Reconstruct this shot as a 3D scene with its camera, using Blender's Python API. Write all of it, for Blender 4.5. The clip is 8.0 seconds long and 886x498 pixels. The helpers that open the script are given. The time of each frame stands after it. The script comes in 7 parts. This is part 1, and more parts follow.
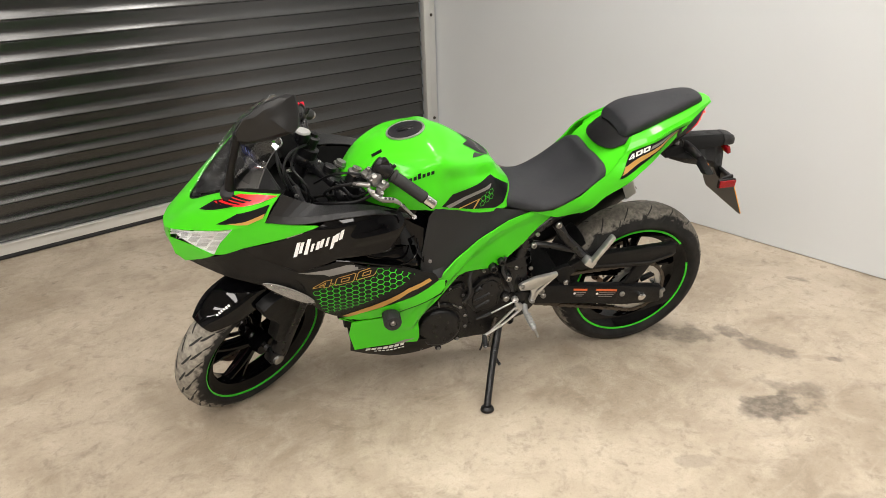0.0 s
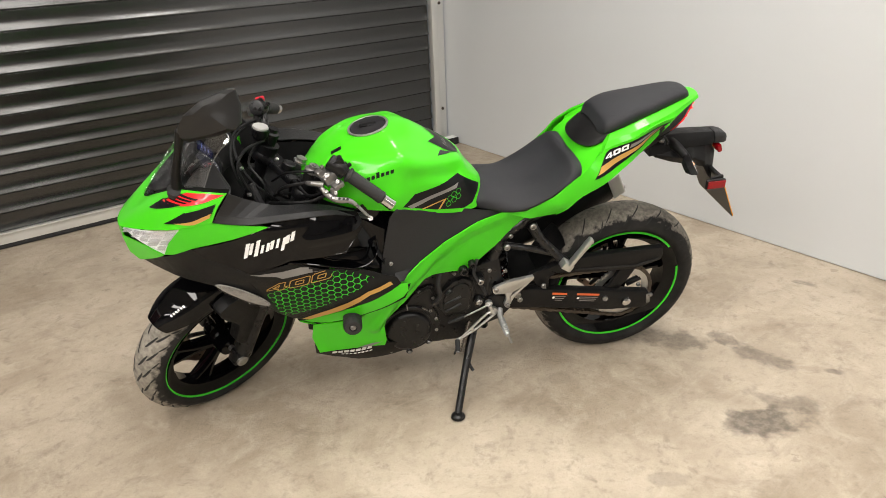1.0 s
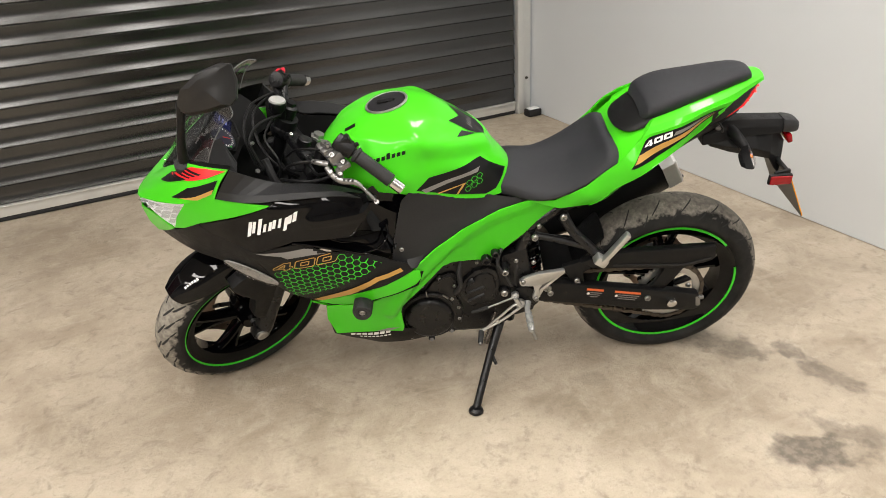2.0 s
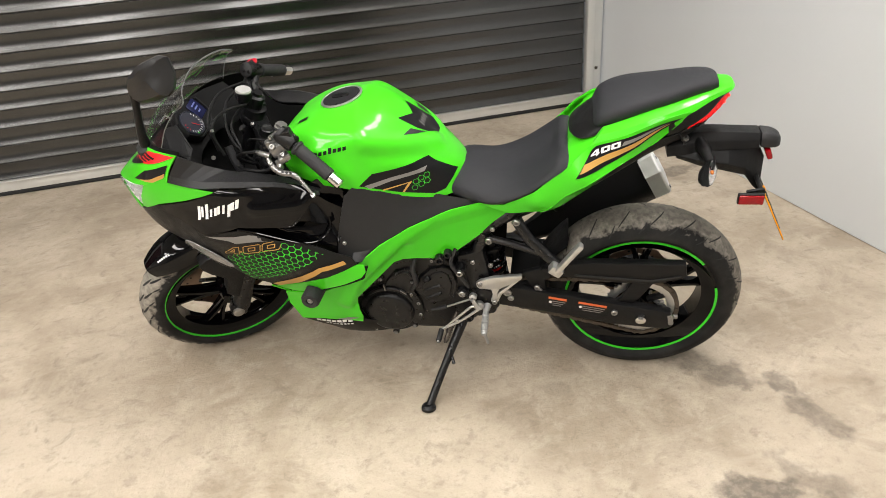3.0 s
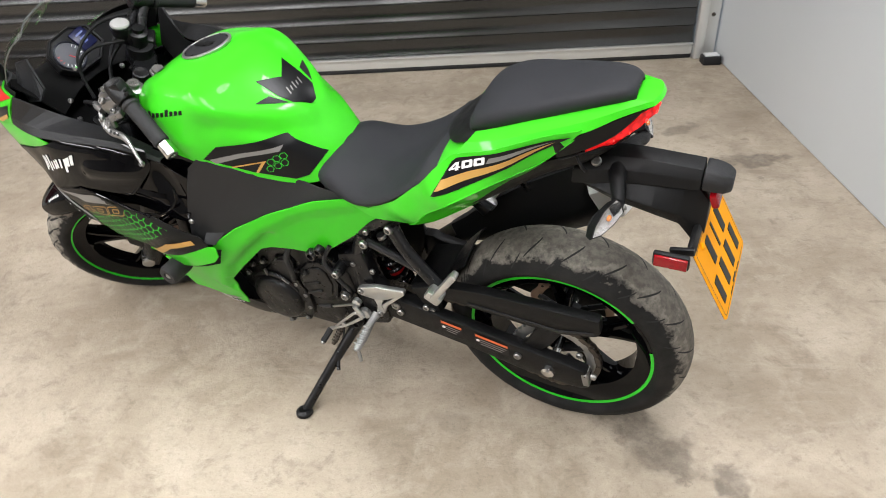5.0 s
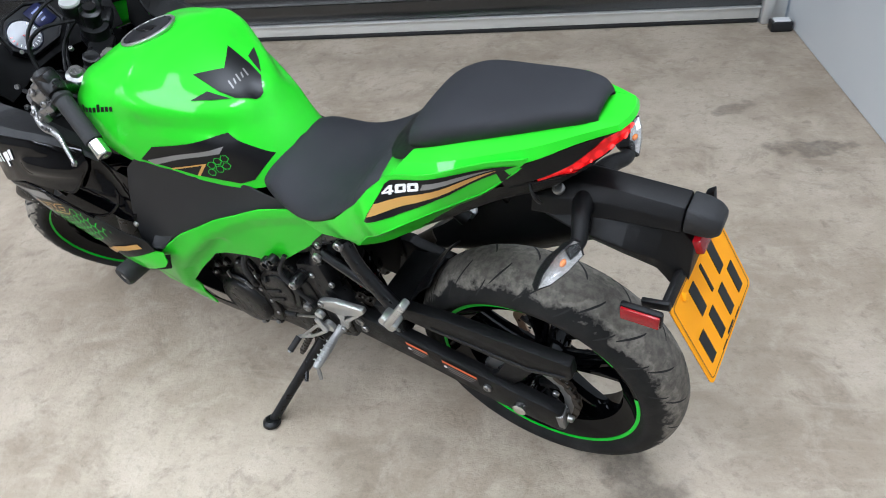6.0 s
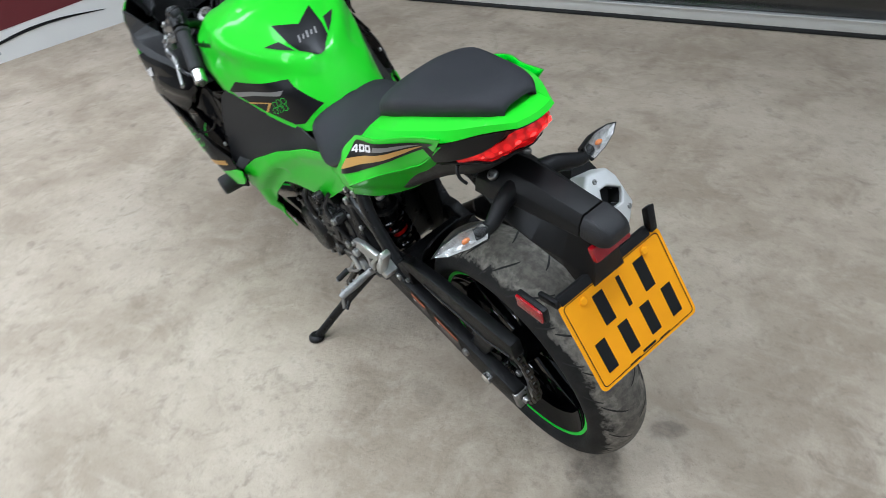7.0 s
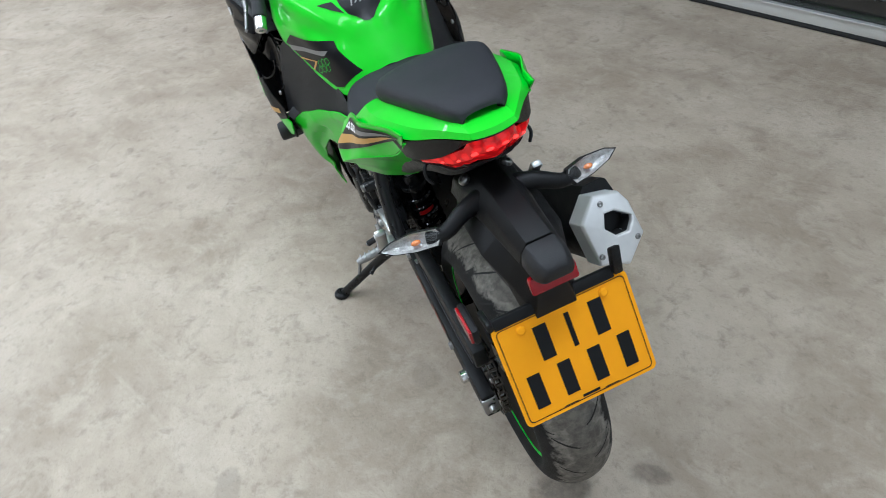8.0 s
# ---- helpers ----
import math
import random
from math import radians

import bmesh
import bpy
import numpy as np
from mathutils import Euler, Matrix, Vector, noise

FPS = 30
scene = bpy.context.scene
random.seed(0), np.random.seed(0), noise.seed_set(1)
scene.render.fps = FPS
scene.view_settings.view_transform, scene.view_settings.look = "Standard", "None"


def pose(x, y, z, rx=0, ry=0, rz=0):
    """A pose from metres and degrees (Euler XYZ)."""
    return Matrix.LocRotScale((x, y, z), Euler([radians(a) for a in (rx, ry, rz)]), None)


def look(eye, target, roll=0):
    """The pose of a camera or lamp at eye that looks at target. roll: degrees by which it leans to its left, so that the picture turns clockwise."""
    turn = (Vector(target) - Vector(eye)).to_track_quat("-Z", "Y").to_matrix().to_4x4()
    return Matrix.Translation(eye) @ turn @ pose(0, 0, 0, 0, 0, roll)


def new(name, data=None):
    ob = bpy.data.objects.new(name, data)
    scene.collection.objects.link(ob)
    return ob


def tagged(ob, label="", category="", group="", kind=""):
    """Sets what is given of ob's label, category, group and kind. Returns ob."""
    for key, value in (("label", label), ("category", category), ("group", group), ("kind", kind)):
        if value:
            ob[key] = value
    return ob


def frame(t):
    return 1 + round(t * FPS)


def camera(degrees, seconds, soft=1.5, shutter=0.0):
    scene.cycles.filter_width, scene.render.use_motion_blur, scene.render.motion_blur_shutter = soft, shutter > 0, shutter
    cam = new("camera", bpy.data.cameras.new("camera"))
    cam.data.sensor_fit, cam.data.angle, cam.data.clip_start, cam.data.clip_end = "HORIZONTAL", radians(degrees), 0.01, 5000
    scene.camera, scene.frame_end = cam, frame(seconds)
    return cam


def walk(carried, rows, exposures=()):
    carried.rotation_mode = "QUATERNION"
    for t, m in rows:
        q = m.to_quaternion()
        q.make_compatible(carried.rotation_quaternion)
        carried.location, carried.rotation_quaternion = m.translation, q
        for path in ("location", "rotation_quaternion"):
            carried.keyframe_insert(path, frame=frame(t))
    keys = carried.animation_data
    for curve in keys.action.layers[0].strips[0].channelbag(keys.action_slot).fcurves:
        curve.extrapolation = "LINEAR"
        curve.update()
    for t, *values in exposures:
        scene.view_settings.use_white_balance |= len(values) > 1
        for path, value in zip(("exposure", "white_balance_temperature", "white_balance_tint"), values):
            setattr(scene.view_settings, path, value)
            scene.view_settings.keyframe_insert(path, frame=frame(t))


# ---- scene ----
cam = camera(65.1, 8.0, soft=0.8, shutter=0.4)
PATH = [
    (0, (0.728, 0.311, 1.486), (1.982, 1.836, 0.61), -1.8),
    (0.5, (0.786, 0.299, 1.484), (2.022, 1.833, 0.596), -2.1),
    (1, (0.958, 0.261, 1.478), (2.118, 1.841, 0.572), -2.3),
    (1.5, (1.106, 0.221, 1.474), (2.112, 1.875, 0.516), -3.2),
    (1.7, (1.161, 0.236, 1.471), (2.094, 1.918, 0.487), -3.2),
    (2.8, (1.615, 0.139, 1.474), (2.205, 1.968, 0.489), -4.1),
    (3, (1.724, 0.073, 1.486), (2.209, 1.914, 0.464), -4.2),
    (3.5, (1.919, 0.04, 1.501), (2.236, 1.935, 0.515), -5.0),
    (4, (2.091, 0.171, 1.482), (2.338, 2.04, 0.427), -3.6),
    (4.5, (2.309, 0.298, 1.466), (2.474, 2.132, 0.337), -6.2),
    (4.7, (2.405, 0.333, 1.455), (2.48, 2.151, 0.293), -4.8),
    (5.8, (2.696, 0.609, 1.452), (2.494, 2.307, 0.132), -5.1),
    (6, (2.741, 0.649, 1.442), (2.482, 2.333, 0.115), -5.5),
    (6.5, (2.986, 0.677, 1.423), (2.448, 2.243, 0.036), -6.6),
    (7, (3.224, 0.683, 1.468), (2.325, 2.121, 0.13), -7.1),
    (7.5, (3.326, 0.78, 1.456), (2.263, 2.083, 0.1), -4.7),
    (8, (3.417, 0.903, 1.478), (2.231, 2.038, 0.074), -4.4),
]
EXPOSE = [(0, -0.05, 6500, 9), (1.7, -0.05, 6500, 9), (3.0, 0.1, 6400, 9), (4.7, 0.09, 6200, 9), (5.8, 0.01, 5320, 8), (6.5, -0.18, 5320, 6), (8, -0.38, 5200, 4)]
walk(cam, [(t, look(eye, target, roll)) for t, eye, target, roll in PATH], EXPOSE)

# ---- light ----
DOOR_Y, WALL_X, BACK_Y, FAR_X, CEIL = 4.43, 4.10, -6.0, -5.0, 3.4

world = bpy.data.worlds.new("world")
scene.world = world
world.use_nodes = True
wn = world.node_tree.nodes
sky = wn.new("ShaderNodeTexSky")
sky.sky_type, sky.sun_disc = "NISHITA", False
sky.sun_elevation, sky.sun_rotation = radians(35), radians(200)
world.node_tree.links.new(sky.outputs[0], wn["Background"].inputs[0])
wn["Background"].inputs[1].default_value = 0.08


def area(name, m, sx, sy, watts, colour):
    la = bpy.data.lights.new(name, "AREA")
    la.shape, la.size, la.size_y, la.energy, la.color = "RECTANGLE", sx, sy, watts, colour
    ob = new(name, la)
    ob.matrix_world = m
    return ob


# ceiling strip lights: x, y, length along y, watts
# the last, short strip is an added fill for the right wall and tail
STRIPS = [(-3.2, -0.2, 5.2, 112), (-1.5, -0.2, 5.2, 99), (0.2, -0.2, 5.2, 84), (1.95, -0.9, 4.6, 56), (3.1, 1.7, 1.6, 58)]
for tx, ty, ln, watts in STRIPS:
    area("strip_light", pose(tx, ty, CEIL - 0.075), 0.36, ln, watts, (1.0, 0.95, 0.915))


# ---- materials ----
def mat(name, colour, rough=0.5, metal=0.0, coat=0.0, spec=0.5, vary=0.0, scale=20.0, bump=0.0, bump_scale=200.0, rvary=0.0, coat_rough=0.03):
    m = bpy.data.materials.new(name)
    m.use_nodes = True
    nt = m.node_tree
    b = nt.nodes["Principled BSDF"]
    b.inputs["Base Color"].default_value = (*colour, 1)
    b.inputs["Roughness"].default_value = rough
    b.inputs["Metallic"].default_value = metal
    b.inputs["Coat Weight"].default_value = coat
    b.inputs["Coat Roughness"].default_value = coat_rough
    b.inputs["Specular IOR Level"].default_value = spec
    tc = nt.nodes.new("ShaderNodeTexCoord")
    if vary or rvary:
        n = nt.nodes.new("ShaderNodeTexNoise")
        n.inputs["Scale"].default_value, n.inputs["Detail"].default_value = scale, 6
        nt.links.new(tc.outputs["Object"], n.inputs["Vector"])
        if vary:
            mix = nt.nodes.new("ShaderNodeMix")
            mix.data_type, mix.blend_type = "RGBA", "MIX"
            mix.inputs[6].default_value = (*[c * (1 - vary) for c in colour], 1)
            mix.inputs[7].default_value = (*[min(1, c * (1 + vary)) for c in colour], 1)
            nt.links.new(n.outputs["Fac"], mix.inputs[0])
            nt.links.new(mix.outputs[2], b.inputs["Base Color"])
        if rvary:
            mr = nt.nodes.new("ShaderNodeMapRange")
            mr.inputs[1].default_value, mr.inputs[2].default_value = 0.3, 0.7
            mr.inputs[3].default_value, mr.inputs[4].default_value = max(0.02, rough - rvary), rough + rvary
            nt.links.new(n.outputs["Fac"], mr.inputs[0])
            nt.links.new(mr.outputs[0], b.inputs["Roughness"])
    if bump:
        n2 = nt.nodes.new("ShaderNodeTexNoise")
        n2.inputs["Scale"].default_value, n2.inputs["Detail"].default_value = bump_scale, 4
        nt.links.new(tc.outputs["Object"], n2.inputs["Vector"])
        bp = nt.nodes.new("ShaderNodeBump")
        bp.inputs["Strength"].default_value, bp.inputs["Distance"].default_value = bump, 0.002
        nt.links.new(n2.outputs["Fac"], bp.inputs["Height"])
        nt.links.new(bp.outputs[0], b.inputs["Normal"])
    return m


def rgb_mix(nt, fac, a, b, kind="MIX"):
    mix = nt.nodes.new("ShaderNodeMix")
    mix.data_type, mix.blend_type = "RGBA", kind
    for sock, v in ((0, fac), (6, a), (7, b)):
        if isinstance(v, bpy.types.NodeSocket):
            nt.links.new(v, mix.inputs[sock])
        elif sock == 0:
            mix.inputs[0].default_value = v
        else:
            mix.inputs[sock].default_value = (*v, 1)
    return mix.outputs[2]


def tex_noise(nt, vec, scale, detail=6, rough=0.55, lo=0.35, hi=0.65, distort=0.0):
    n = nt.nodes.new("ShaderNodeTexNoise")
    n.inputs["Scale"].default_value, n.inputs["Detail"].default_value = scale, detail
    n.inputs["Roughness"].default_value, n.inputs["Distortion"].default_value = rough, distort
    nt.links.new(vec, n.inputs["Vector"])
    mr = nt.nodes.new("ShaderNodeMapRange")
    mr.interpolation_type = "SMOOTHSTEP"
    mr.inputs[1].default_value, mr.inputs[2].default_value = lo, hi
    nt.links.new(n.outputs["Fac"], mr.inputs[0])
    return mr.outputs[0]


def calc(nt, op, a, b=None):
    n = nt.nodes.new("ShaderNodeMath")
    n.operation = op
    for i, v in enumerate((a, b)):
        if isinstance(v, bpy.types.NodeSocket):
            nt.links.new(v, n.inputs[i])
        elif v is not None:
            n.inputs[i].default_value = v
    return n.outputs[0]


GREEN = mat("green_paint", (0.062, 0.56, 0.012), 0.35, coat=0.6, spec=0.12, vary=0.04, scale=6, coat_rough=0.02)
GREEN.node_tree.nodes["Principled BSDF"].inputs["Coat IOR"].default_value = 1.34
GLOSS = mat("gloss_black", (0.0018, 0.0018, 0.0022), 0.12, coat=0.55, spec=0.0, coat_rough=0.02, rvary=0.05, scale=30)
MATTE = mat("matte_black_plastic", (0.0055, 0.0055, 0.0058), 0.45, spec=0.22, vary=0.25, scale=40, bump=0.25, bump_scale=900, rvary=0.08)
PLASTIC = mat("grained_black_plastic", (0.013, 0.013, 0.014), 0.5, spec=0.35, vary=0.2, scale=60, bump=0.5, bump_scale=700)
SEAT = mat("seat_vinyl", (0.0185, 0.0190, 0.0225), 0.55, spec=0.3, vary=0.15, scale=30, bump=0.6, bump_scale=1200)
ENGINE = mat("engine_paint", (0.0045, 0.0045, 0.005), 0.34, metal=0.0, spec=0.34, vary=0.35, scale=45, bump=0.3, bump_scale=500, rvary=0.12)
FRAME = mat("frame_paint", (0.005, 0.005, 0.0055), 0.32, coat=0.12, spec=0.35, rvary=0.1, scale=50)
CAST = mat("dull_cast_alloy", (0.36, 0.36, 0.355), 0.55, metal=0.6, vary=0.2, scale=80, rvary=0.1, bump=0.2, bump_scale=400)
CAPALLOY = mat("brushed_alloy", (0.72, 0.72, 0.71), 0.5, metal=0.55, vary=0.12, scale=50, rvary=0.15)
ALLOY = mat("cast_alloy", (0.55, 0.55, 0.54), 0.38, metal=0.9, vary=0.15, scale=60, rvary=0.1)
DULL = mat("dull_alloy", (0.25, 0.245, 0.24), 0.33, metal=0.8, vary=0.15, scale=60, rvary=0.1)
CHROME = mat("bright_steel", (0.62, 0.62, 0.61), 0.2, metal=1.0, vary=0.1, scale=80, rvary=0.08)
PALE = mat("pale_plastic", (0.33, 0.33, 0.32), 0.4, vary=0.1, scale=60)
BOLT = mat("zinc_bolt", (0.33, 0.325, 0.315), 0.40, metal=1.0, vary=0.2, scale=120)
RUBBER = mat("grip_rubber", (0.012, 0.012, 0.013), 0.65, vary=0.2, scale=80, bump=0.6, bump_scale=600)
STEELDK = mat("chain_steel", (0.10, 0.085, 0.07), 0.45, metal=0.8, vary=0.4, scale=150)
DISC = mat("brake_disc_steel", (0.30, 0.22, 0.17), 0.35, metal=0.9, vary=0.3, scale=40)
GOLD = mat("gold_film", (0.52, 0.30, 0.075), 0.35, metal=0.25)
GREY = mat("grey_film", (0.19, 0.185, 0.18), 0.35)
WHITE = mat("white_film", (0.78, 0.78, 0.78), 0.35)
LIME = mat("green_film", (0.045, 0.62, 0.02), 0.4)
RED = mat("red_film", (0.70, 0.008, 0.012), 0.35, coat=0.5)
BLACKF = mat("black_film", (0.006, 0.006, 0.007), 0.32, spec=0.2)
CARBON = mat("carbon_film", (0.018, 0.018, 0.020), 0.35, vary=0.8, scale=400, coat=0.2, spec=0.2)
ORANGE = mat("orange_film", (0.65, 0.13, 0.03), 0.45)
REDLENS = mat("red_lens", (0.60, 0.002, 0.003), 0.2, coat=0.8, spec=0.0, vary=0.4, scale=60, bump=0.5, bump_scale=70)
REFLECT = mat("red_reflector", (0.26, 0.003, 0.007), 0.2, coat=0.4, spec=0.2, vary=0.3, scale=300, bump=0.4, bump_scale=350)
AMBER = mat("amber_bulb", (0.75, 0.22, 0.04), 0.2, coat=1.0)
BACKING = mat("plate_back", (0.06, 0.055, 0.05), 0.5, vary=0.2, scale=20)
YELLOW = mat("plate_yellow", (0.88, 0.36, 0.0005), 0.5, spec=0.06, vary=0.05, scale=8, coat=0.05)
KILL = mat("red_switch", (0.6, 0.01, 0.03), 0.4)
DIAL = mat("dial_face", (0.016, 0.018, 0.030), 0.3, coat=0.25)
REDLENS.node_tree.nodes["Principled BSDF"].inputs["Emission Color"].default_value = (1.0, 0.012, 0.012, 1)
rn = REDLENS.node_tree
cells = rn.nodes.new("ShaderNodeTexVoronoi")
cells.inputs["Scale"].default_value = 75
rn.links.new(rn.nodes["Texture Coordinate"].outputs["Object"], cells.inputs["Vector"])
glow = rn.nodes.new("ShaderNodeMapRange")
glow.inputs[1].default_value, glow.inputs[2].default_value, glow.inputs[3].default_value, glow.inputs[4].default_value = 0.1, 0.6, 0.85, 0.14
rn.links.new(cells.outputs["Distance"], glow.inputs[0])
rn.links.new(glow.outputs[0], rn.nodes["Principled BSDF"].inputs["Emission Strength"])
LAMPSPOT = mat("lamp_point", (0.8, 0.03, 0.03), 0.2)
LAMPSPOT.node_tree.nodes["Principled BSDF"].inputs["Emission Color"].default_value = (1.0, 0.03, 0.02, 1)
LAMPSPOT.node_tree.nodes["Principled BSDF"].inputs["Emission Strength"].default_value = 2.4
LCDINK = mat("lcd_segments", (0.10, 0.13, 0.35), 0.3)
LCD = mat("lcd_glass", (0.010, 0.012, 0.045), 0.25, spec=0.2)


def lens_mat(name, tint, gloss, ripple=0.0):
    """Thin clear plastic: a tinted see-through sheet with a surface gloss."""
    m = bpy.data.materials.new(name)
    m.use_nodes = True
    nt = m.node_tree
    nt.nodes.remove(nt.nodes["Principled BSDF"])
    tr, gl = nt.nodes.new("ShaderNodeBsdfTransparent"), nt.nodes.new("ShaderNodeBsdfGlossy")
    tr.inputs[0].default_value = (*tint, 1)
    gl.inputs["Roughness"].default_value = 0.03
    if ripple:
        no, bp = nt.nodes.new("ShaderNodeTexNoise"), nt.nodes.new("ShaderNodeBump")
        nt.links.new(nt.nodes.new("ShaderNodeTexCoord").outputs["Object"], no.inputs["Vector"])
        no.inputs["Scale"].default_value, no.inputs["Detail"].default_value, no.inputs["Distortion"].default_value = 9, 0, 1.5
        bp.inputs["Strength"].default_value, bp.inputs["Distance"].default_value = ripple, 0.02
        nt.links.new(no.outputs["Fac"], bp.inputs["Height"])
        nt.links.new(bp.outputs[0], gl.inputs["Normal"])
    lw, mx = nt.nodes.new("ShaderNodeLayerWeight"), nt.nodes.new("ShaderNodeMixShader")
    lw.inputs[0].default_value = 0.5
    fac = calc(nt, "ADD", calc(nt, "MULTIPLY", calc(nt, "POWER", lw.outputs["Facing"], 4.0), 0.16), gloss)
    nt.links.new(fac, mx.inputs[0])
    nt.links.new(tr.outputs[0], mx.inputs[1])
    nt.links.new(gl.outputs[0], mx.inputs[2])
    nt.links.new(mx.outputs[0], nt.nodes["Material Output"].inputs[0])
    return m


SCREEN = lens_mat("smoked_screen", (0.93, 0.935, 0.94), 0.13, 0.14)
CLEAR = lens_mat("clear_lens", (0.96, 0.965, 0.97), 0.05)
# paler than the screen: the edge's caught light is put into its colour
EDGEGLASS = mat("polished_acrylic_edge", (0.12, 0.125, 0.125), 0.15, coat=0.8)
# black plastic taken darker still: shade inside recesses is put into this colour
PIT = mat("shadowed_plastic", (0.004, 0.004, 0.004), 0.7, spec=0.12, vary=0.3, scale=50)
INDIC2 = mat("faceted_reflector", (0.50, 0.49, 0.47), 0.2, metal=0.35, vary=0.6, scale=130, bump=1.0, bump_scale=170)
INDIC = mat("indicator_reflector", (0.36, 0.35, 0.34), 0.2, metal=0.3, vary=0.5, scale=60, bump=0.8, bump_scale=90)
REFLECTOR = mat("lamp_reflector", (0.95, 0.96, 0.97), 0.22, metal=0.0, vary=0.06, scale=70, bump=0.6, bump_scale=45)
FACET = mat("lamp_facets", (0.94, 0.95, 0.96), 0.12, metal=0.35, vary=0.10, scale=90, bump=0.5, bump_scale=60)
PLASTIC2 = mat("mirror_shell_plastic", (0.010, 0.010, 0.0105), 0.42, spec=0.4, vary=0.2, scale=40, bump=0.15, bump_scale=500)


def tyre_mat(name, dust, worn=(0.165, 0.150, 0.128)):
    """Rubber with grey-brown dust on the crown, by distance from the axle."""
    m = mat(name, (0.022, 0.021, 0.021), 0.7, spec=0.2, bump=0.3, bump_scale=500)
    nt = m.node_tree
    tc = nt.nodes["Texture Coordinate"]
    sx = nt.nodes.new("ShaderNodeSeparateXYZ")
    nt.links.new(tc.outputs["Object"], sx.inputs[0])
    r = calc(nt, "SQRT", calc(nt, "ADD", calc(nt, "MULTIPLY", sx.outputs[0], sx.outputs[0]), calc(nt, "MULTIPLY", sx.outputs[2], sx.outputs[2])))
    jag = tex_noise(nt, tc.outputs["Object"], 30, 4, 0.6, 0.28, 0.72)
    edge = calc(nt, "ADD", r, calc(nt, "MULTIPLY", calc(nt, "SUBTRACT", jag, 0.5), 0.020))
    mr = nt.nodes.new("ShaderNodeMapRange")
    mr.inputs[1].default_value, mr.inputs[2].default_value = dust - 0.003, dust + 0.011
    nt.links.new(edge, mr.inputs[0])
    mott = tex_noise(nt, tc.outputs["Object"], 55, 6, 0.65, 0.3, 0.7)
    fac = calc(nt, "MULTIPLY", mr.outputs[0], calc(nt, "ADD", calc(nt, "MULTIPLY", mott, 0.55), 0.5))
    side = rgb_mix(nt, tex_noise(nt, tc.outputs["Object"], 14, 6, 0.6, 0.3, 0.75), (0.009, 0.009, 0.009), (0.022, 0.021, 0.020))
    lit = nt.nodes.new("ShaderNodeMapRange")
    lit.inputs[1].default_value, lit.inputs[2].default_value = dust + 0.003, dust + 0.016
    nt.links.new(edge, lit.inputs[0])
    crown = rgb_mix(nt, lit.outputs[0], (0.36, 0.33, 0.285), worn)
    col = rgb_mix(nt, fac, side, crown)
    nt.links.new(col, nt.nodes["Principled BSDF"].inputs["Base Color"])
    return m


TYRE_R = tyre_mat("rear_tyre_rubber", 0.284)
TYRE_F = tyre_mat("front_tyre_rubber", 0.257, (0.30, 0.275, 0.235))
GROOVE = mat("tread_groove", (0.010, 0.0095, 0.009), 0.8, vary=0.3, scale=60)


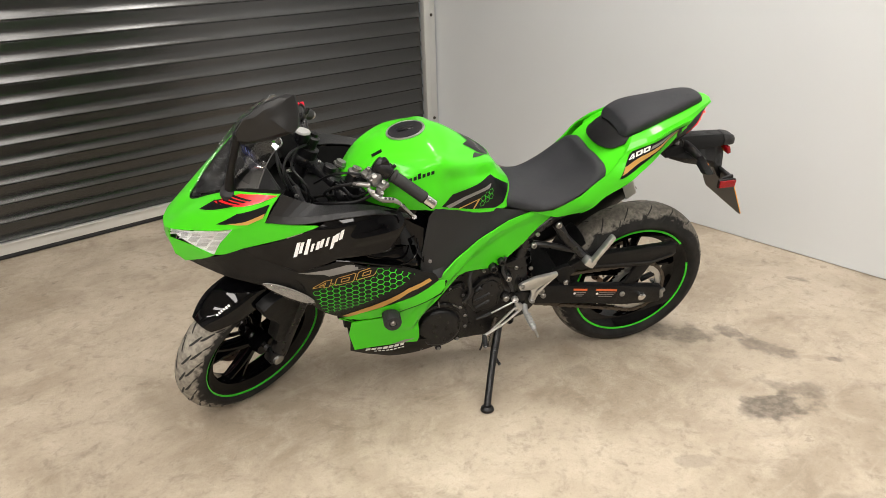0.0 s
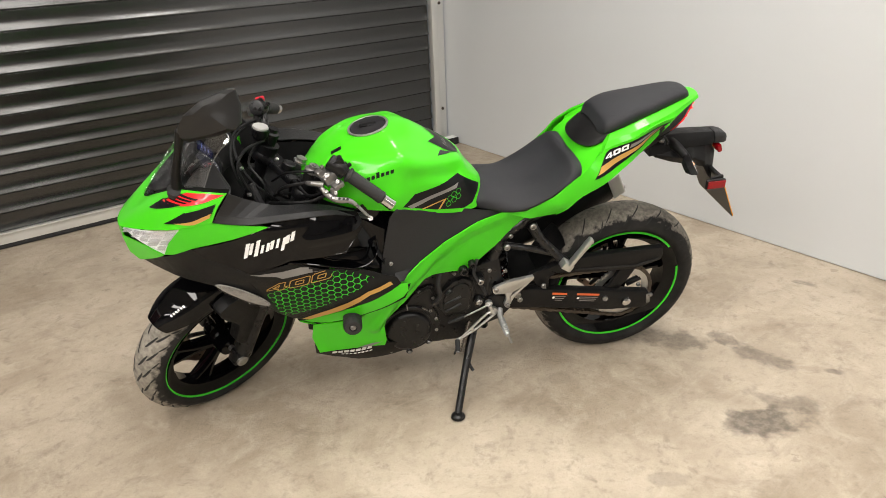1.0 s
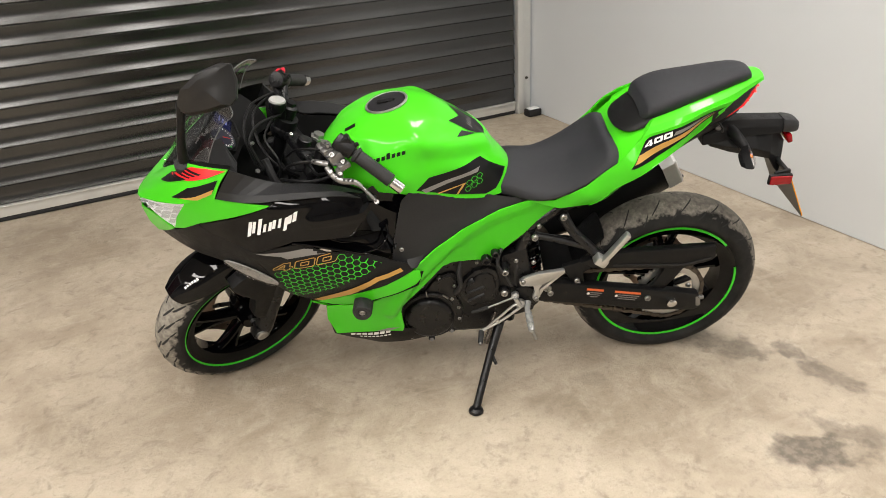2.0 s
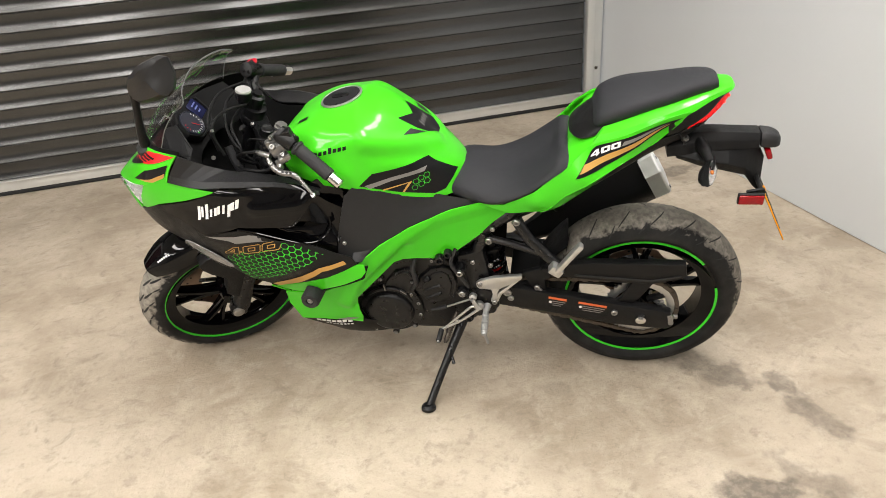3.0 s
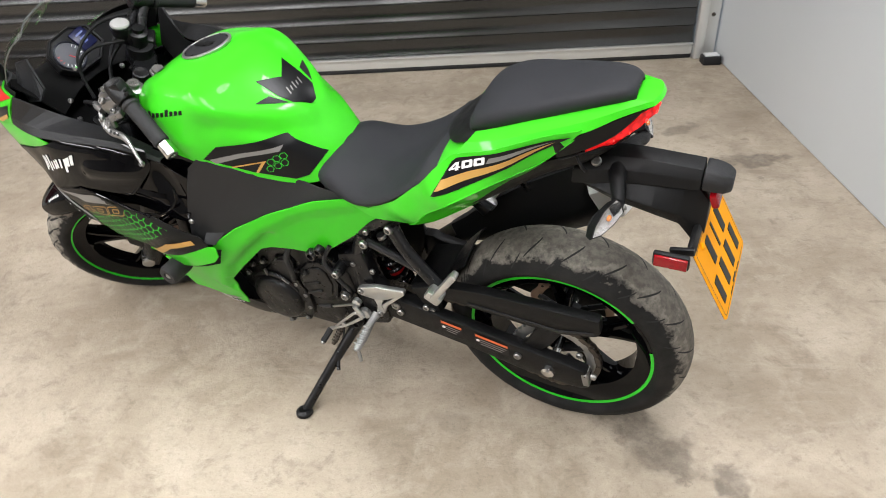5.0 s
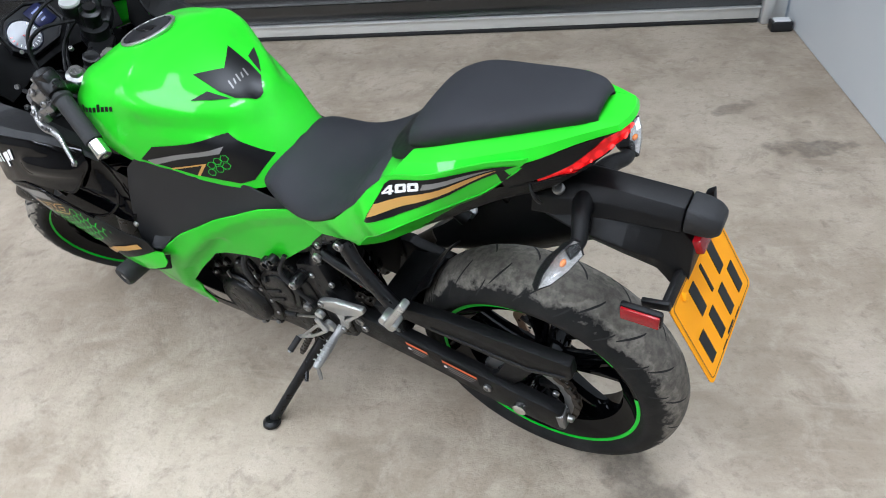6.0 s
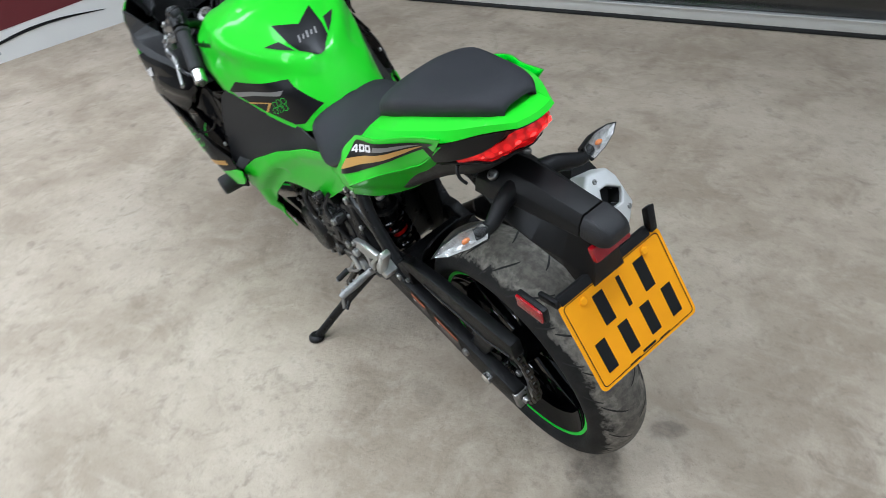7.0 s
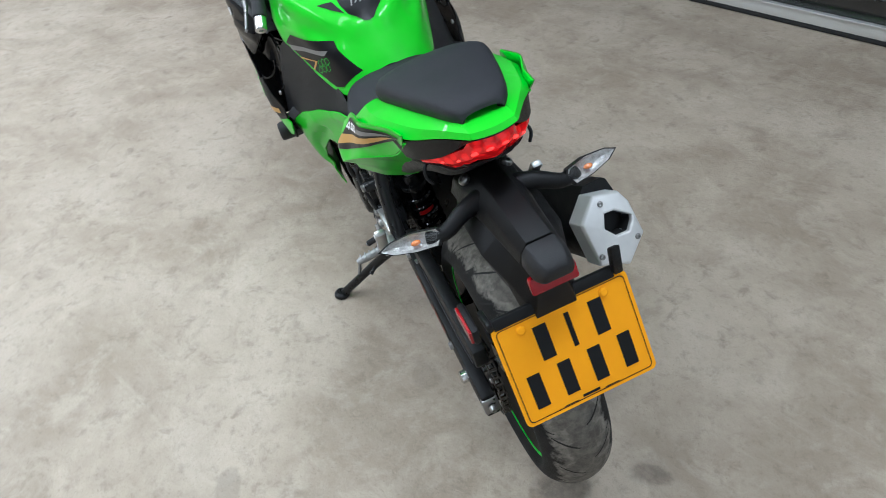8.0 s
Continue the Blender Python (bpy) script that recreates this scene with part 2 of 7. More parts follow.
def floor_mat():
    """Worn power-floated concrete with blotches, fine pits and a few damp marks."""
    m = bpy.data.materials.new("concrete")
    m.use_nodes = True
    nt = m.node_tree
    b = nt.nodes["Principled BSDF"]
    vec = nt.nodes.new("ShaderNodeTexCoord").outputs["Object"]
    col = rgb_mix(nt, tex_noise(nt, vec, 1.6, 10, 0.66, 0.32, 0.68, 0.3), (0.325, 0.265, 0.196), (0.494, 0.424, 0.332))
    col = rgb_mix(nt, calc(nt, "MULTIPLY", tex_noise(nt, vec, 6.5, 10, 0.72, 0.45, 0.68, 0.6), 0.55), col, (0.535, 0.466, 0.372))
    col = rgb_mix(nt, calc(nt, "MULTIPLY", tex_noise(nt, vec, 3.4, 10, 0.74, 0.52, 0.70, 0.8), 0.6), col, (0.237, 0.187, 0.135))
    col = rgb_mix(nt, calc(nt, "MULTIPLY", tex_noise(nt, vec, 12, 9, 0.74, 0.54, 0.68, 0.5), 0.6), col, (0.233, 0.187, 0.139))
    col = rgb_mix(nt, calc(nt, "MULTIPLY", tex_noise(nt, vec, 26, 8, 0.70, 0.51, 0.70), 0.45), col, (0.223, 0.182, 0.135))
    col = rgb_mix(nt, calc(nt, "MULTIPLY", tex_noise(nt, vec, 240, 3, 0.6, 0.45, 0.75), 0.18), col, (0.213, 0.173, 0.131))
    col = rgb_mix(nt, calc(nt, "MULTIPLY", tex_noise(nt, vec, 105, 5, 0.75, 0.56, 0.70), 0.45), col, (0.180, 0.142, 0.105))
    # faint trowel streaks
    mp0 = nt.nodes.new("ShaderNodeMapping")
    mp0.inputs["Rotation"].default_value = (0, 0, radians(28))
    mp0.inputs["Scale"].default_value = (2.2, 16, 1)
    nt.links.new(vec, mp0.inputs["Vector"])
    col = rgb_mix(nt, calc(nt, "MULTIPLY", tex_noise(nt, mp0.outputs[0], 1.0, 8, 0.7, 0.52, 0.72, 0.8), 0.3), col, (0.525, 0.460, 0.368))
    # small dark spots
    vo = nt.nodes.new("ShaderNodeTexVoronoi")
    vo.inputs["Scale"].default_value = 3.6
    nt.links.new(vec, vo.inputs["Vector"])
    spot = calc(nt, "MULTIPLY", calc(nt, "LESS_THAN", calc(nt, "ADD", vo.outputs["Distance"], calc(nt, "MULTIPLY", tex_noise(nt, vec, 40, 4), 0.05)), 0.085), 0.32)
    col = rgb_mix(nt, spot, col, (0.126, 0.095, 0.070))
    # damp stains: centre x, y, half length, half width, turn, strength
    warp = nt.nodes.new("ShaderNodeTexNoise")
    warp.inputs["Scale"].default_value, warp.inputs["Detail"].default_value = 11, 5
    nt.links.new(vec, warp.inputs["Vector"])
    blot = calc(nt, "ADD", calc(nt, "MULTIPLY", tex_noise(nt, vec, 40, 5, 0.65, 0.36, 0.62), 0.35), 0.75)
    STAINS = [(2.83, 1.09, 0.13, 0.07, 150, 0.82), (2.97, 1.10, 0.10, 0.05, 120, 0.5), (3.15, 1.31, 0.14, 0.045, 100, 0.6), (3.00, 1.60, 0.12, 0.08, 130, 0.62),
              (3.09, 1.82, 0.045, 0.03, 20, 0.6), (3.165, 1.425, 0.075, 0.045, 100, 0.6), (3.82, 3.10, 0.15, 0.06, 0, 0.6), (3.62, 3.45, 0.10, 0.04, 30, 0.45),
              (3.263, 1.088, 0.032, 0.018, 120, 0.6), (3.82, 1.49, 0.05, 0.02, 110, 0.45), (2.376, 1.131, 0.07, 0.025, 140, 0.3), (2.496, 1.686, 0.06, 0.03, 150, 0.22), (2.55, 0.75, 0.09, 0.03, 160, 0.3)]
    for sx_, sy_, la, lb, turn, k in STAINS:
        mp = nt.nodes.new("ShaderNodeMapping")
        mp.vector_type = "TEXTURE"
        mp.inputs["Location"].default_value = (sx_, sy_, 0)
        mp.inputs["Rotation"].default_value = (0, 0, radians(turn))
        mp.inputs["Scale"].default_value = (la, lb, 1)
        nt.links.new(vec, mp.inputs["Vector"])
        ln = nt.nodes.new("ShaderNodeVectorMath")
        ln.operation = "LENGTH"
        nt.links.new(mp.outputs[0], ln.inputs[0])
        d = calc(nt, "ADD", ln.outputs["Value"], calc(nt, "MULTIPLY", calc(nt, "SUBTRACT", warp.outputs["Fac"], 0.5), 3.0))
        mr = nt.nodes.new("ShaderNodeMapRange")
        mr.interpolation_type = "SMOOTHSTEP"
        mr.inputs[1].default_value, mr.inputs[2].default_value, mr.inputs[3].default_value, mr.inputs[4].default_value = 0.60, 1.22, k, 0.0
        nt.links.new(d, mr.inputs[0])
        col = rgb_mix(nt, calc(nt, "MULTIPLY", mr.outputs[0], blot), col, (0.118, 0.098, 0.078))
    nt.links.new(col, b.inputs["Base Color"])
    mr = nt.nodes.new("ShaderNodeMapRange")
    mr.inputs[3].default_value, mr.inputs[4].default_value = 0.5, 0.8
    nt.links.new(tex_noise(nt, vec, 4, 6, 0.6, 0.25, 0.75), mr.inputs[0])
    nt.links.new(mr.outputs[0], b.inputs["Roughness"])
    bp = nt.nodes.new("ShaderNodeBump")
    bp.inputs["Strength"].default_value, bp.inputs["Distance"].default_value = 0.35, 0.004
    nt.links.new(tex_noise(nt, vec, 60, 8, 0.7, 0.2, 0.8), bp.inputs["Height"])
    nt.links.new(bp.outputs[0], b.inputs["Normal"])
    return m


CONCRETE = floor_mat()
WALL = mat("white_wall_panel", (0.61, 0.63, 0.645), 0.42, vary=0.035, scale=1.6, bump=0.08, bump_scale=60)
GREYWALL = mat("grey_wall", (0.34, 0.33, 0.32), 0.6, vary=0.08, scale=1.5)
CEILING = mat("ceiling_panel", (0.6, 0.6, 0.58), 0.6, vary=0.05, scale=2)
SLAT = mat("slat_enamel", (0.0025, 0.0027, 0.0026), 0.24, spec=1.0, vary=0.2, scale=3, rvary=0.03, coat=0.3, coat_rough=0.2)
ALUM = mat("mill_aluminium", (0.68, 0.68, 0.66), 0.4, metal=0.55, vary=0.08, scale=12, rvary=0.1)
SEAL = mat("black_seal", (0.01, 0.01, 0.01), 0.7)
BANNER = mat("white_board", (0.76, 0.76, 0.75), 0.5, vary=0.05, scale=4)
WOOD = mat("brown_wood", (0.13, 0.075, 0.045), 0.55, vary=0.4, scale=9, bump=0.2, bump_scale=80)
MAROON = mat("maroon_print", (0.115, 0.012, 0.018), 0.4, vary=0.1, scale=4)
TUBE = bpy.data.materials.new("panel_glow")
TUBE.use_nodes = True
TUBE.node_tree.nodes["Principled BSDF"].inputs["Emission Color"].default_value = (1.0, 0.95, 0.86, 1)
TUBE.node_tree.nodes["Principled BSDF"].inputs["Emission Strength"].default_value = 6.0

# ---- mesh tools ----
from mathutils.bvhtree import BVHTree

TREES, OBJ, GEO = {}, {}, {}


def part(name, bm, material, parent=None, label="", sharp=0.55, keep=None):
    """Link a bmesh as one object under parent."""
    bmesh.ops.recalc_face_normals(bm, faces=bm.faces[:])
    bm.normal_update()
    for f in bm.faces:
        f.smooth = True
    for e in bm.edges:
        if len(e.link_faces) == 2 and e.calc_face_angle(0) > sharp:
            e.smooth = False
    if keep:
        TREES[keep] = BVHTree.FromBMesh(bm)
        bm.verts.index_update()
        GEO[keep] = ([v.co.copy() for v in bm.verts], [[v.index for v in f.verts] for f in bm.faces])
    me = bpy.data.meshes.new(name)
    bm.to_mesh(me)
    bm.free()
    me.materials.append(material)
    ob = new(name, me)
    ob.parent = parent
    if label:
        ob["label"] = label
    if keep:
        OBJ[keep] = ob
    return ob


def spline(pts, n, closed=False):
    """Catmull-Rom through pts, n samples a span."""
    p = np.array(pts, float)
    m = len(p)
    out = []
    for i in range(m if closed else m - 1):
        if closed:
            a, b, c, d = p[i - 1], p[i], p[(i + 1) % m], p[(i + 2) % m]
        else:
            a, b, c, d = p[max(i - 1, 0)], p[i], p[i + 1], p[min(i + 2, m - 1)]
        for k in range(n):
            t = k / n
            out.append(0.5 * (2 * b + (c - a) * t + (2 * a - 5 * b + 4 * c - d) * t * t + (3 * b - a - 3 * c + d) * t ** 3))
    if not closed:
        out.append(p[-1])
    return np.array(out)


def skin(bm, rows, close_u=False, caps=False):
    """Quads between rows of points."""
    v = [[bm.verts.new(tuple(map(float, q))) for q in row] for row in rows]
    for i in range(len(v) - 1):
        n = len(v[i])
        for j in range(n if close_u else n - 1):
            bm.faces.new((v[i][j], v[i][(j + 1) % n], v[i + 1][(j + 1) % n], v[i + 1][j]))
    if caps:
        bm.faces.new(v[0][::-1])
        bm.faces.new(v[-1])
    return v


def tube(bm, pts, r, seg=10, smooth=0):
    """A round bar along pts; r: one radius or one a point."""
    p = spline(pts, smooth) if smooth else np.array(pts, float)
    rr = np.interp(np.linspace(0, 1, len(p)), np.linspace(0, 1, len(r)), r) if isinstance(r, (list, tuple)) else [r] * len(p)
    t0 = p[1] - p[0]
    side = np.cross(t0, (0.31, 0.17, 0.93))
    rows = []
    for i in range(len(p)):
        t = p[min(i + 1, len(p) - 1)] - p[max(i - 1, 0)]
        t = t / np.linalg.norm(t)
        side = side - t * side.dot(t)
        side = side / np.linalg.norm(side)
        up = np.cross(t, side)
        rows.append([p[i] + rr[i] * (math.cos(a) * side + math.sin(a) * up) for a in np.linspace(0, 2 * math.pi, seg, endpoint=False)])
    skin(bm, rows, True, True)


def lathe(bm, profile, centre, axis, seg=32, caps=True):
    """Turn a profile of (radius, height) round an axis through centre."""
    ax = Vector(axis).normalized()
    q = ax.to_track_quat("Z", "X").to_matrix()
    rows = []
    for r, h in profile:
        rows.append([Vector(centre) + q @ Vector((r * math.cos(a), r * math.sin(a), h)) for a in np.linspace(0, 2 * math.pi, seg, endpoint=False)])
    skin(bm, rows, True, caps)


def block(bm, centre, size, rot=(0, 0, 0), bevel=0.003, segs=2):
    r = bmesh.ops.create_cube(bm, size=1)
    vs = r["verts"]
    m = Matrix.Translation(centre) @ Euler([radians(a) for a in rot]).to_matrix().to_4x4() @ Matrix.Diagonal((*size, 1))
    bmesh.ops.transform(bm, matrix=m, verts=vs)
    if bevel:
        es = list({e for v in vs for e in v.link_edges})
        bmesh.ops.bevel(bm, geom=es, offset=bevel, segments=segs, affect="EDGES", profile=0.5)


def slab(bm, outline, y0, y1, bevel=0.003):
    """A plate: an outline in x and z, from y0 to y1, with softened edges."""
    tmp = bmesh.new()
    lo = [tmp.verts.new((x, y0, z)) for x, z in outline]
    hi = [tmp.verts.new((x, y1, z)) for x, z in outline]
    n = len(lo)
    tmp.faces.new(lo)
    tmp.faces.new(hi[::-1])
    for i in range(n):
        tmp.faces.new((lo[i], hi[i], hi[(i + 1) % n], lo[(i + 1) % n]))
    bmesh.ops.recalc_face_normals(tmp, faces=tmp.faces[:])
    if bevel:
        bmesh.ops.bevel(tmp, geom=tmp.edges[:], offset=bevel, segments=2, affect="EDGES", profile=0.5)
    me = bpy.data.meshes.new("tmp")
    tmp.to_mesh(me)
    tmp.free()
    bm.from_mesh(me)
    bpy.data.meshes.remove(me)


def field(ctrl):
    """A smooth sideways bulge y over x and z, through control points (x, z, y)."""
    c = np.array(ctrl, float)
    xy, n = c[:, :2], len(c)
    d = np.linalg.norm(xy[:, None] - xy[None], axis=-1)
    k = np.where(d > 0, d * d * np.log(d + 1e-12), 0) + 1e-4 * np.eye(n)
    p = np.c_[np.ones(n), xy]
    w = np.linalg.solve(np.r_[np.c_[k, p], np.c_[p.T, np.zeros((3, 3))]], np.r_[c[:, 2], 0, 0, 0])

    def f(x, z):
        e = np.hypot(xy[:, 0] - x, xy[:, 1] - z)
        return float(np.where(e > 0, e * e * np.log(e + 1e-12), 0) @ w[:n] + w[n] + w[n + 1] * x + w[n + 2] * z)

    return f


def gridded(outline, step, inset=0.0):
    """A flat bmesh in the x, z plane inside an outline, cut into a grid; the rim's verts come back as a set."""
    bm = bmesh.new()
    f = bm.faces.new([bm.verts.new((x, 0, z)) for x, z in outline])
    rim = set(bm.verts)
    if inset:
        bmesh.ops.inset_region(bm, faces=[f], thickness=inset, depth=0, use_even_offset=True)
    xs, zs = [p[0] for p in outline], [p[1] for p in outline]
    for lo, hi, no in ((min(xs), max(xs), (1, 0, 0)), (min(zs), max(zs), (0, 0, 1))):
        k = math.ceil(lo / step) * step
        while k < hi:
            bmesh.ops.bisect_plane(bm, geom=bm.verts[:] + bm.edges[:] + bm.faces[:], plane_co=(k * no[0], 0, k * no[2]), plane_no=no, dist=1e-5)
            k += step
    return bm


def shell(name, outline, f, material, parent, label="", thick=0.004, step=0.03, smooth=3, mirror=False, keep=None, off=0.0, lines=(), crisp=False):
    """A body panel: an outline in x and z laid on a bulge f, with thickness. lines: creases (x0, z0, x1, z1, depth, width)."""
    o = [tuple(q) for q in (spline(outline, smooth, True) if smooth > 1 else outline)]
    bm = gridded(o, step)
    s = -1 if mirror else 1

    def out(x, z):
        lift = 0.0
        for x0, z0, x1, z1, dep, wid in lines:
            t = ((x - x0) * (x1 - x0) + (z - z0) * (z1 - z0)) / ((x1 - x0) ** 2 + (z1 - z0) ** 2)
            t = min(1, max(0, t))
            dd = math.hypot(x - x0 - t * (x1 - x0), z - z0 - t * (z1 - z0))
            here = dep * (max(0, 1 - dd / wid) if crisp else max(0, 1 - dd / wid) ** 2 if dep < -0.012 else 0.5 + 0.5 * math.cos(math.pi * min(1, dd / wid)))
            lift = here if abs(here) > abs(lift) else lift
        return f(x, z) + off + lift

    for v in bm.verts:
        v.co.y = s * out(v.co.x, v.co.z)
    bmesh.ops.recalc_face_normals(bm, faces=bm.faces[:])
    if sum(fc.normal.y * fc.calc_area() for fc in bm.faces) * s < 0:
        bmesh.ops.reverse_faces(bm, faces=bm.faces[:])
    bmesh.ops.solidify(bm, geom=bm.faces[:], thickness=thick)
    ob = part(name, bm, material, parent, label, keep=keep)
    if not crisp:
        way = []
        for v in ob.data.vertices:
            x, z = v.co.x, v.co.z
            if abs(s * v.co.y - out(x, z)) < 2e-4:
                e = 0.004
                way.append(Vector(((out(x - e, z) - out(x + e, z)) / (2 * e), s, (out(x, z - e) - out(x, z + e)) / (2 * e))).normalized())
            else:
                way.append(v.normal.copy())
        ob.data.normals_split_custom_set_from_vertices(way)
    return ob


def decal(name, polys, tree, material, parent, label="", step=0.009, off=0.0012, side=1, way=None, frame3=None):
    """Film on a surface: outlines in x and z (or in a frame given by frame3) thrown along y onto a stored surface."""
    if isinstance(tree, str):
        parent = OBJ[tree]
        tree = TREES[tree]
    out = bmesh.new()
    for poly in polys:
        bm = gridded(poly, step)
        bmesh.ops.triangulate(bm, faces=[fc for fc in bm.faces if len(fc.verts) > 4])
        idx = {}
        for v in bm.verts:
            p, d = (Vector((v.co.x, side * 0.6, v.co.z)), Vector((0, -side, 0))) if frame3 is None else frame3(v.co.x, v.co.z)
            hit = tree.ray_cast(p, d)
            if hit[0] is not None:
                n = hit[1] if hit[1].dot(d) < 0 else -hit[1]
                idx[v] = out.verts.new(hit[0] + n * off)
        for fc in bm.faces:
            if all(v in idx for v in fc.verts):
                out.faces.new([idx[v] for v in fc.verts])
        bm.free()
    return part(name, out, material, parent, label)


def surf(rows, nu, nv):
    """A smooth sheet through rows of control points."""
    a = [spline(r, nu) for r in rows]
    cols = [spline([r[j] for r in a], nv) for j in range(len(a[0]))]
    return [[cols[j][i] for j in range(len(cols))] for i in range(len(cols[0]))]


def both(row):
    """A half row from the side to the middle, carried over to the other side."""
    return list(row) + [(x, -y, z) for x, y, z in reversed(row[:-1])]


def sheet(name, rows, nu, nv, thick, material, parent, label="", keep=None):
    bm = bmesh.new()
    skin(bm, surf(rows, nu, nv))
    bmesh.ops.recalc_face_normals(bm, faces=bm.faces[:])
    bmesh.ops.solidify(bm, geom=bm.faces[:], thickness=thick)
    return part(name, bm, material, parent, label, keep=keep)


def plates(name, rows, n, thick, material, parent, label="", sharp=0.2, keep=None):
    """A sheet with crisp edges along its rows, smooth along each row."""
    bm = bmesh.new()
    skin(bm, [spline(r, n) for r in rows])
    bmesh.ops.recalc_face_normals(bm, faces=bm.faces[:])
    bmesh.ops.solidify(bm, geom=bm.faces[:], thickness=thick)
    return part(name, bm, material, parent, label, sharp=sharp, keep=keep)


def bolt(parent, p, r=0.007, h=0.006, way=(0, 1, 0), material=None, name="bolt"):
    bm = bmesh.new()
    lathe(bm, [(r, 0), (r, h * 0.7), (r * 0.8, h), (r * 0.5, h), (r * 0.45, h * 0.5), (0.0005, h * 0.5)], p, way, 12)
    return part(name, bm, material or BOLT, parent)


# ---- the room ----
def setting(name, bm, material, label, category, sharp=0.5):
    return tagged(part(name, bm, material, None, sharp=sharp), label, category, kind="structure")


def box(name, lo, hi, material, label, category):
    bm = bmesh.new()
    block(bm, [(a + b) / 2 for a, b in zip(lo, hi)], [b - a for a, b in zip(lo, hi)], bevel=0)
    return setting(name, bm, material, label, category)


bm = bmesh.new()
bmesh.ops.create_grid(bm, x_segments=2, y_segments=2, size=1)
for v in bm.verts:
    v.co = (v.co.x * 5.2 - 0.4, v.co.y * 6.2 - 0.6, 0)
floor = setting("floor", bm, CONCRETE, "worn bare concrete floor with dark damp stains", "floor")
box("wall_east", (WALL_X, BACK_Y, 0.004), (WALL_X + 0.12, DOOR_Y + 0.3, CEIL), WALL, "plain white painted wall panels", "wall")
box("wall_west", (FAR_X - 0.12, BACK_Y, 0.004), (FAR_X, DOOR_Y + 0.3, CEIL), GREYWALL, "plain grey painted wall", "wall")
DOOR_L, DOOR_R, DOOR_H = -2.9, 3.955, 3.0
box("wall_north", (FAR_X, DOOR_Y + 0.12, 0.004), (DOOR_L - 0.11, DOOR_Y + 0.3, CEIL), WALL, "white wall beside the roller door", "wall")
box("wall_lintel", (DOOR_L - 0.11, DOOR_Y + 0.12, DOOR_H), (WALL_X, DOOR_Y + 0.3, CEIL), WALL, "white wall above the roller door", "wall")
box("wall_south", (FAR_X, BACK_Y - 0.12, 0.004), (WALL_X, BACK_Y, CEIL), GREYWALL, "plain grey rear wall", "wall")
box("ceiling", (FAR_X, BACK_Y, CEIL), (WALL_X, DOOR_Y + 0.3, CEIL + 0.1), CEILING, "pale panelled ceiling", "ceiling")
for tx, ty, ln, watts in STRIPS:
    bm = bmesh.new()
    block(bm, (tx, ty, CEIL - 0.03), (0.46, ln + 0.1, 0.058), bevel=0.006)
    lamp = tagged(part("ceiling_light", bm, WALL), "white long strip light on the ceiling", "light", group="ceiling lights")
    bm = bmesh.new()
    block(bm, (tx, ty, CEIL - 0.0625), (0.38, ln + 0.02, 0.005), bevel=0)
    part("diffuser", bm, TUBE, lamp, "glowing light diffuser")

# roller door of flared slats, 0.1 m apart
door = tagged(new("door_1"), "closed black steel roller shutter door", "roller door", kind="structure")
PITCH, RAIL = 0.1, 0.095
profile = [(0.005, 0.100), (0.0045, 0.0952), (0.0022, 0.0945), (0.0006, 0.0940), (0.000, 0.0930), (0.000, 0.0915), (0.0, 0.075), (0.0, 0.058), (-0.0004, 0.048), (-0.0017, 0.038), (-0.0038, 0.028), (-0.0066, 0.0185), (-0.0097, 0.0095), (-0.0117, 0.0040), (-0.0122, 0.0022), (-0.0119, 0.0008), (-0.0108, 0.0), (0.005, 0.0), (0.009, 0.003), (0.009, 0.1)]
bm = bmesh.new()
rows = []
for px in (DOOR_L, DOOR_R):
    rows.append([(px, y, z) for y, z in profile])
skin(bm, rows, True, True)
slat = part("slat", bm, SLAT, door, sharp=0.7)
slat.location = (0, DOOR_Y - 0.01, RAIL)
for i in range(1, 29):
    s = new("slat", slat.data)
    s.parent, s.location = door, (0, DOOR_Y - 0.01, RAIL + i * PITCH)
bm = bmesh.new()
block(bm, ((DOOR_L + DOOR_R) / 2, DOOR_Y - 0.012, 0.060), (DOOR_R - DOOR_L, 0.03, 0.066), bevel=0.004)
block(bm, ((DOOR_L + DOOR_R) / 2, DOOR_Y - 0.020, 0.090), (DOOR_R - DOOR_L, 0.05, 0.008), bevel=0.002)
part("bottom_rail", bm, ALUM, door, "pale aluminium bottom rail")
bm = bmesh.new()
block(bm, ((DOOR_L + DOOR_R) / 2, DOOR_Y - 0.01, 0.0145), (DOOR_R - DOOR_L, 0.028, 0.025), bevel=0.006)
part("rubber_seal", bm, SEAL, door, "black rubber floor seal")
for gx, s in ((DOOR_R, 1), (DOOR_L, -1)):
    guide = tagged(new("trim_guide"), "galvanised steel guide channel of the roller door", "door guide", kind="structure")
    bm = bmesh.new()
    block(bm, (gx + s * 0.03, DOOR_Y - 0.035, 1.5), (0.052, 0.05, 2.99), bevel=0.006)
    part("channel", bm, ALUM, guide)
    bm = bmesh.new()
    block(bm, (gx + s * 0.095, DOOR_Y - 0.012, 1.5), (0.075, 0.024, 2.99), bevel=0.004)
    part("flange", bm, ALUM, guide)
    for bz in (0.25, 1.0, 1.75, 2.5):
        bolt(guide, (gx + s * 0.095, DOOR_Y - 0.024, bz), 0.011, 0.008, (0, -1, 0), STEELDK)
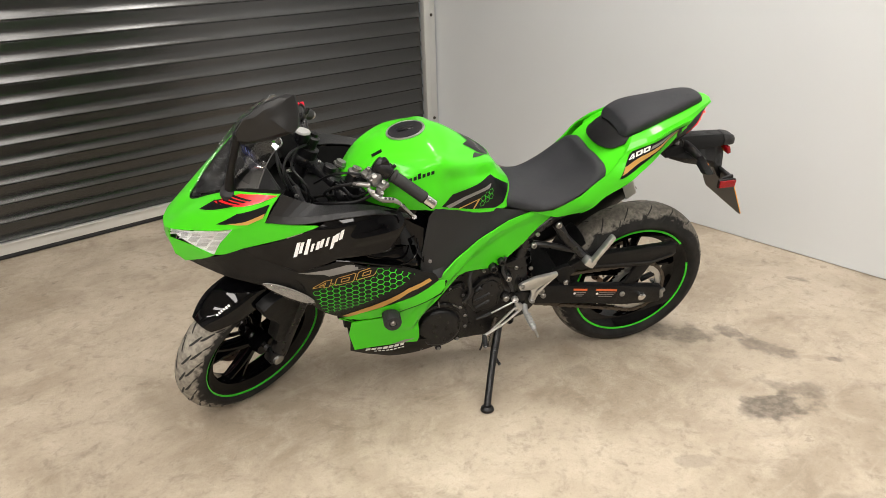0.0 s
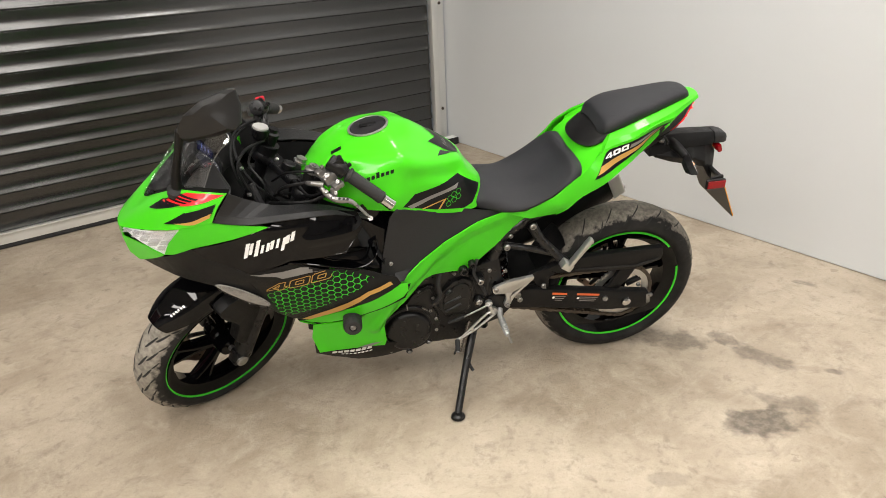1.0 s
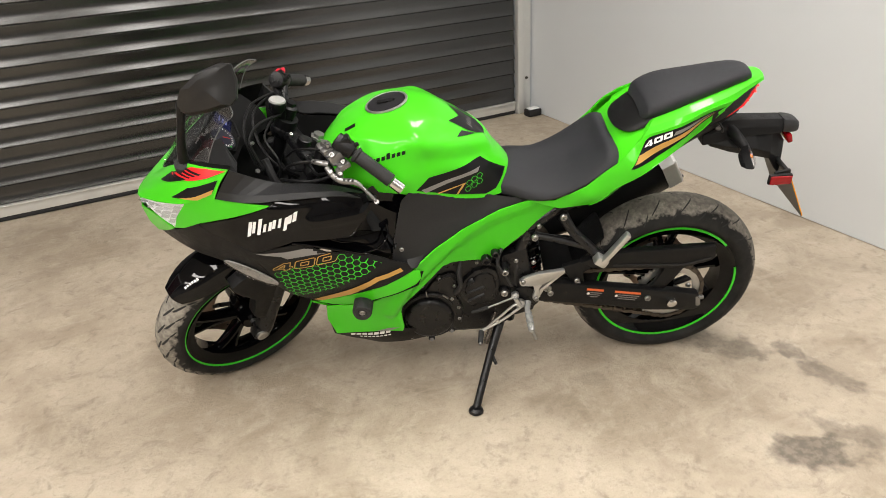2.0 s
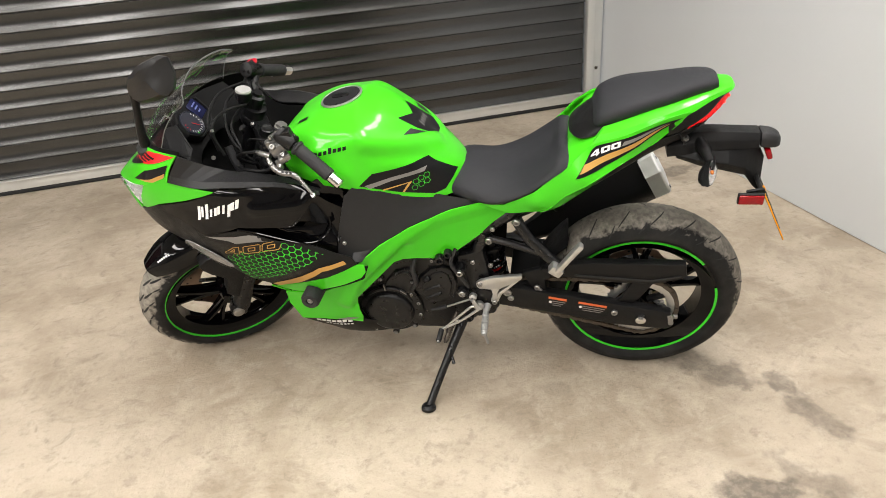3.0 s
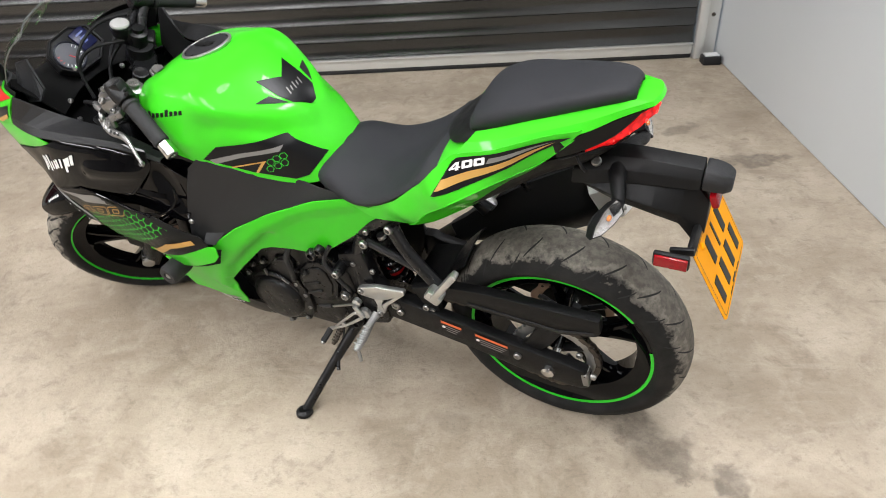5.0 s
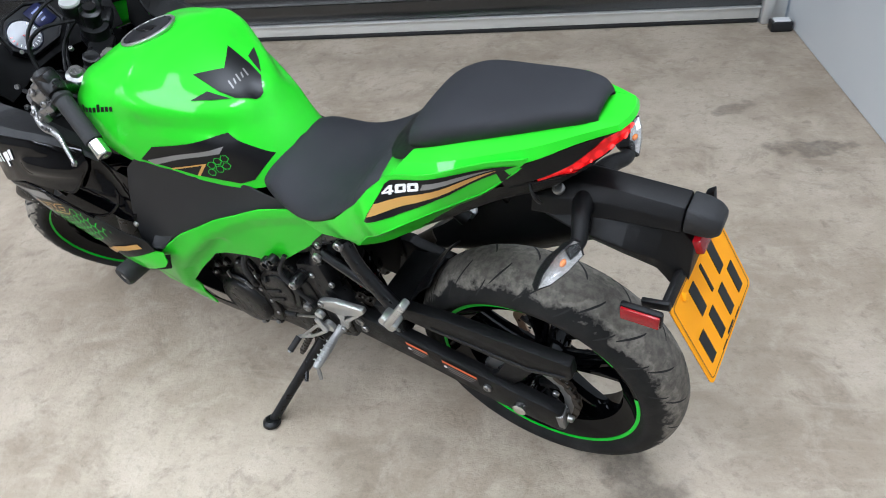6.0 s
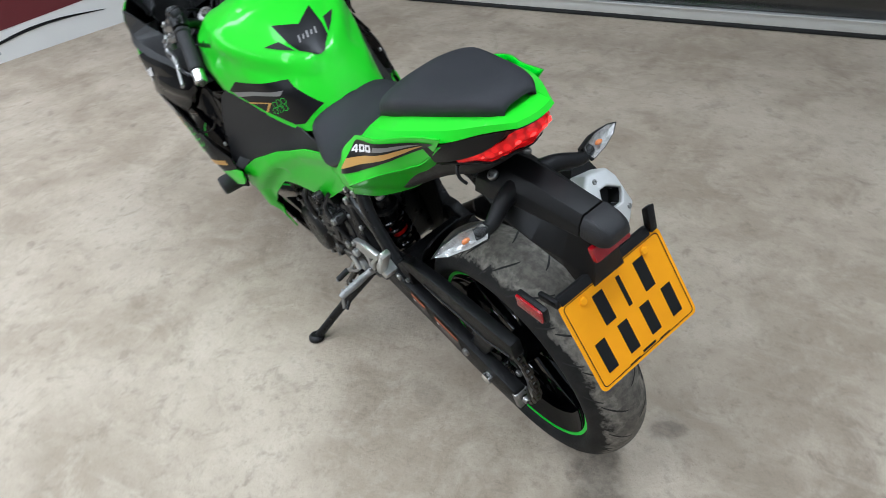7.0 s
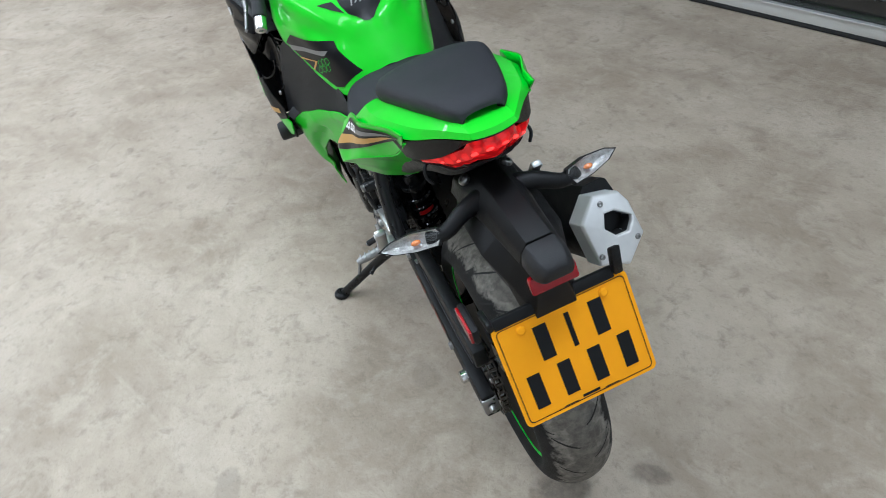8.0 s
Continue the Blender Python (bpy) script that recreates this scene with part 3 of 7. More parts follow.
# small box on the floor in the corner
corner = tagged(new("door_sensor"), "small black box with white top on the floor", "sensor box")
corner.location = (4.035, 4.30, 0)
bm = bmesh.new()
block(bm, (0, 0, 0.026), (0.105, 0.075, 0.05), bevel=0.008)
part("case", bm, PLASTIC, corner)
bm = bmesh.new()
block(bm, (0, 0.0, 0.0535), (0.08, 0.052, 0.007), bevel=0.002)
part("pad", bm, WHITE, corner, "white top pad")

# display board standing on the floor
board = tagged(new("display_board"), "white and maroon printed display board standing upright", "display board")
p0, p1 = Vector((-1.201, 2.691, 0)), Vector((-0.86, 3.70, 0))
run = (p1 - p0).normalized()
nrm = Vector((run.y, -run.x, 0))


def board_quad(bm, a0, a1, z0f, z1f, d0, d1):
    rows = []
    for d in (d0, d1):
        rows.append([p0 + run * a0 + nrm * d + Vector((0, 0, z0f(a0))), p0 + run * a1 + nrm * d + Vector((0, 0, z0f(a1))),
                     p0 + run * a1 + nrm * d + Vector((0, 0, z1f(a1))), p0 + run * a0 + nrm * d + Vector((0, 0, z1f(a0)))])
    skin(bm, rows, True, True)


LEN = (p1 - p0).length
bm = bmesh.new()
board_quad(bm, 0, LEN, lambda a: 0.0, lambda a: 2.0, -0.03, 0.0)
part("panel", bm, BANNER, board)
bm = bmesh.new()
board_quad(bm, 0.035, LEN - 0.16, lambda a: 0.162 + 0.05 * a, lambda a: 1.9, 0.001, 0.003)
part("print", bm, MAROON, board, "maroon printed field")
bm = bmesh.new()
board_quad(bm, 0.06, 0.185, lambda a: 0.200, lambda a: 0.262, 0.003, 0.005)
part("label", bm, BANNER, board, "white label on the maroon field")
for a0, a1, z in ((0.085, 0.165, 0.246), (0.095, 0.150, 0.230), (0.085, 0.160, 0.214)):
    bm = bmesh.new()
    board_quad(bm, a0, a1, lambda a: z, lambda a: z + 0.007, 0.005, 0.006)
    part("print_bar", bm, GREY, board)
for a0, a1, z in ((0.045, 0.110, 0.056), (0.035, 0.160, 0.034)):
    bm = bmesh.new()
    board_quad(bm, a0, a1, lambda a: z, lambda a: z + 0.008, 0.001, 0.003)
    part("print_bar", bm, GREY, board)
bm = bmesh.new()
lathe(bm, [(0.013, 0), (0.012, 0.002), (0.0005, 0.002)], tuple(p0 + run * 0.232 + nrm * 0.001 + Vector((0, 0, 0.058))), tuple(nrm), 16)
part("dot", bm, BLACKF, board, "round black printed dot")
bm = bmesh.new()
arc = [(p0 + run * a + nrm * 0.002 + Vector((0, 0, z))) for a, z in ((0.16, 0.088), (0.271, 0.112), (0.449, 0.137), (0.657, 0.140), (0.92, 0.114))]
tube(bm, [tuple(q) for q in arc], [0.002, 0.009, 0.010, 0.008, 0.002], 8, 5)
part("stroke", bm, BLACKF, board, "curved black printed stroke")
# low wooden plinth beyond the board
bm = bmesh.new()
block(bm, (-2.05, 2.86, 0.061), (1.0, 0.7, 0.12), (0, 0, 72), 0.008)
tagged(part("plinth", bm, WOOD), "low brown wooden plinth on the floor", "plinth")

# ---- the motorcycle: x ahead, y to its left, z up from the rear contact ----
LEAN, HEAD = -10.8, 154.1
bike = tagged(new("motorcycle"), "lime green and black sports motorcycle leaning on its side stand", "motorcycle")
bike.matrix_world = pose(2.811, 1.772, 0.0, 0, 0, HEAD) @ pose(0, 0, 0, LEAN, 0, 0)

# steering: the front end is turned to full left lock
AX0, AXD = Vector((1.462, 0, 0)), Vector((-0.418, 0, 0.909)).normalized()
STEER = Matrix.Translation(AX0) @ Matrix.Rotation(radians(36), 4, AXD) @ Matrix.Translation(-AX0)


def front(name, bm, material, parent, label="", **k):
    bmesh.ops.transform(bm, matrix=STEER, verts=bm.verts[:])
    return part(name, bm, material, parent, label, **k)


def st(*p):
    return tuple(STEER @ Vector(p))


# --- wheels ---
def tyre_mesh(R, half, rim, pitch_n):
    """A tyre: round crown, soft shoulders, walls down to the rim, and slanted tread slots."""
    bm = bmesh.new()

    def at(s, th, lift=0.0):
        if abs(s) < 0.62:
            q = s / 0.62
            y = half * math.sin(q * 1.25) / math.sin(1.25) * 0.97
            r = R - (R - rim) * 0.62 * (1 - math.cos(q * 1.25)) / (1 - math.cos(1.25)) * 0.9
        else:
            q = (abs(s) - 0.62) / 0.38
            r0 = R - (R - rim) * 0.558
            r = r0 + (rim - r0) * q
            y = math.copysign(half * 0.97 + 0.006 * math.sin(q * math.pi) - (half - 0.052) * q * q, s)
        r += lift
        return (r * math.cos(th), y * (1 + 8 * lift), r * math.sin(th))

    nth, nv = 160, 40
    rows = [[at(-1 + 2 * j / (nv - 1), 2 * math.pi * i / nth) for j in range(nv)] for i in range(nth)]
    v = skin(bm, rows)
    for j in range(nv - 1):
        bm.faces.new((v[-1][j], v[-1][j + 1], v[0][j + 1], v[0][j]))
    tread = bmesh.new()
    front_kind = half < 0.07
    slots = ((0.0, 0.70, 0.06, 0.23, 0.0034), (0.48, 1.10, 0.25, 0.44, 0.0034), (0.15, 0.55, 0.44, 0.58, 0.0026)) if front_kind else ((0.0, -0.40, 0.07, 0.40, 0.0022), (0.5, 0.22, 0.34, 0.58, 0.0020))
    for k in range(pitch_n):
        for side in (-1, 1):
            for u0, u1, s0, s1, wide in slots:
                n = 9
                va, vb = [], []
                for i in range(n):
                    q = i / (n - 1)
                    sv = (s0 + (s1 - s0) * q) * side
                    th = 2 * math.pi * (k + (0.5 if side > 0 else 0) + u0 + (u1 - u0) * q ** 1.3) / pitch_n
                    hw = wide * (math.sin(math.pi * (0.08 + 0.84 * q)) ** 0.5)
                    la, lb = (u1 - u0) * 2 * math.pi / pitch_n * R, (s1 - s0) * side * half * 1.9
                    da, ds = -lb / math.hypot(la, lb) * hw / R, la / math.hypot(la, lb) * hw / (half * 1.9)
                    va.append(tread.verts.new(at(sv - ds, th - da, 0.0010)))
                    vb.append(tread.verts.new(at(sv + ds, th + da, 0.0010)))
                for i in range(n - 1):
                    tread.faces.new((va[i], va[i + 1], vb[i + 1], vb[i]))
    return bm, tread


def wheel(name, R, half, tyre_material, disc_y, disc_r, label, xf=None):
    w = new(name)
    w.parent = bike
    w["label"] = label
    w.matrix_local = xf
    rim = 0.2285
    body, tread = tyre_mesh(R, half, rim - 0.004, 20 if half > 0.07 else 25)
    part("tyre", body, tyre_material, w, "black rubber tyre with dusty grooved tread", sharp=0.9)
    tagged(part("tread_groove", tread, GROOVE, w, "dark slanted tread grooves"), kind="stuff")
    hw = 0.058 if half > 0.07 else 0.046
    bm = bmesh.new()
    prof = [(0.2285, hw), (0.2285, hw - 0.006), (0.214, hw - 0.010), (0.196, hw * 0.6), (0.192, 0), (0.196, -hw * 0.6), (0.214, -hw + 0.010), (0.2285, -hw + 0.006), (0.2285, -hw),
            (0.2215, -hw), (0.207, -hw + 0.012), (0.186, -hw * 0.62), (0.181, 0), (0.186, hw * 0.62), (0.207, hw - 0.012), (0.2215, hw)]
    rows = [[(r * math.cos(a), y, r * math.sin(a)) for a in np.linspace(0, 2 * math.pi, 96, endpoint=False)] for r, y in prof]
    skin(bm, rows + rows[:1], True)
    bmesh.ops.remove_doubles(bm, verts=bm.verts[:], dist=1e-5)
    part("rim", bm, GLOSS, w, "gloss black cast rim")
    for s in (1, -1):
        bm = bmesh.new()
        wide = 0.2225 if half > 0.07 else 0.2205
        gap = radians(26) if half > 0.07 and s > 0 else 0.0
        rows = [[(r * math.cos(a), s * y, r * math.sin(a)) for a in np.linspace(radians(166), radians(166) + 2 * math.pi - gap, 96)] for r, y in ((wide, hw + 0.0022), (0.2298, hw + 0.0022), (0.2300, hw - 0.003), (wide - 0.0002, hw - 0.003))]
        skin(bm, rows + rows[:1])
        bmesh.ops.remove_doubles(bm, verts=bm.verts[:], dist=1e-6)
        part("rim_tape", bm, LIME, w, "bright green rim tape")
    bm = bmesh.new()
    lathe(bm, [(0.02, -0.055), (0.034, -0.055), (0.04, -0.03), (0.045, 0), (0.04, 0.03), (0.034, 0.055), (0.02, 0.055)], (0, 0, 0), (0, 1, 0), 32)
    part("hub", bm, GLOSS, w)
    for i in range(5):
        bm = bmesh.new()
        for sgn in (-1, 1):
            pts = []
            for q in np.linspace(0, 1, 7):
                r = 0.034 + (0.192 - 0.034) * q
                a = 2 * math.pi * i / 5 + sgn * (0.03 + 0.15 * q ** 1.3) + 0.3
                pts.append((r, a, 0.020 - 0.007 * q, 0.017 + 0.006 * (1 - q)))
            rows = []
            for r, a, wd, dp in pts:
                ex = np.array((math.cos(a), 0, math.sin(a)))
                et = np.array((-math.sin(a), 0, math.cos(a)))
                ey = np.array((0, 1, 0))
                rows.append([ex * r + et * (wd * 0.5 * cx) + ey * (dp * cy) for cx, cy in ((1, .6), (.6, 1), (-.6, 1), (-1, .6), (-1, -.6), (-.6, -1), (.6, -1), (1, -.6))])
            skin(bm, rows, True, True)
        part("spoke", bm, GLOSS, w, "gloss black cast spoke")
    bm = bmesh.new()
    n = 120
    rows = []
    for rr, yy in ((0.085, 0.0022), (0, 0.0022), (0, -0.0022), (0.085, -0.0022)):
        row = []
        for k in range(n):
            a = 2 * math.pi * k / n
            r = rr if rr else disc_r + 0.004 * math.sin(a * 10)
            row.append((r * math.cos(a), disc_y + yy, r * math.sin(a)))
        rows.append(row)
    skin(bm, rows + rows[:1], True)
    bmesh.ops.remove_doubles(bm, verts=bm.verts[:], dist=1e-6)
    disc = part("brake_disc", bm, DISC, w, "petal brake disc with drilled holes")
    bm = bmesh.new()
    for k in range(30):
        a = 2 * math.pi * k / 30
        r = disc_r - 0.012 - 0.012 * (k % 3)
        for e in (0.0026, -0.0026):
            lathe(bm, [(0.004, 0), (0.0005, 0.0003)], (r * math.cos(a), disc_y + e, r * math.sin(a)), (0, 1 if e > 0 else -1, 0), 8, False)
    tagged(part("drilled_hole", bm, SEAL, disc), kind="stuff")
    bm = bmesh.new()
    for k in range(5):
        a = 2 * math.pi * k / 5
        tube(bm, [(0.03 * math.cos(a), disc_y * 0.8, 0.03 * math.sin(a)), (0.092 * math.cos(a + .2), disc_y, 0.092 * math.sin(a + .2))], 0.008, 8)
    part("disc_carrier", bm, FRAME, w)
    return w


wheel("rear_wheel", 0.306, 0.075, TYRE_R, -0.062, 0.11, "rear wheel, black with green rim tape", pose(0, 0, 0.306))
F_C = Vector((1.37, 0, 0.293))
fw = STEER @ Matrix.Translation(F_C)
fw.translation += Vector((0.021, 0.004, 0))
tilt = (pose(0, 0, 0, LEAN, 0, 0) @ fw).to_3x3() @ Vector((0, 1, 0))
flat = math.sqrt(1 - tilt.z ** 2)
fw.translation.z += ((0.293 - 0.055) * flat + 0.055 - (pose(0, 0, 0, LEAN, 0, 0) @ fw).translation.z) / math.cos(radians(LEAN))
DROP = fw.translation - (STEER @ F_C)
wheel("front_wheel", 0.293, 0.056, TYRE_F, -0.055, 0.155, "front wheel turned to the left, black with green rim tape", fw)
STEER = Matrix.Translation(DROP) @ STEER

# --- fork, clamps, fender ---
fork = new("front_fork")
fork.parent = bike
fork["label"] = "black telescopic front fork"
axd = np.array(AXD)
for s in (1, -1):
    foot = np.array((1.352, s * 0.098, 0.300))
    bm = bmesh.new()
    tube(bm, [foot + axd * 0.22, foot + axd * 0.70], 0.0205, 16)
    front("fork_tube", bm, ENGINE, fork)
    bm = bmesh.new()
    tube(bm, [foot + axd * -0.035, foot + axd * 0.0, foot + axd * 0.05, foot + axd * 0.16, foot + axd * 0.33, foot + axd * 0.335], [0.022, 0.03, 0.029, 0.027, 0.028, 0.024], 18)
    block(bm, tuple(foot + np.array((0.012, 0, -0.01))), (0.055, 0.045, 0.05), (0, -24, 0), 0.008)
    front("fork_slider", bm, ENGINE, fork)
    bm = bmesh.new()
    lathe(bm, [(0.023, 0), (0.023, 0.008), (0.014, 0.012), (0.014, 0.022), (0.0005, 0.022)], tuple(foot + axd * 0.70), tuple(axd), 18)
    front("fork_cap", bm, DULL if s > 0 else ENGINE, fork, "fork top cap")
bm = bmesh.new()
lathe(bm, [(0.010, -0.125), (0.010, 0.118), (0.019, 0.118), (0.019, 0.128), (0.013, 0.132), (0.0005, 0.132)], (1.37, 0, 0.293), (0, 1, 0), 16)
front("axle", bm, BOLT, fork, "bright axle with bolt head")
for k, (hz, th) in enumerate(((0.63, 0.03), (0.44, 0.035))):
    bm = bmesh.new()
    c = np.array((1.352, 0, 0.300)) + axd * hz
    for x0 in (-0.1, 0, 0.1):
        lathe(bm, [(0.033, -th / 2), (0.036, -th / 3), (0.036, th / 3), (0.033, th / 2)], (c[0] + (0 if x0 else -0.03), x0, c[2] + (0 if x0 else -0.012)), tuple(axd), 20)
    block(bm, tuple(c + np.array((-0.012, 0, -0.005))), (0.055, 0.2, th * 0.8), (0, -24.7, 0), 0.006)
    front("fork_clamp", bm, ENGINE, fork, "black cast triple clamp")
bm = bmesh.new()
lathe(bm, [(0.022, 0), (0.022, 0.006), (0.016, 0.006), (0.016, 0.016), (0.0005, 0.016)], (1.03, 0, 0.885), tuple(axd), 6)
front("stem_nut", bm, BOLT, fork, "bright steering stem nut")
bm = bmesh.new()
lathe(bm, [(0.02, 0), (0.02, 0.018), (0.016, 0.02), (0.006, 0.018), (0.0005, 0.018)], (1.075, 0.0, 0.885), tuple(axd), 20)
front("ignition_lock", bm, ENGINE, fork, "ignition lock with key slot")

fender = new("front_fender")
fender.parent = bike
fender["label"] = "gloss black front mudguard with small white marks"
rows = []
for a in np.linspace(radians(52), radians(150), 21):
    q = (a - radians(52)) / radians(98)
    R = 0.322 + 0.012 * math.sin(q * math.pi)
    w = 0.076 - 0.034 * max(0, 1 - 5 * q) ** 2
    row = []
    for t in np.linspace(-1, 1, 13):
        drop = 0.075 * abs(t) ** 3.0 * (0.45 + 0.55 * math.sin(q * math.pi))
        row.append((F_C.x + (R - drop) * math.cos(a), w * math.sin(t * 1.25) / math.sin(1.25), F_C.z + (R - drop) * math.sin(a)))
    rows.append(row)
bm = bmesh.new()
skin(bm, rows)
bmesh.ops.recalc_face_normals(bm, faces=bm.faces[:])
bmesh.ops.solidify(bm, geom=bm.faces[:], thickness=0.004)
front("guard", bm, GLOSS, fender, keep="fender")
for s in (1, -1):
    bm = bmesh.new()
    o = [(1.41, 0.575), (1.34, 0.60), (1.25, 0.56), (1.21, 0.50), (1.27, 0.46), (1.29, 0.40), (1.335, 0.36), (1.375, 0.40), (1.355, 0.47), (1.39, 0.52)]
    o = [tuple(q) for q in spline(o, 2, True)]
    slab(bm, o, s * 0.074, s * 0.118, 0.004)
    for v in bm.verts:
        v.co.y -= s * 0.10 * max(0, v.co.x - 1.38) ** 1.0 * 2.2 * 0.5
    front("fender_stay", bm, MATTE, fender, "black mudguard side arm")

# --- controls: left bar and right bar as they stand at full lock ---
bars = new("handlebar")
bars.parent = bike
bars["label"] = "black clip-on handlebars with rubber grips"


def control(s, clamp, g0, g1, lever0, lever1, blade=None):
    g0, g1 = np.array(g0), np.array(g1)
    ax = (g1 - g0) / np.linalg.norm(g1 - g0)
    bm = bmesh.new()
    tube(bm, [clamp, tuple((np.array(clamp) + g0) / 2 + np.array((0, 0, 0.012))), tuple(g0), tuple(g0 + ax * 0.02)], 0.0125, 12, 3)
    part("bar", bm, ENGINE, bars)
    bm = bmesh.new()
    prof = [(0.0185, 0), (0.021, 0.003), (0.021, 0.008)] + [(0.0175 + 0.0006 * (k % 2), 0.012 + 0.004 * k) for k in range(24)] + [(0.0185, 0.112), (0.0175, 0.116), (0.013, 0.116)]
    lathe(bm, prof, tuple(g0 + ax * 0.01), tuple(ax), 20)
    part("grip", bm, RUBBER, bars, "ribbed black rubber grip")
    bm = bmesh.new()
    lathe(bm, [(0.012, 0), (0.0155, 0.001), (0.0155, 0.032), (0.0135, 0.035), (0.006, 0.035), (0.005, 0.03), (0.0005, 0.03)], tuple(g0 + ax * 0.128), tuple(ax), 20)
    part("bar_end", bm, CHROME, bars, "bright steel bar end weight")
    bm = bmesh.new()
    lathe(bm, [(0.015, -0.05), (0.022, -0.048), (0.024, -0.03), (0.024, -0.01), (0.021, 0.004), (0.015, 0.006)], tuple(g0), tuple(ax), 16)
    block(bm, tuple(g0 - ax * 0.02 + np.array((0, 0, 0.014))), (0.035, 0.03, 0.028), (0, 20, 10), 0.006)
    sw = part("switchgear", bm, ENGINE, bars, "black switch housing")
    for k in range(3):
        bm = bmesh.new()
        block(bm, tuple(g0 - ax * (0.012 + 0.014 * k) + np.array((-0.024, 0.004, 0.012 - 0.006 * k))), (0.012, 0.010, 0.008), (0, 20, 20), 0.002)
        part("button", bm, MATTE, sw)
    bm = bmesh.new()
    l0, l1 = np.array(lever0), np.array(lever1)
    d = l1 - l0
    pts = [l0, l0 + d * 0.25 + np.array((0.006, 0.012 * s, 0)), l0 + d * 0.55 + np.array((0.004, 0.012 * s, -0.002)), l0 + d * 0.85, l1]
    if blade:
        tube(bm, blade, [0.0060, 0.0072, 0.0085, 0.0085, 0.0072, 0.0050, 0.0040, 0.0038], 12, 4)
        lathe(bm, [(0.0030, -0.003), (0.0065, -0.003), (0.0065, 0.003), (0.0030, 0.003)], blade[-1], (0.1, 0.7, 0.7), 16)
    else:
        tube(bm, pts, [0.0075, 0.007, 0.0048, 0.0042, 0.0035, 0.0035], 10, 4)
        bmesh.ops.create_uvsphere(bm, u_segments=12, v_segments=8, radius=0.006, matrix=Matrix.Translation(l1))
    lev = part("lever", bm, DULL, bars, "short drilled alloy lever" if blade else "silver alloy lever with ball end")
    if blade:
        for x, y, z in ((.959, .243, .891), (.948, .2435, .889), (.938, .2435, .887)):
            bm = bmesh.new()
            lathe(bm, [(0.0036, 0), (0.0034, 0.0009), (0.0005, 0.0006)], (x, y + .0052, z + .0062), (0, 0.65, 0.76), 12)
            part("lever_hole", bm, SEAL, lev)
        for x, y, z in ((.991, .233, .913), (.967, .237, .908)):
            bolt(lev, (x, y, z), .0058, .005, (0.1, 0.65, 0.76))
    bm = bmesh.new()
    block(bm, tuple(l0 + (g0 - l0) * 0.35), (0.032, 0.026, 0.016), (0, 15, 30), 0.004)
    tube(bm, [tuple(l0 + np.array((0, 0, 0.012))), tuple(l0 - np.array((0, 0, 0.012)))], 0.009, 12)
    part("perch", bm, DULL, bars, "silver lever perch")


control(1, st(1.06, 0.125, 0.925), (0.938, 0.190, 0.945), (0.814, 0.234, 0.848), (0.972, 0.226, 0.905), (0.868, 0.285, 0.835), [(1.003, .220, .920), (.988, .234, .902), (.964, .242, .890), (.938, .243, .886), (.920, .247, .876), (.900, .258, .857), (.882, .268, .838)])
control(-1, st(1.06, -0.125, 0.925), (1.150, -0.150, 1.000), (1.112, -0.285, 0.935), (1.185, -0.165, 0.985), (1.165, -0.275, 0.925))
for s in (1, -1):
    bm = bmesh.new()
    c = np.array((1.352, s * 0.098, 0.300)) + axd * 0.655
    lathe(bm, [(0.0215, -0.018), (0.032, -0.018), (0.033, 0.016), (0.0215, 0.018)], tuple(c), tuple(axd), 20)
    block(bm, tuple(c + np.array((-0.02, s * 0.03, 0))), (0.035, 0.05, 0.03), (0, -24, 0), 0.006)
    front("bar_clamp", bm, ENGINE, bars)
# brake fluid cup on the right bar
bm = bmesh.new()
lathe(bm, [(0.016, -0.035), (0.024, -0.02), (0.025, 0.0), (0.0005, 0.0)], (1.155, -0.042, 0.985), (-0.25, 0, 1), 20)
cup = part("brake_reservoir", bm, ENGINE, bars, "brake fluid reservoir")
bm = bmesh.new()
lathe(bm, [(0.0225, 0.0), (0.0235, 0.003), (0.0215, 0.007), (0.012, 0.008), (0.0005, 0.0075)], (1.155, -0.042, 0.985), (-0.25, 0, 1), 24)
part("cap", bm, PALE, cup, "pale grey reservoir cap")
bm = bmesh.new()
block(bm, (1.150, -0.139, 1.032), (0.026, 0.018, 0.014), (0, 10, 0), 0.004)
part("kill_switch", bm, KILL, bars, "red engine stop switch")
# bright fasteners, adjusters and brackets round the steering head
for p, r, way in (((.984, .212, .950), .0085, (.1, .7, .6)), ((.958, .216, .930), .0065, (.1, .7, .6)), ((.995, .190, .962), .006, (0, .3, 1)), ((1.140, -.050, .958), .005, (-.3, .4, .8)), ((1.12, .030, .915), .006, (-.4, .3, .9)), ((1.215, .090, .930), .005, (-.8, .4, .4)), ((1.20, .150, .880), .006, (-.6, .7, .4)), ((1.17, .170, .845), .006, (-.5, .8, .3)), ((1.04, .120, .880), .0055, (-.5, .8, .3))):
    bolt(bars, p, r, .008, way)
bm = bmesh.new()
block(bm, (.980, .198, .935), (.040, .030, .030), (0, 18, 30), .006)
block(bm, (1.000, .186, .948), (.030, .024, .020), (0, 18, 30), .005)
tube(bm, [(.996, .216, .925), (1.022, .208, .928), (1.040, .196, .925)], [.0085, .0075, .006], 12, 3)
part("clutch_perch", bm, DULL, bars, "silver clutch perch with cable adjuster")
bm = bmesh.new()
block(bm, (1.150, -.048, .955), (.030, .024, .050), (0, -14, 8), .006)
tube(bm, [(1.150, -.060, .970), (1.165, -.100, .985), (1.160, -.140, .995)], [.013, .012, .014], 12, 3)
part("master_cylinder", bm, ENGINE, bars, "black front brake master cylinder")
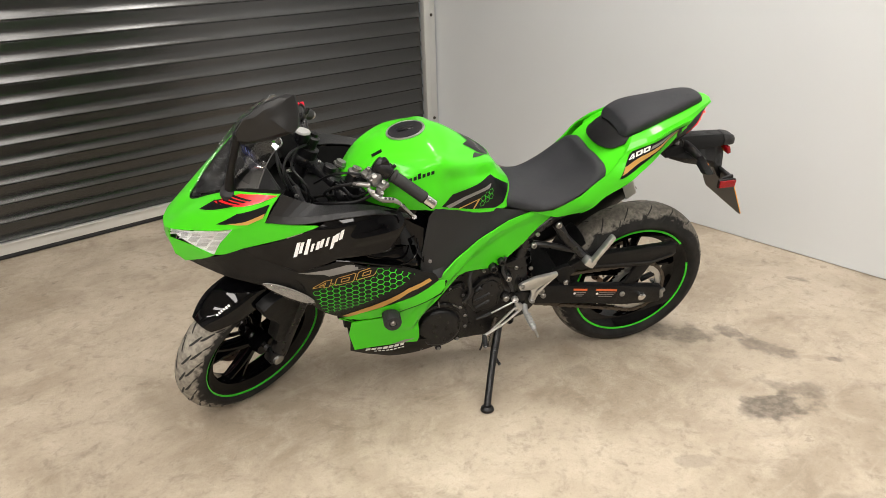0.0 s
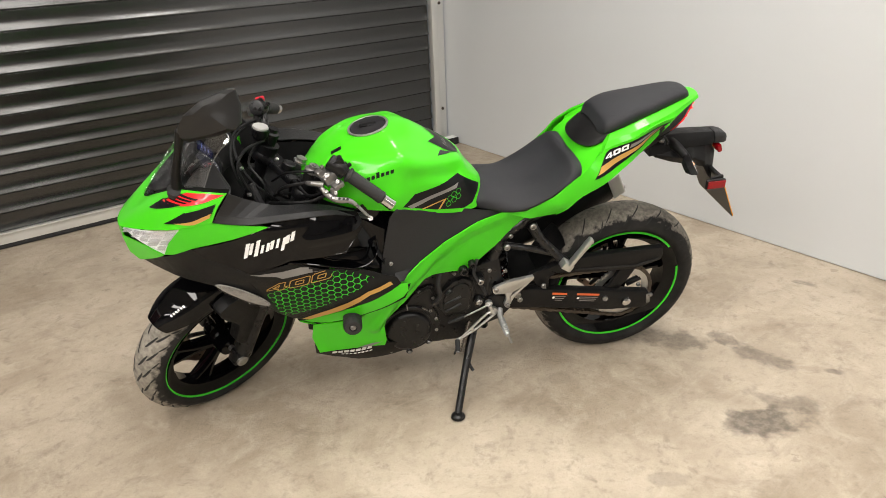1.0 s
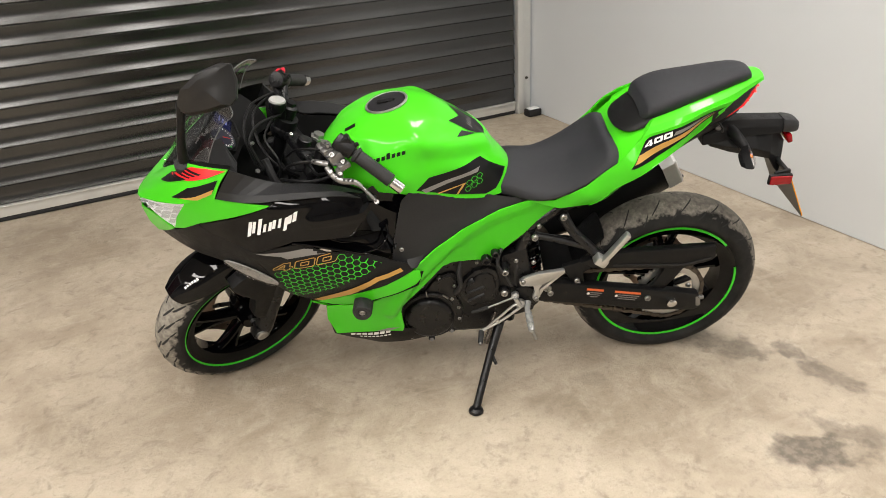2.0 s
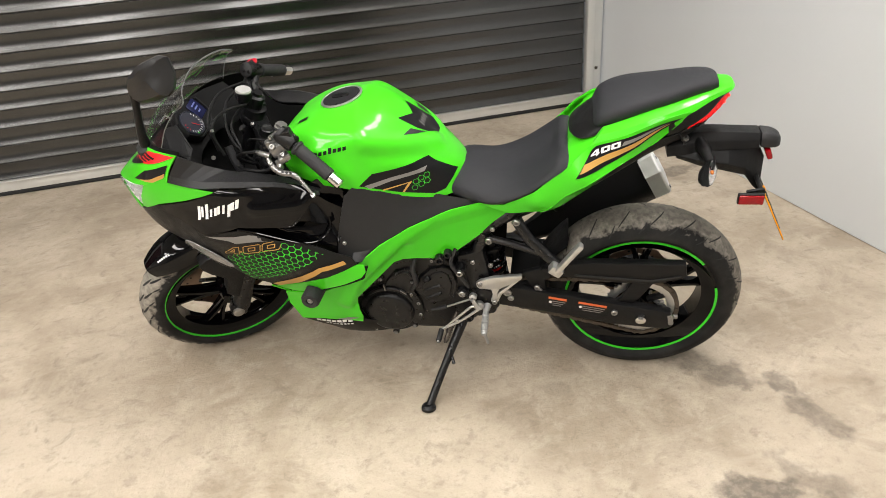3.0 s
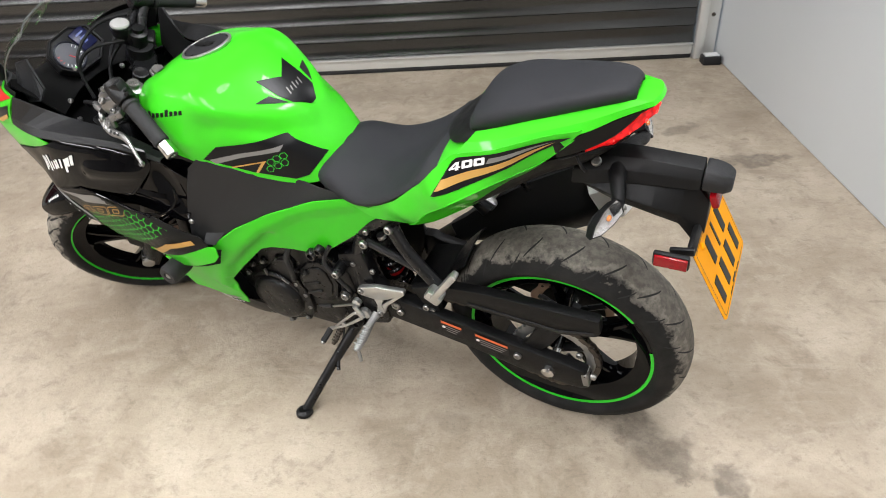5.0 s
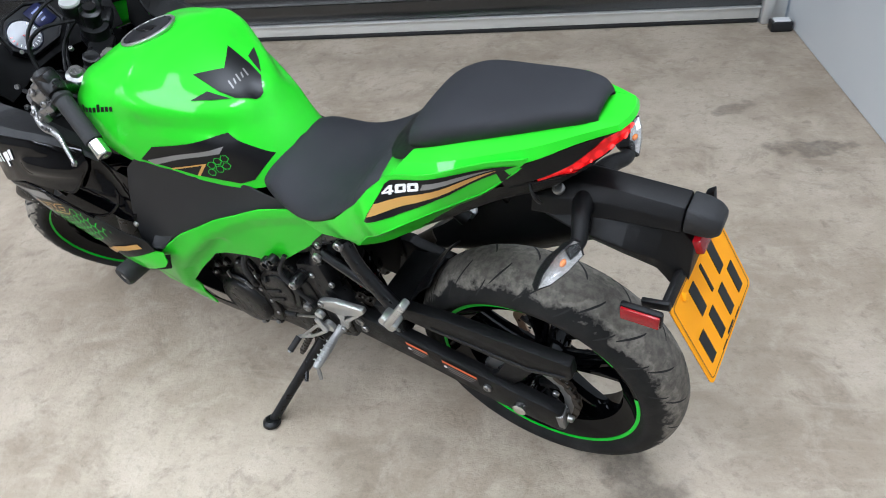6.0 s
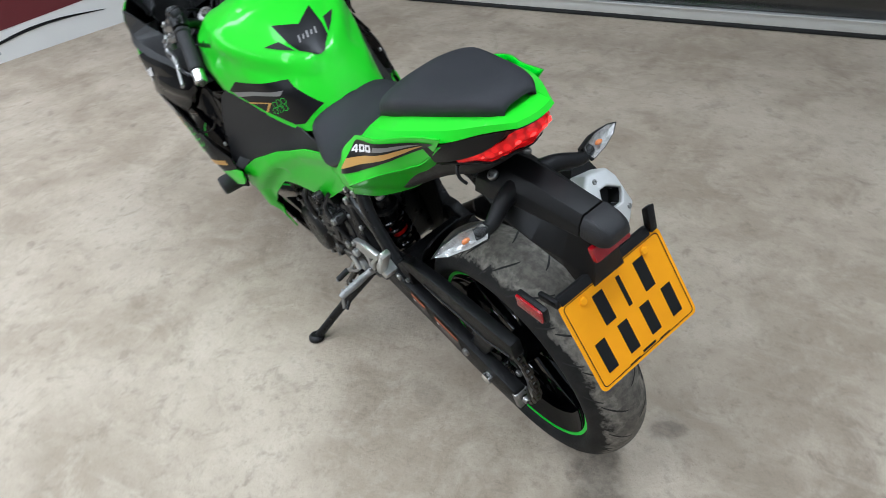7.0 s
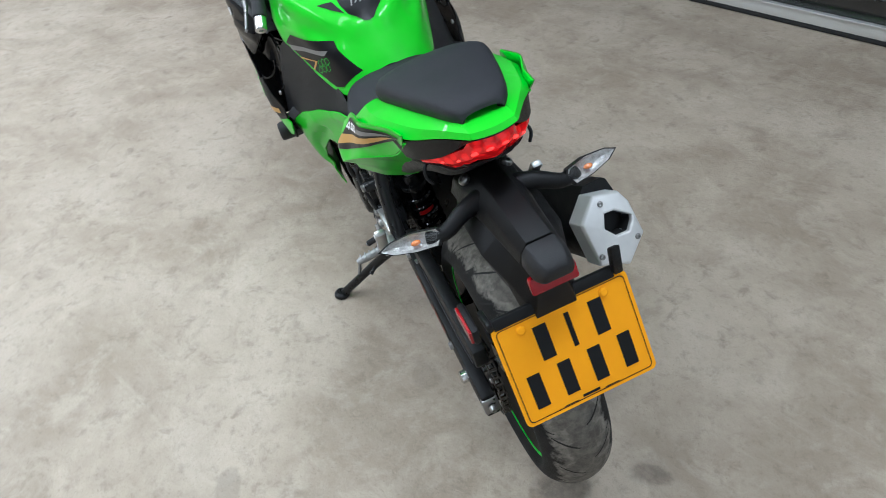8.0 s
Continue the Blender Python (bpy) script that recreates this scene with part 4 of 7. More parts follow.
for y0 in (.055, -.055):
    bm = bmesh.new()
    tube(bm, [(1.20, y0, .86), (1.18, y0 * 1.3, .80), (1.15, y0 * 1.2, .72)], .012, 10, 3)
    part("wiring_sleeve", bm, RUBBER, bars, "black wiring sleeve")
# cables and hoses
cables = [([st(1.13, 0.16, 0.90), (1.05, 0.10, 0.83), (1.14, 0.03, 0.80), (1.16, -0.02, 0.70)], 0.0045), ([(0.99, 0.20, 0.90), (1.04, 0.17, 0.87), (1.08, 0.09, 0.88), (1.10, 0.02, 0.78)], 0.004),
          ([(1.15, -0.06, 0.96), (1.20, 0.0, 0.90), (1.16, 0.06, 0.84), (1.2, 0.05, 0.7)], 0.004), ([(1.16, -0.14, 0.98), (1.24, -0.08, 0.93), (1.2, 0.02, 0.85), (1.1, 0.03, 0.75)], 0.0045),
          ([(0.965, 0.20, 0.925), (1.02, 0.15, 0.93), (1.09, 0.12, 0.92), (1.14, 0.05, 0.86)], 0.0035),
          ([(1.04, 0.195, 0.925), (1.09, 0.185, 0.915), (1.12, 0.16, 0.885), (1.10, 0.12, 0.84)], 0.0045), ([(0.96, 0.205, 0.905), (1.03, 0.20, 0.87), (1.10, 0.18, 0.86), (1.15, 0.12, 0.83)], 0.005),
          ([(1.15, -0.03, 0.95), (1.20, 0.03, 0.955), (1.225, 0.07, 0.92), (1.20, 0.09, 0.85)], 0.0045), ([(1.16, -0.10, 0.99), (1.225, -0.03, 0.985), (1.24, 0.05, 0.94), (1.22, 0.08, 0.86)], 0.004)]
for pts, r in cables:
    bm = bmesh.new()
    tube(bm, pts, r, 8, 6)
    part("cable", bm, MATTE, bars, "black control cable")

# --- fuel tank ---
TANK = [(1.055, (.045, .838), (.055, .846), (.047, .856), (.022, .860), (0, .861)),
        (1.00, (.125, .826), (.136, .858), (.120, .892), (.058, .912), (0, .915)),
        (0.91, (.178, .816), (.186, .862), (.168, .918), (.084, .957), (0, .964)),
        (0.82, (.194, .808), (.195, .858), (.170, .928), (.096, .973), (0, .985)),
        (0.77, (.184, .790), (.182, .842), (.162, .934), (.094, .968), (0, .979)),
        (0.71, (.166, .770), (.162, .825), (.152, .898), (.084, .948), (0, .962)),
        (0.61, (.134, .740), (.126, .792), (.114, .842), (.062, .884), (0, .896)),
        (0.545, (.108, .736), (.095, .770), (.078, .798), (.042, .820), (0, .828)),
        (0.515, (.070, .740), (.062, .760), (.048, .776), (.024, .786), (0, .790))]
rows = surf([both([(x, y, z) for y, z in sec]) for x, *sec in TANK], 9, 9)
bm = bmesh.new()
skin(bm, rows)
bmesh.ops.recalc_face_normals(bm, faces=bm.faces[:])
bm.normal_update()
# one sharp shoulder line a side, with hollows below it
RIDGE = spline([(.98, .088, .915), (.937, .112, .936), (.851, .146, .952), (.784, .156, .950), (.741, .150, .926), (.681, .127, .908), (.625, .082, .893), (.585, .035, .872)], 60)
HOLLOW = spline([(.745, .164, .890), (.700, .150, .884), (.655, .130, .870), (.615, .105, .850)], 40)
FLANK = spline([(.96, .178, .872), (.88, .188, .885), (.80, .186, .890)], 40)
for v in bm.verts:
    q = np.array((v.co.x, abs(v.co.y), v.co.z))
    n = v.normal if v.normal.z > -0.4 else -v.normal
    d = np.min(np.linalg.norm(RIDGE - q, axis=1))
    lift = 0.0075 * (0.5 + 0.5 * math.cos(math.pi * min(1, d / 0.042)))
    for line, depth, wide in ((HOLLOW, -0.0075, 0.040), (FLANK, -0.0040, 0.045)):
        d = np.min(np.linalg.norm(line - q, axis=1))
        lift += depth * (0.5 + 0.5 * math.cos(math.pi * min(1, d / wide)))
    v.co += n * lift
bmesh.ops.solidify(bm, geom=bm.faces[:], thickness=0.004)
tank = part("fuel_tank", bm, GREEN, bike, "glossy lime green fuel tank with black decals", keep="tank")


def on_tank(x, y):
    h = TREES["tank"].ray_cast(Vector((x, y, 1.4)), Vector((0, 0, -1)))
    return h[0], (h[1] if h[1].z > 0 else -h[1])


cp, cn = on_tank(0.850, -0.006)
bm = bmesh.new()
lathe(bm, [(0.058, -0.006), (0.061, 0.000), (0.060, 0.0025), (0.0555, 0.003), (0.054, 0.000), (0.0005, 0.000)], tuple(cp), tuple(cn), 40)
ring = part("filler_ring", bm, ALLOY, tank, "silver filler ring with black fuel cap")
bm = bmesh.new()
lathe(bm, [(0.054, 0.000), (0.0535, 0.0025), (0.040, 0.0035), (0.0005, 0.0035)], tuple(cp), tuple(cn), 40)
part("fuel_cap", bm, CARBON, ring, "black fuel cap")
bm = bmesh.new()
block(bm, tuple(cp + cn * 0.005), (0.05, 0.022, 0.005), (0, 3, 0), 0.002)
part("cap_flap", bm, ENGINE, ring)
for k in range(8):
    a = 2 * math.pi * k / 8
    e = Vector((math.cos(a), math.sin(a), 0))
    e = (e - cn * e.dot(cn)).normalized()
    bolt(ring, tuple(cp + e * 0.0505 + cn * 0.002), 0.003, 0.002, tuple(cn), ENGINE)

# --- seats ---
SEATS = [(0.575, (.080, .728), (.084, .734), (.080, .744), (.050, .762), (0, .768)),
         (0.52, (.114, .727), (.118, .738), (.108, .762), (.060, .782), (0, .788)),
         (0.43, (.143, .722), (.147, .733), (.126, .750), (.070, .768), (0, .772)),
         (0.35, (.152, .750), (.157, .761), (.140, .772), (.075, .784), (0, .782)),
         (0.28, (.154, .796), (.156, .808), (.134, .822), (.072, .828), (0, .822)),
         (0.25, (.150, .800), (.150, .826), (.120, .851), (.062, .858), (0, .854)),
         (0.222, (.138, .818), (.136, .836), (.108, .853), (.056, .859), (0, .856)),
         (0.216, (.128, .822), (.124, .832), (.100, .845), (.050, .850), (0, .848))]
bm = bmesh.new()
skin(bm, surf([both([(x, y, z) for y, z in sec]) for x, *sec in SEATS], 4, 5))
bmesh.ops.recalc_face_normals(bm, faces=bm.faces[:])
bmesh.ops.solidify(bm, geom=bm.faces[:], thickness=0.012)
part("rider_seat", bm, SEAT, bike, "dark grey vinyl rider seat")
PILL = [(0.166, (.060, .924), (.064, .930), (.058, .938), (.030, .943), (0, .945)),
        (0.158, (.078, .924), (.085, .935), (.074, .950), (.040, .958), (0, .960)),
        (0.143, (.090, .930), (.097, .947), (.085, .966), (.045, .976), (0, .978)),
        (0.09, (.094, .948), (.100, .966), (.090, .986), (.048, .996), (0, .998)),
        (0.00, (.076, .972), (.081, .988), (.072, 1.005), (.038, 1.012), (0, 1.014)),
        (-0.075, (.056, .990), (.061, 1.006), (.054, 1.021), (.028, 1.028), (0, 1.029)),
        (-0.114, (.044, .998), (.048, 1.012), (.043, 1.024), (.024, 1.030), (0, 1.031)),
        (-0.132, (.034, 1.001), (.036, 1.010), (.032, 1.020), (.018, 1.025), (0, 1.026)),
        (-0.137, (.030, 1.000), (.032, 1.006), (.028, 1.013), (.016, 1.017), (0, 1.018))]
bm = bmesh.new()
skin(bm, surf([both([(x, y, z) for y, z in sec]) for x, *sec in PILL], 4, 5))
bmesh.ops.recalc_face_normals(bm, faces=bm.faces[:])
bmesh.ops.solidify(bm, geom=bm.faces[:], thickness=0.012)
part("pillion_seat", bm, SEAT, bike, "dark grey vinyl pillion pad")

sheet("pillion_base", [both([(.095, .098, .952), (.143, .091, .936), (.156, .052, .940), (.160, 0, .942)]), both([(.11, .102, .940), (.168, .092, .920), (.190, .052, .917), (.195, 0, .917)]), both([(.13, .103, .926), (.190, .094, .900), (.220, .054, .892), (.228, 0, .890)])], 5, 4, 0.004, MATTE, bike, "black base under the pillion pad")

# --- tail ---
T_LOW = field([(.197, .842, .192), (.13, .90, .157), (-.044, .971, .114), (.30, .74, .168), (.40, .69, .142), (.2, .90, .152), (.458, .713, .132), (.058, .907, .150), (.24, .85, .163), (.32, .776, .158), (.14, .862, .174),
               (.125, .855, .178), (.091, .873, .165), (.063, .882, .147), (.033, .893, .128), (.01, .902, .118), (-.018, .928, .110), (.235, .775, .172), (.304, .700, .142)])
LOWTAIL = [(.463, .717), (.397, .722), (.318, .772), (.242, .842), (.205, .884), (.170, .914), (.150, .921), (.06, .949), (-.03, .972), (-.066, .980), (-.045, .955), (-.018, .928), (.01, .904), (.033, .893), (.063, .882), (.091, .872), (.125, .854), (.18, .822), (.235, .772), (.272, .728), (.304, .700), (.382, .694)]
TUCK = [(.290, .138, .699), (.249, .122, .706), (.20, .090, .722), (.147, .072, .753), (.113, .068, .784), (.079, .071, .819), (.052, .078, .843), (.024, .086, .873), (.0, .091, .900), (-.028, .092, .930), (-.056, .090, .962)]
FOLD = [(.300, .700), (.272, .728), (.235, .772), (.18, .822), (.125, .854), (.091, .872), (.063, .882), (.033, .893), (.01, .904), (-.018, .928), (-.045, .955)]
BAND_T = [(.139, .100, .938), (.09, .098, .955), (.03, .086, .972), (-.06, .062, .993), (-.100, .047, 1.003), (-.120, .038, 1.006)]
BAND_M = [(.152, .122, .926), (.09, .124, .943), (.03, .115, .961), (-.06, .090, .984), (-.118, .062, .999), (-.165, .034, 1.007)]
BAND_L = [(.186, .152, .886), (.09, .143, .924), (.03, .128, .943), (-.06, .101, .967), (-.118, .067, .987), (-.170, .036, 1.000)]
BAND_U = [(.182, .146, .882), (.09, .136, .918), (.03, .120, .937), (-.06, .094, .961), (-.112, .062, .981), (-.160, .032, .993)]
for s in (1, -1):
    shell("tail_panel", LOWTAIL, T_LOW, GREEN, bike, "lime green tail side panel with black and gold decal", mirror=s < 0, keep="tail" if s > 0 else "tail_r", smooth=1, step=0.014)
    plates("tail_underside", [[(x, (T_LOW(x, z) - .001) * s, z) for x, z in FOLD], [(x, y * s, z) for x, y, z in TUCK]], 3, 0.003, GREEN, bike, "folded green underside of the tail panel")
    plates("tail_cowl", [[(x, y * s, z) for x, y, z in r] for r in (BAND_T, BAND_M, BAND_L, BAND_U)], 4, 0.003, GREEN, bike, "lime green tail cowl beside the pillion pad")
    plates("cowl_front", [[(x, y * s, z) for x, y, z in r] for r in ([(.139, .100, .938), (.152, .122, .926), (.186, .152, .886)], [(.150, .092, .925), (.165, .112, .905), (.196, .140, .868)])], 2, 0.003, GREEN, bike, "green front face of the tail cowl")
plates("tail_end", [both([(-.100, .047, 1.003), (-.108, .02, 1.005), (-.110, 0, 1.005)]), both([(-.165, .034, 1.007), (-.172, .018, 1.009), (-.174, 0, 1.009)]), both([(-.170, .036, 1.000), (-.177, .018, 1.001), (-.179, 0, 1.001)]),
                    both([(-.160, .032, .993), (-.166, .016, .992), (-.168, 0, .992)])], 3, 0.003, GREEN, bike, "lime green tail tip")
sheet("tail_deck", [both([(.268, .150, .780), (.240, .075, .836), (.236, 0, .840)]), both([(.206, .148, .862), (.216, .068, .876), (.216, 0, .878)]), both([(.15, .115, .915), (.17, .05, .900), (.17, 0, .900)]), both([(.05, .09, .945), (.05, .05, .948), (.05, 0, .948)]), both([(-.135, .035, .99), (-.14, .02, .994), (-.14, 0, .995)])], 4, 5, 0.004, GREEN, bike, "green deck below the pillion pad")
L_UP = [(-.064, .093, .930), (-.095, .078, .943), (-.112, .068, .951), (-.138, .042, .968), (-.147, .036, .982), (-.160, .018, .989), (-.164, 0, .990)]
L_MID = [(-.070, .091, .926), (-.104, .073, .936), (-.122, .060, .939), (-.148, .036, .953), (-.158, .028, .965), (-.168, .014, .969), (-.171, 0, .970)]
L_LOW = [(-.066, .089, .921), (-.090, .072, .926), (-.107, .054, .920), (-.126, .034, .930), (-.134, .024, .937), (-.145, .012, .940), (-.149, 0, .941)]
bm = bmesh.new()
skin(bm, [both(L_UP), [(x - .003, y, z) for x, y, z in both([tuple((np.array(a) + np.array(b)) / 2) for a, b in zip(L_UP, L_MID)])], both(L_MID), both(L_LOW)])
bmesh.ops.recalc_face_normals(bm, faces=bm.faces[:])
bmesh.ops.solidify(bm, geom=bm.faces[:], thickness=.006)
tail_lamp = part("tail_light", bm, REDLENS, bike, "bright red wraparound tail lamp lens, lit", sharp=.15)
# bright points of the lamp behind its lens
for q, w in ((.22, .5), (.40, .5), (.62, 1.0), (.86, .8), (1.14, .7), (1.38, .9), (1.62, .5)):
    row = both(L_MID)
    k = q / 2 * (len(row) - 1)
    i = int(k)
    c = np.array(row[i]) * (1 - k + i) + np.array(row[min(i + 1, len(row) - 1)]) * (k - i)
    bm = bmesh.new()
    bmesh.ops.create_uvsphere(bm, u_segments=10, v_segments=6, radius=.0038 * w + .001, matrix=Matrix.Translation(c + np.array((-.001, 0, .004))) @ Matrix.Diagonal((.5, 1.6, .7, 1)))
    part("lamp_point", bm, LAMPSPOT, tail_lamp)
plates("tail_lamp_surround", [both([(-.015, .116, .948), (-.06, .097, .964), (-.116, .064, .984), (-.162, .034, .995), (-.169, .016, .995), (-.171, 0, .995)]), both([(-.018, .104, .912), (-.062, .095, .929), (-.111, .068, .951), (-.146, .036, .982), (-.159, .018, .989), (-.163, 0, .990)])], 3, 0.002, MATTE, bike, "matte black tail lamp surround")
plates("tail_lamp_lip", [both([(-.064, .089, .922), (-.090, .071, .925), (-.107, .053, .919), (-.126, .033, .929), (-.147, 0, .940)]), both([(-.020, .098, .905), (-.060, .066, .902), (-.085, .050, .898), (-.100, .030, .906), (-.118, 0, .916)])], 3, 0.003, MATTE, bike, "matte black lip under the tail lamp")
for s in (1, -1):
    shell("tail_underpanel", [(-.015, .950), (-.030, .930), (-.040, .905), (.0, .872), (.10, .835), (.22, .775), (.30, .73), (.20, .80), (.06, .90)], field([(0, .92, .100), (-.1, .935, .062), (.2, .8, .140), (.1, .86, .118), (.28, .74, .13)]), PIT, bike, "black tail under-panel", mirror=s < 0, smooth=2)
bm = bmesh.new()
rows = surf([both([(.30, .10, .70), (.30, .08, .66), (.30, 0, .655)]), both([(.15, .10, .80), (.15, .085, .76), (.15, 0, .755)]), both([(.02, .085, .88), (.02, .07, .845), (.02, 0, .84)]), both([(-.06, .062, .905), (-.06, .05, .878), (-.06, 0, .874)]), both([(-.120, .040, .934), (-.126, .03, .928), (-.130, 0, .934)])], 4, 5)
skin(bm, rows)
bmesh.ops.recalc_face_normals(bm, faces=bm.faces[:])
bmesh.ops.solidify(bm, geom=bm.faces[:], thickness=0.005)
part("undertray", bm, MATTE, bike, "black undertray")

# --- fairing ---
F_MAIN = field([(1.227, .956, .255), (1.148, .857, .287), (1.325, .752, .241), (1.217, .764, .275), (1.076, .81, .283), (1.211, .722, .290), (1.175, .648, .275), (.988, .70, .289), (.88, .656, .286), (1.141, .537, .25),
                (1.094, .485, .22), (.829, .622, .27), (.785, .587, .262), (1.319, .647, .232), (1.379, .849, .24), (1.448, .742, .191), (1.571, .776, .076), (1.566, .678, .064), (.84, .69, .245), (.85, .78, .22)])
K_SIDE = field([(.458, .713, .125), (.379, .67, .108), (.584, .53, .144), (.612, .668, .163), (.70, .635, .203), (.796, .588, .247), (.715, .52, .18), (.80, .47, .212), (.86, .49, .236), (1.0, .3, .18), (.85, .302, .190), (1.06, .41, .205), (.93, .42, .222)])
N_KNEE = field([(.79, .80, .196), (.6, .72, .138), (.86, .74, .235), (.85, .62, .252), (.80, .60, .245), (.74, .636, .222), (.66, .672, .184), (.55, .703, .143), (.47, .72, .120), (.692, .767, .165), (.745, .72, .197)])
BAND = [(1.379, .849), (1.31, .868), (1.285, .866), (1.22, .860), (1.158, .857), (1.165, .850), (1.252, .815), (1.361, .782), (1.445, .744)]
CHIN = [(1.552, .690), (1.535, .676), (1.47, .664), (1.40, .650), (1.332, .645), (1.27, .610), (1.20, .566), (1.203, .62), (1.23, .68), (1.262, .728), (1.333, .747), (1.361, .780), (1.445, .735), (1.500, .715)]
GREENCHIN = [(1.574, .745), (1.568, .684), (1.540, .668), (1.49, .705), (1.446, .744), (1.50, .750)]
UPPER = [(1.361, .780), (1.252, .812), (1.165, .848), (1.127, .866), (1.08, .869), (1.02, .864), (.96, .852), (.915, .838), (.903, .815), (.906, .798), (.930, .770), (.957, .742), (.98, .741), (1.05, .744), (1.108, .747), (1.14, .736), (1.221, .716), (1.262, .730), (1.333, .748)]
SCOOP = [(1.20, .735), (1.12, .755), (1.05, .762), (.97, .775), (.93, .82), (.89, .838), (.815, .768), (.82, .700), (.845, .640), (.92, .665), (1.05, .685), (1.18, .70)]
DUCT = [(.912, .810), (.836, .756), (.838, .694), (.850, .664), (.866, .690), (.872, .716), (.918, .738), (.950, .744)]
LOWER = [(1.258, .724), (1.221, .713), (1.106, .735), (1.03, .704), (.918, .684), (.855, .648), (.806, .603), (.935, .552), (1.054, .486), (1.098, .462), (1.156, .515), (1.196, .572), (1.205, .64), (1.228, .68)]
WEDGE = [(1.113, .464), (1.098, .460), (1.054, .482), (.935, .548), (.806, .600), (.786, .585), (.800, .554), (.905, .512), (.986, .470), (1.05, .448)]
for s in (1, -1):
    shell("nose_band", BAND, F_MAIN, GREEN, bike, "lime green nose side band", mirror=s < 0, smooth=2, keep="band" if s > 0 else None)
    shell("nose_chin", GREENCHIN, F_MAIN, GREEN, bike, "lime green lower nose", mirror=s < 0, smooth=1, off=.004)
    shell("chin_panel", CHIN, F_MAIN, MATTE, bike, "matte black lower nose panel", mirror=s < 0, smooth=2, keep="chin" if s > 0 else None)
    shell("upper_fairing", UPPER, F_MAIN, GLOSS, bike, "gloss black upper side fairing", mirror=s < 0, smooth=1, keep="upper" if s > 0 else None, step=0.012, off=0.004,
          lines=((1.20, .876, 1.02, .869, -.024, .036), (1.02, .869, .90, .843, -.024, .036), (1.05, .800, .935, .795, .011, .034)))
    shell("fairing_scoop", SCOOP, F_MAIN, GLOSS, bike, "gloss black recessed air scoop", mirror=s < 0, smooth=1, step=0.014, off=-0.040, lines=((.99, .735, .87, .75, -.012, .04),))
    shell("duct_panel", DUCT, F_MAIN, GLOSS, bike, "gloss black duct panel behind the scoop", mirror=s < 0, smooth=1, step=0.012, off=-0.012, lines=((.90, .79, .855, .68, -.010, .03),))
    for pts, rad, lift in (([(1.114, .740), (1.063, .728), (1.0, .708), (.940, .690), (.925, .686)], .0034, .002), ([(.985, .7415), (.957, .742), (.930, .770), (.906, .799), (.903, .815)], .0032, .002), ([(.945, .687), (.902, .688), (.876, .700), (.866, .720), (.868, .742)], .0032, -.004)):
        bm = bmesh.new()
        tube(bm, [(x, s * (F_MAIN(x, z) + lift), z) for x, z in pts], rad, 10, 5)
        part("scoop_edge", bm, GLOSS, bike, "gloss black rolled scoop edge")
    bolt(bike, (.832, s * F_MAIN(.832, .668), .668), .006, .006, (0, s, 0))
    shell("lower_fairing", LOWER, F_MAIN, MATTE, bike, "matte black lower side fairing with hexagon decals", mirror=s < 0, smooth=2, keep="lower" if s > 0 else None, off=0.002)
    shell("fairing_wedge", WEDGE, F_MAIN, GREEN, bike, "lime green lower fairing edge", mirror=s < 0, smooth=2, off=0.003)
    # black strip a little larger than the wedge, drawn as its shadow gap
    shell("wedge_gap_shade", [(1.118, .464), (1.06, .468), (.935, .530), (.81, .582), (.777, .588), (.794, .544), (.903, .503), (.984, .461), (1.05, .440), (1.116, .453)], F_MAIN, PIT, bike, "black strip put in for the shade under the fairing edge", mirror=s < 0, smooth=1, off=-.002, step=.02)
    shell("knee_panel", [(.80, .812), (.692, .767), (.600, .748), (.56, .738), (.515, .728), (.458, .713), (.55, .690), (.66, .655), (.74, .620), (.80, .580), (.862, .600), (.836, .746)], N_KNEE, PLASTIC, bike, "matte black side cover below the tank", mirror=s < 0, smooth=2, off=-0.004, keep="knee" if s > 0 else None)
    shell("frame_cover", [(.463, .718), (.549, .705), (.602, .688), (.66, .672), (.742, .637), (.797, .598), (.835, .556), (.868, .500), (.95, .455), (1.075, .436), (1.084, .37), (1.068, .284), (.99, .291), (.905, .300), (.858, .294), (.852, .320), (.857, .384), (.850, .415), (.79, .480), (.722, .545), (.697, .551), (.585, .525), (.554, .540), (.453, .614), (.381, .670), (.418, .703)], K_SIDE, GREEN, bike, "lime green frame cover and belly side",
          mirror=s < 0, smooth=1, keep="cover" if s > 0 else None, lines=((.464, .700, .60, .672, .006, .03), (.60, .672, .69, .628, .008, .032), (.69, .628, .818, .514, .010, .030), (.818, .514, .885, .395, .010, .030), (.685, .600, .798, .492, -.009, .024), (.798, .492, .860, .380, -.009, .022)), step=0.007, crisp=True)
    shell("belly_pan", [(1.080, .330), (1.080, .262), (1.02, .222), (.946, .200), (.844, .207), (.72, .217), (.640, .246), (.70, .264), (.80, .272), (.86, .290), (.95, .292)], field([(1.07, .3, .172), (.9, .30, .184), (.85, .24, .166), (.72, .22, .130), (1.0, .2, .130), (.95, .25, .170), (1.07, .25, .150), (.64, .25, .118)]), GLOSS, bike, "gloss black belly pan with white marks", off=-.006, mirror=s < 0, smooth=1, keep="belly" if s > 0 else None, step=.016)
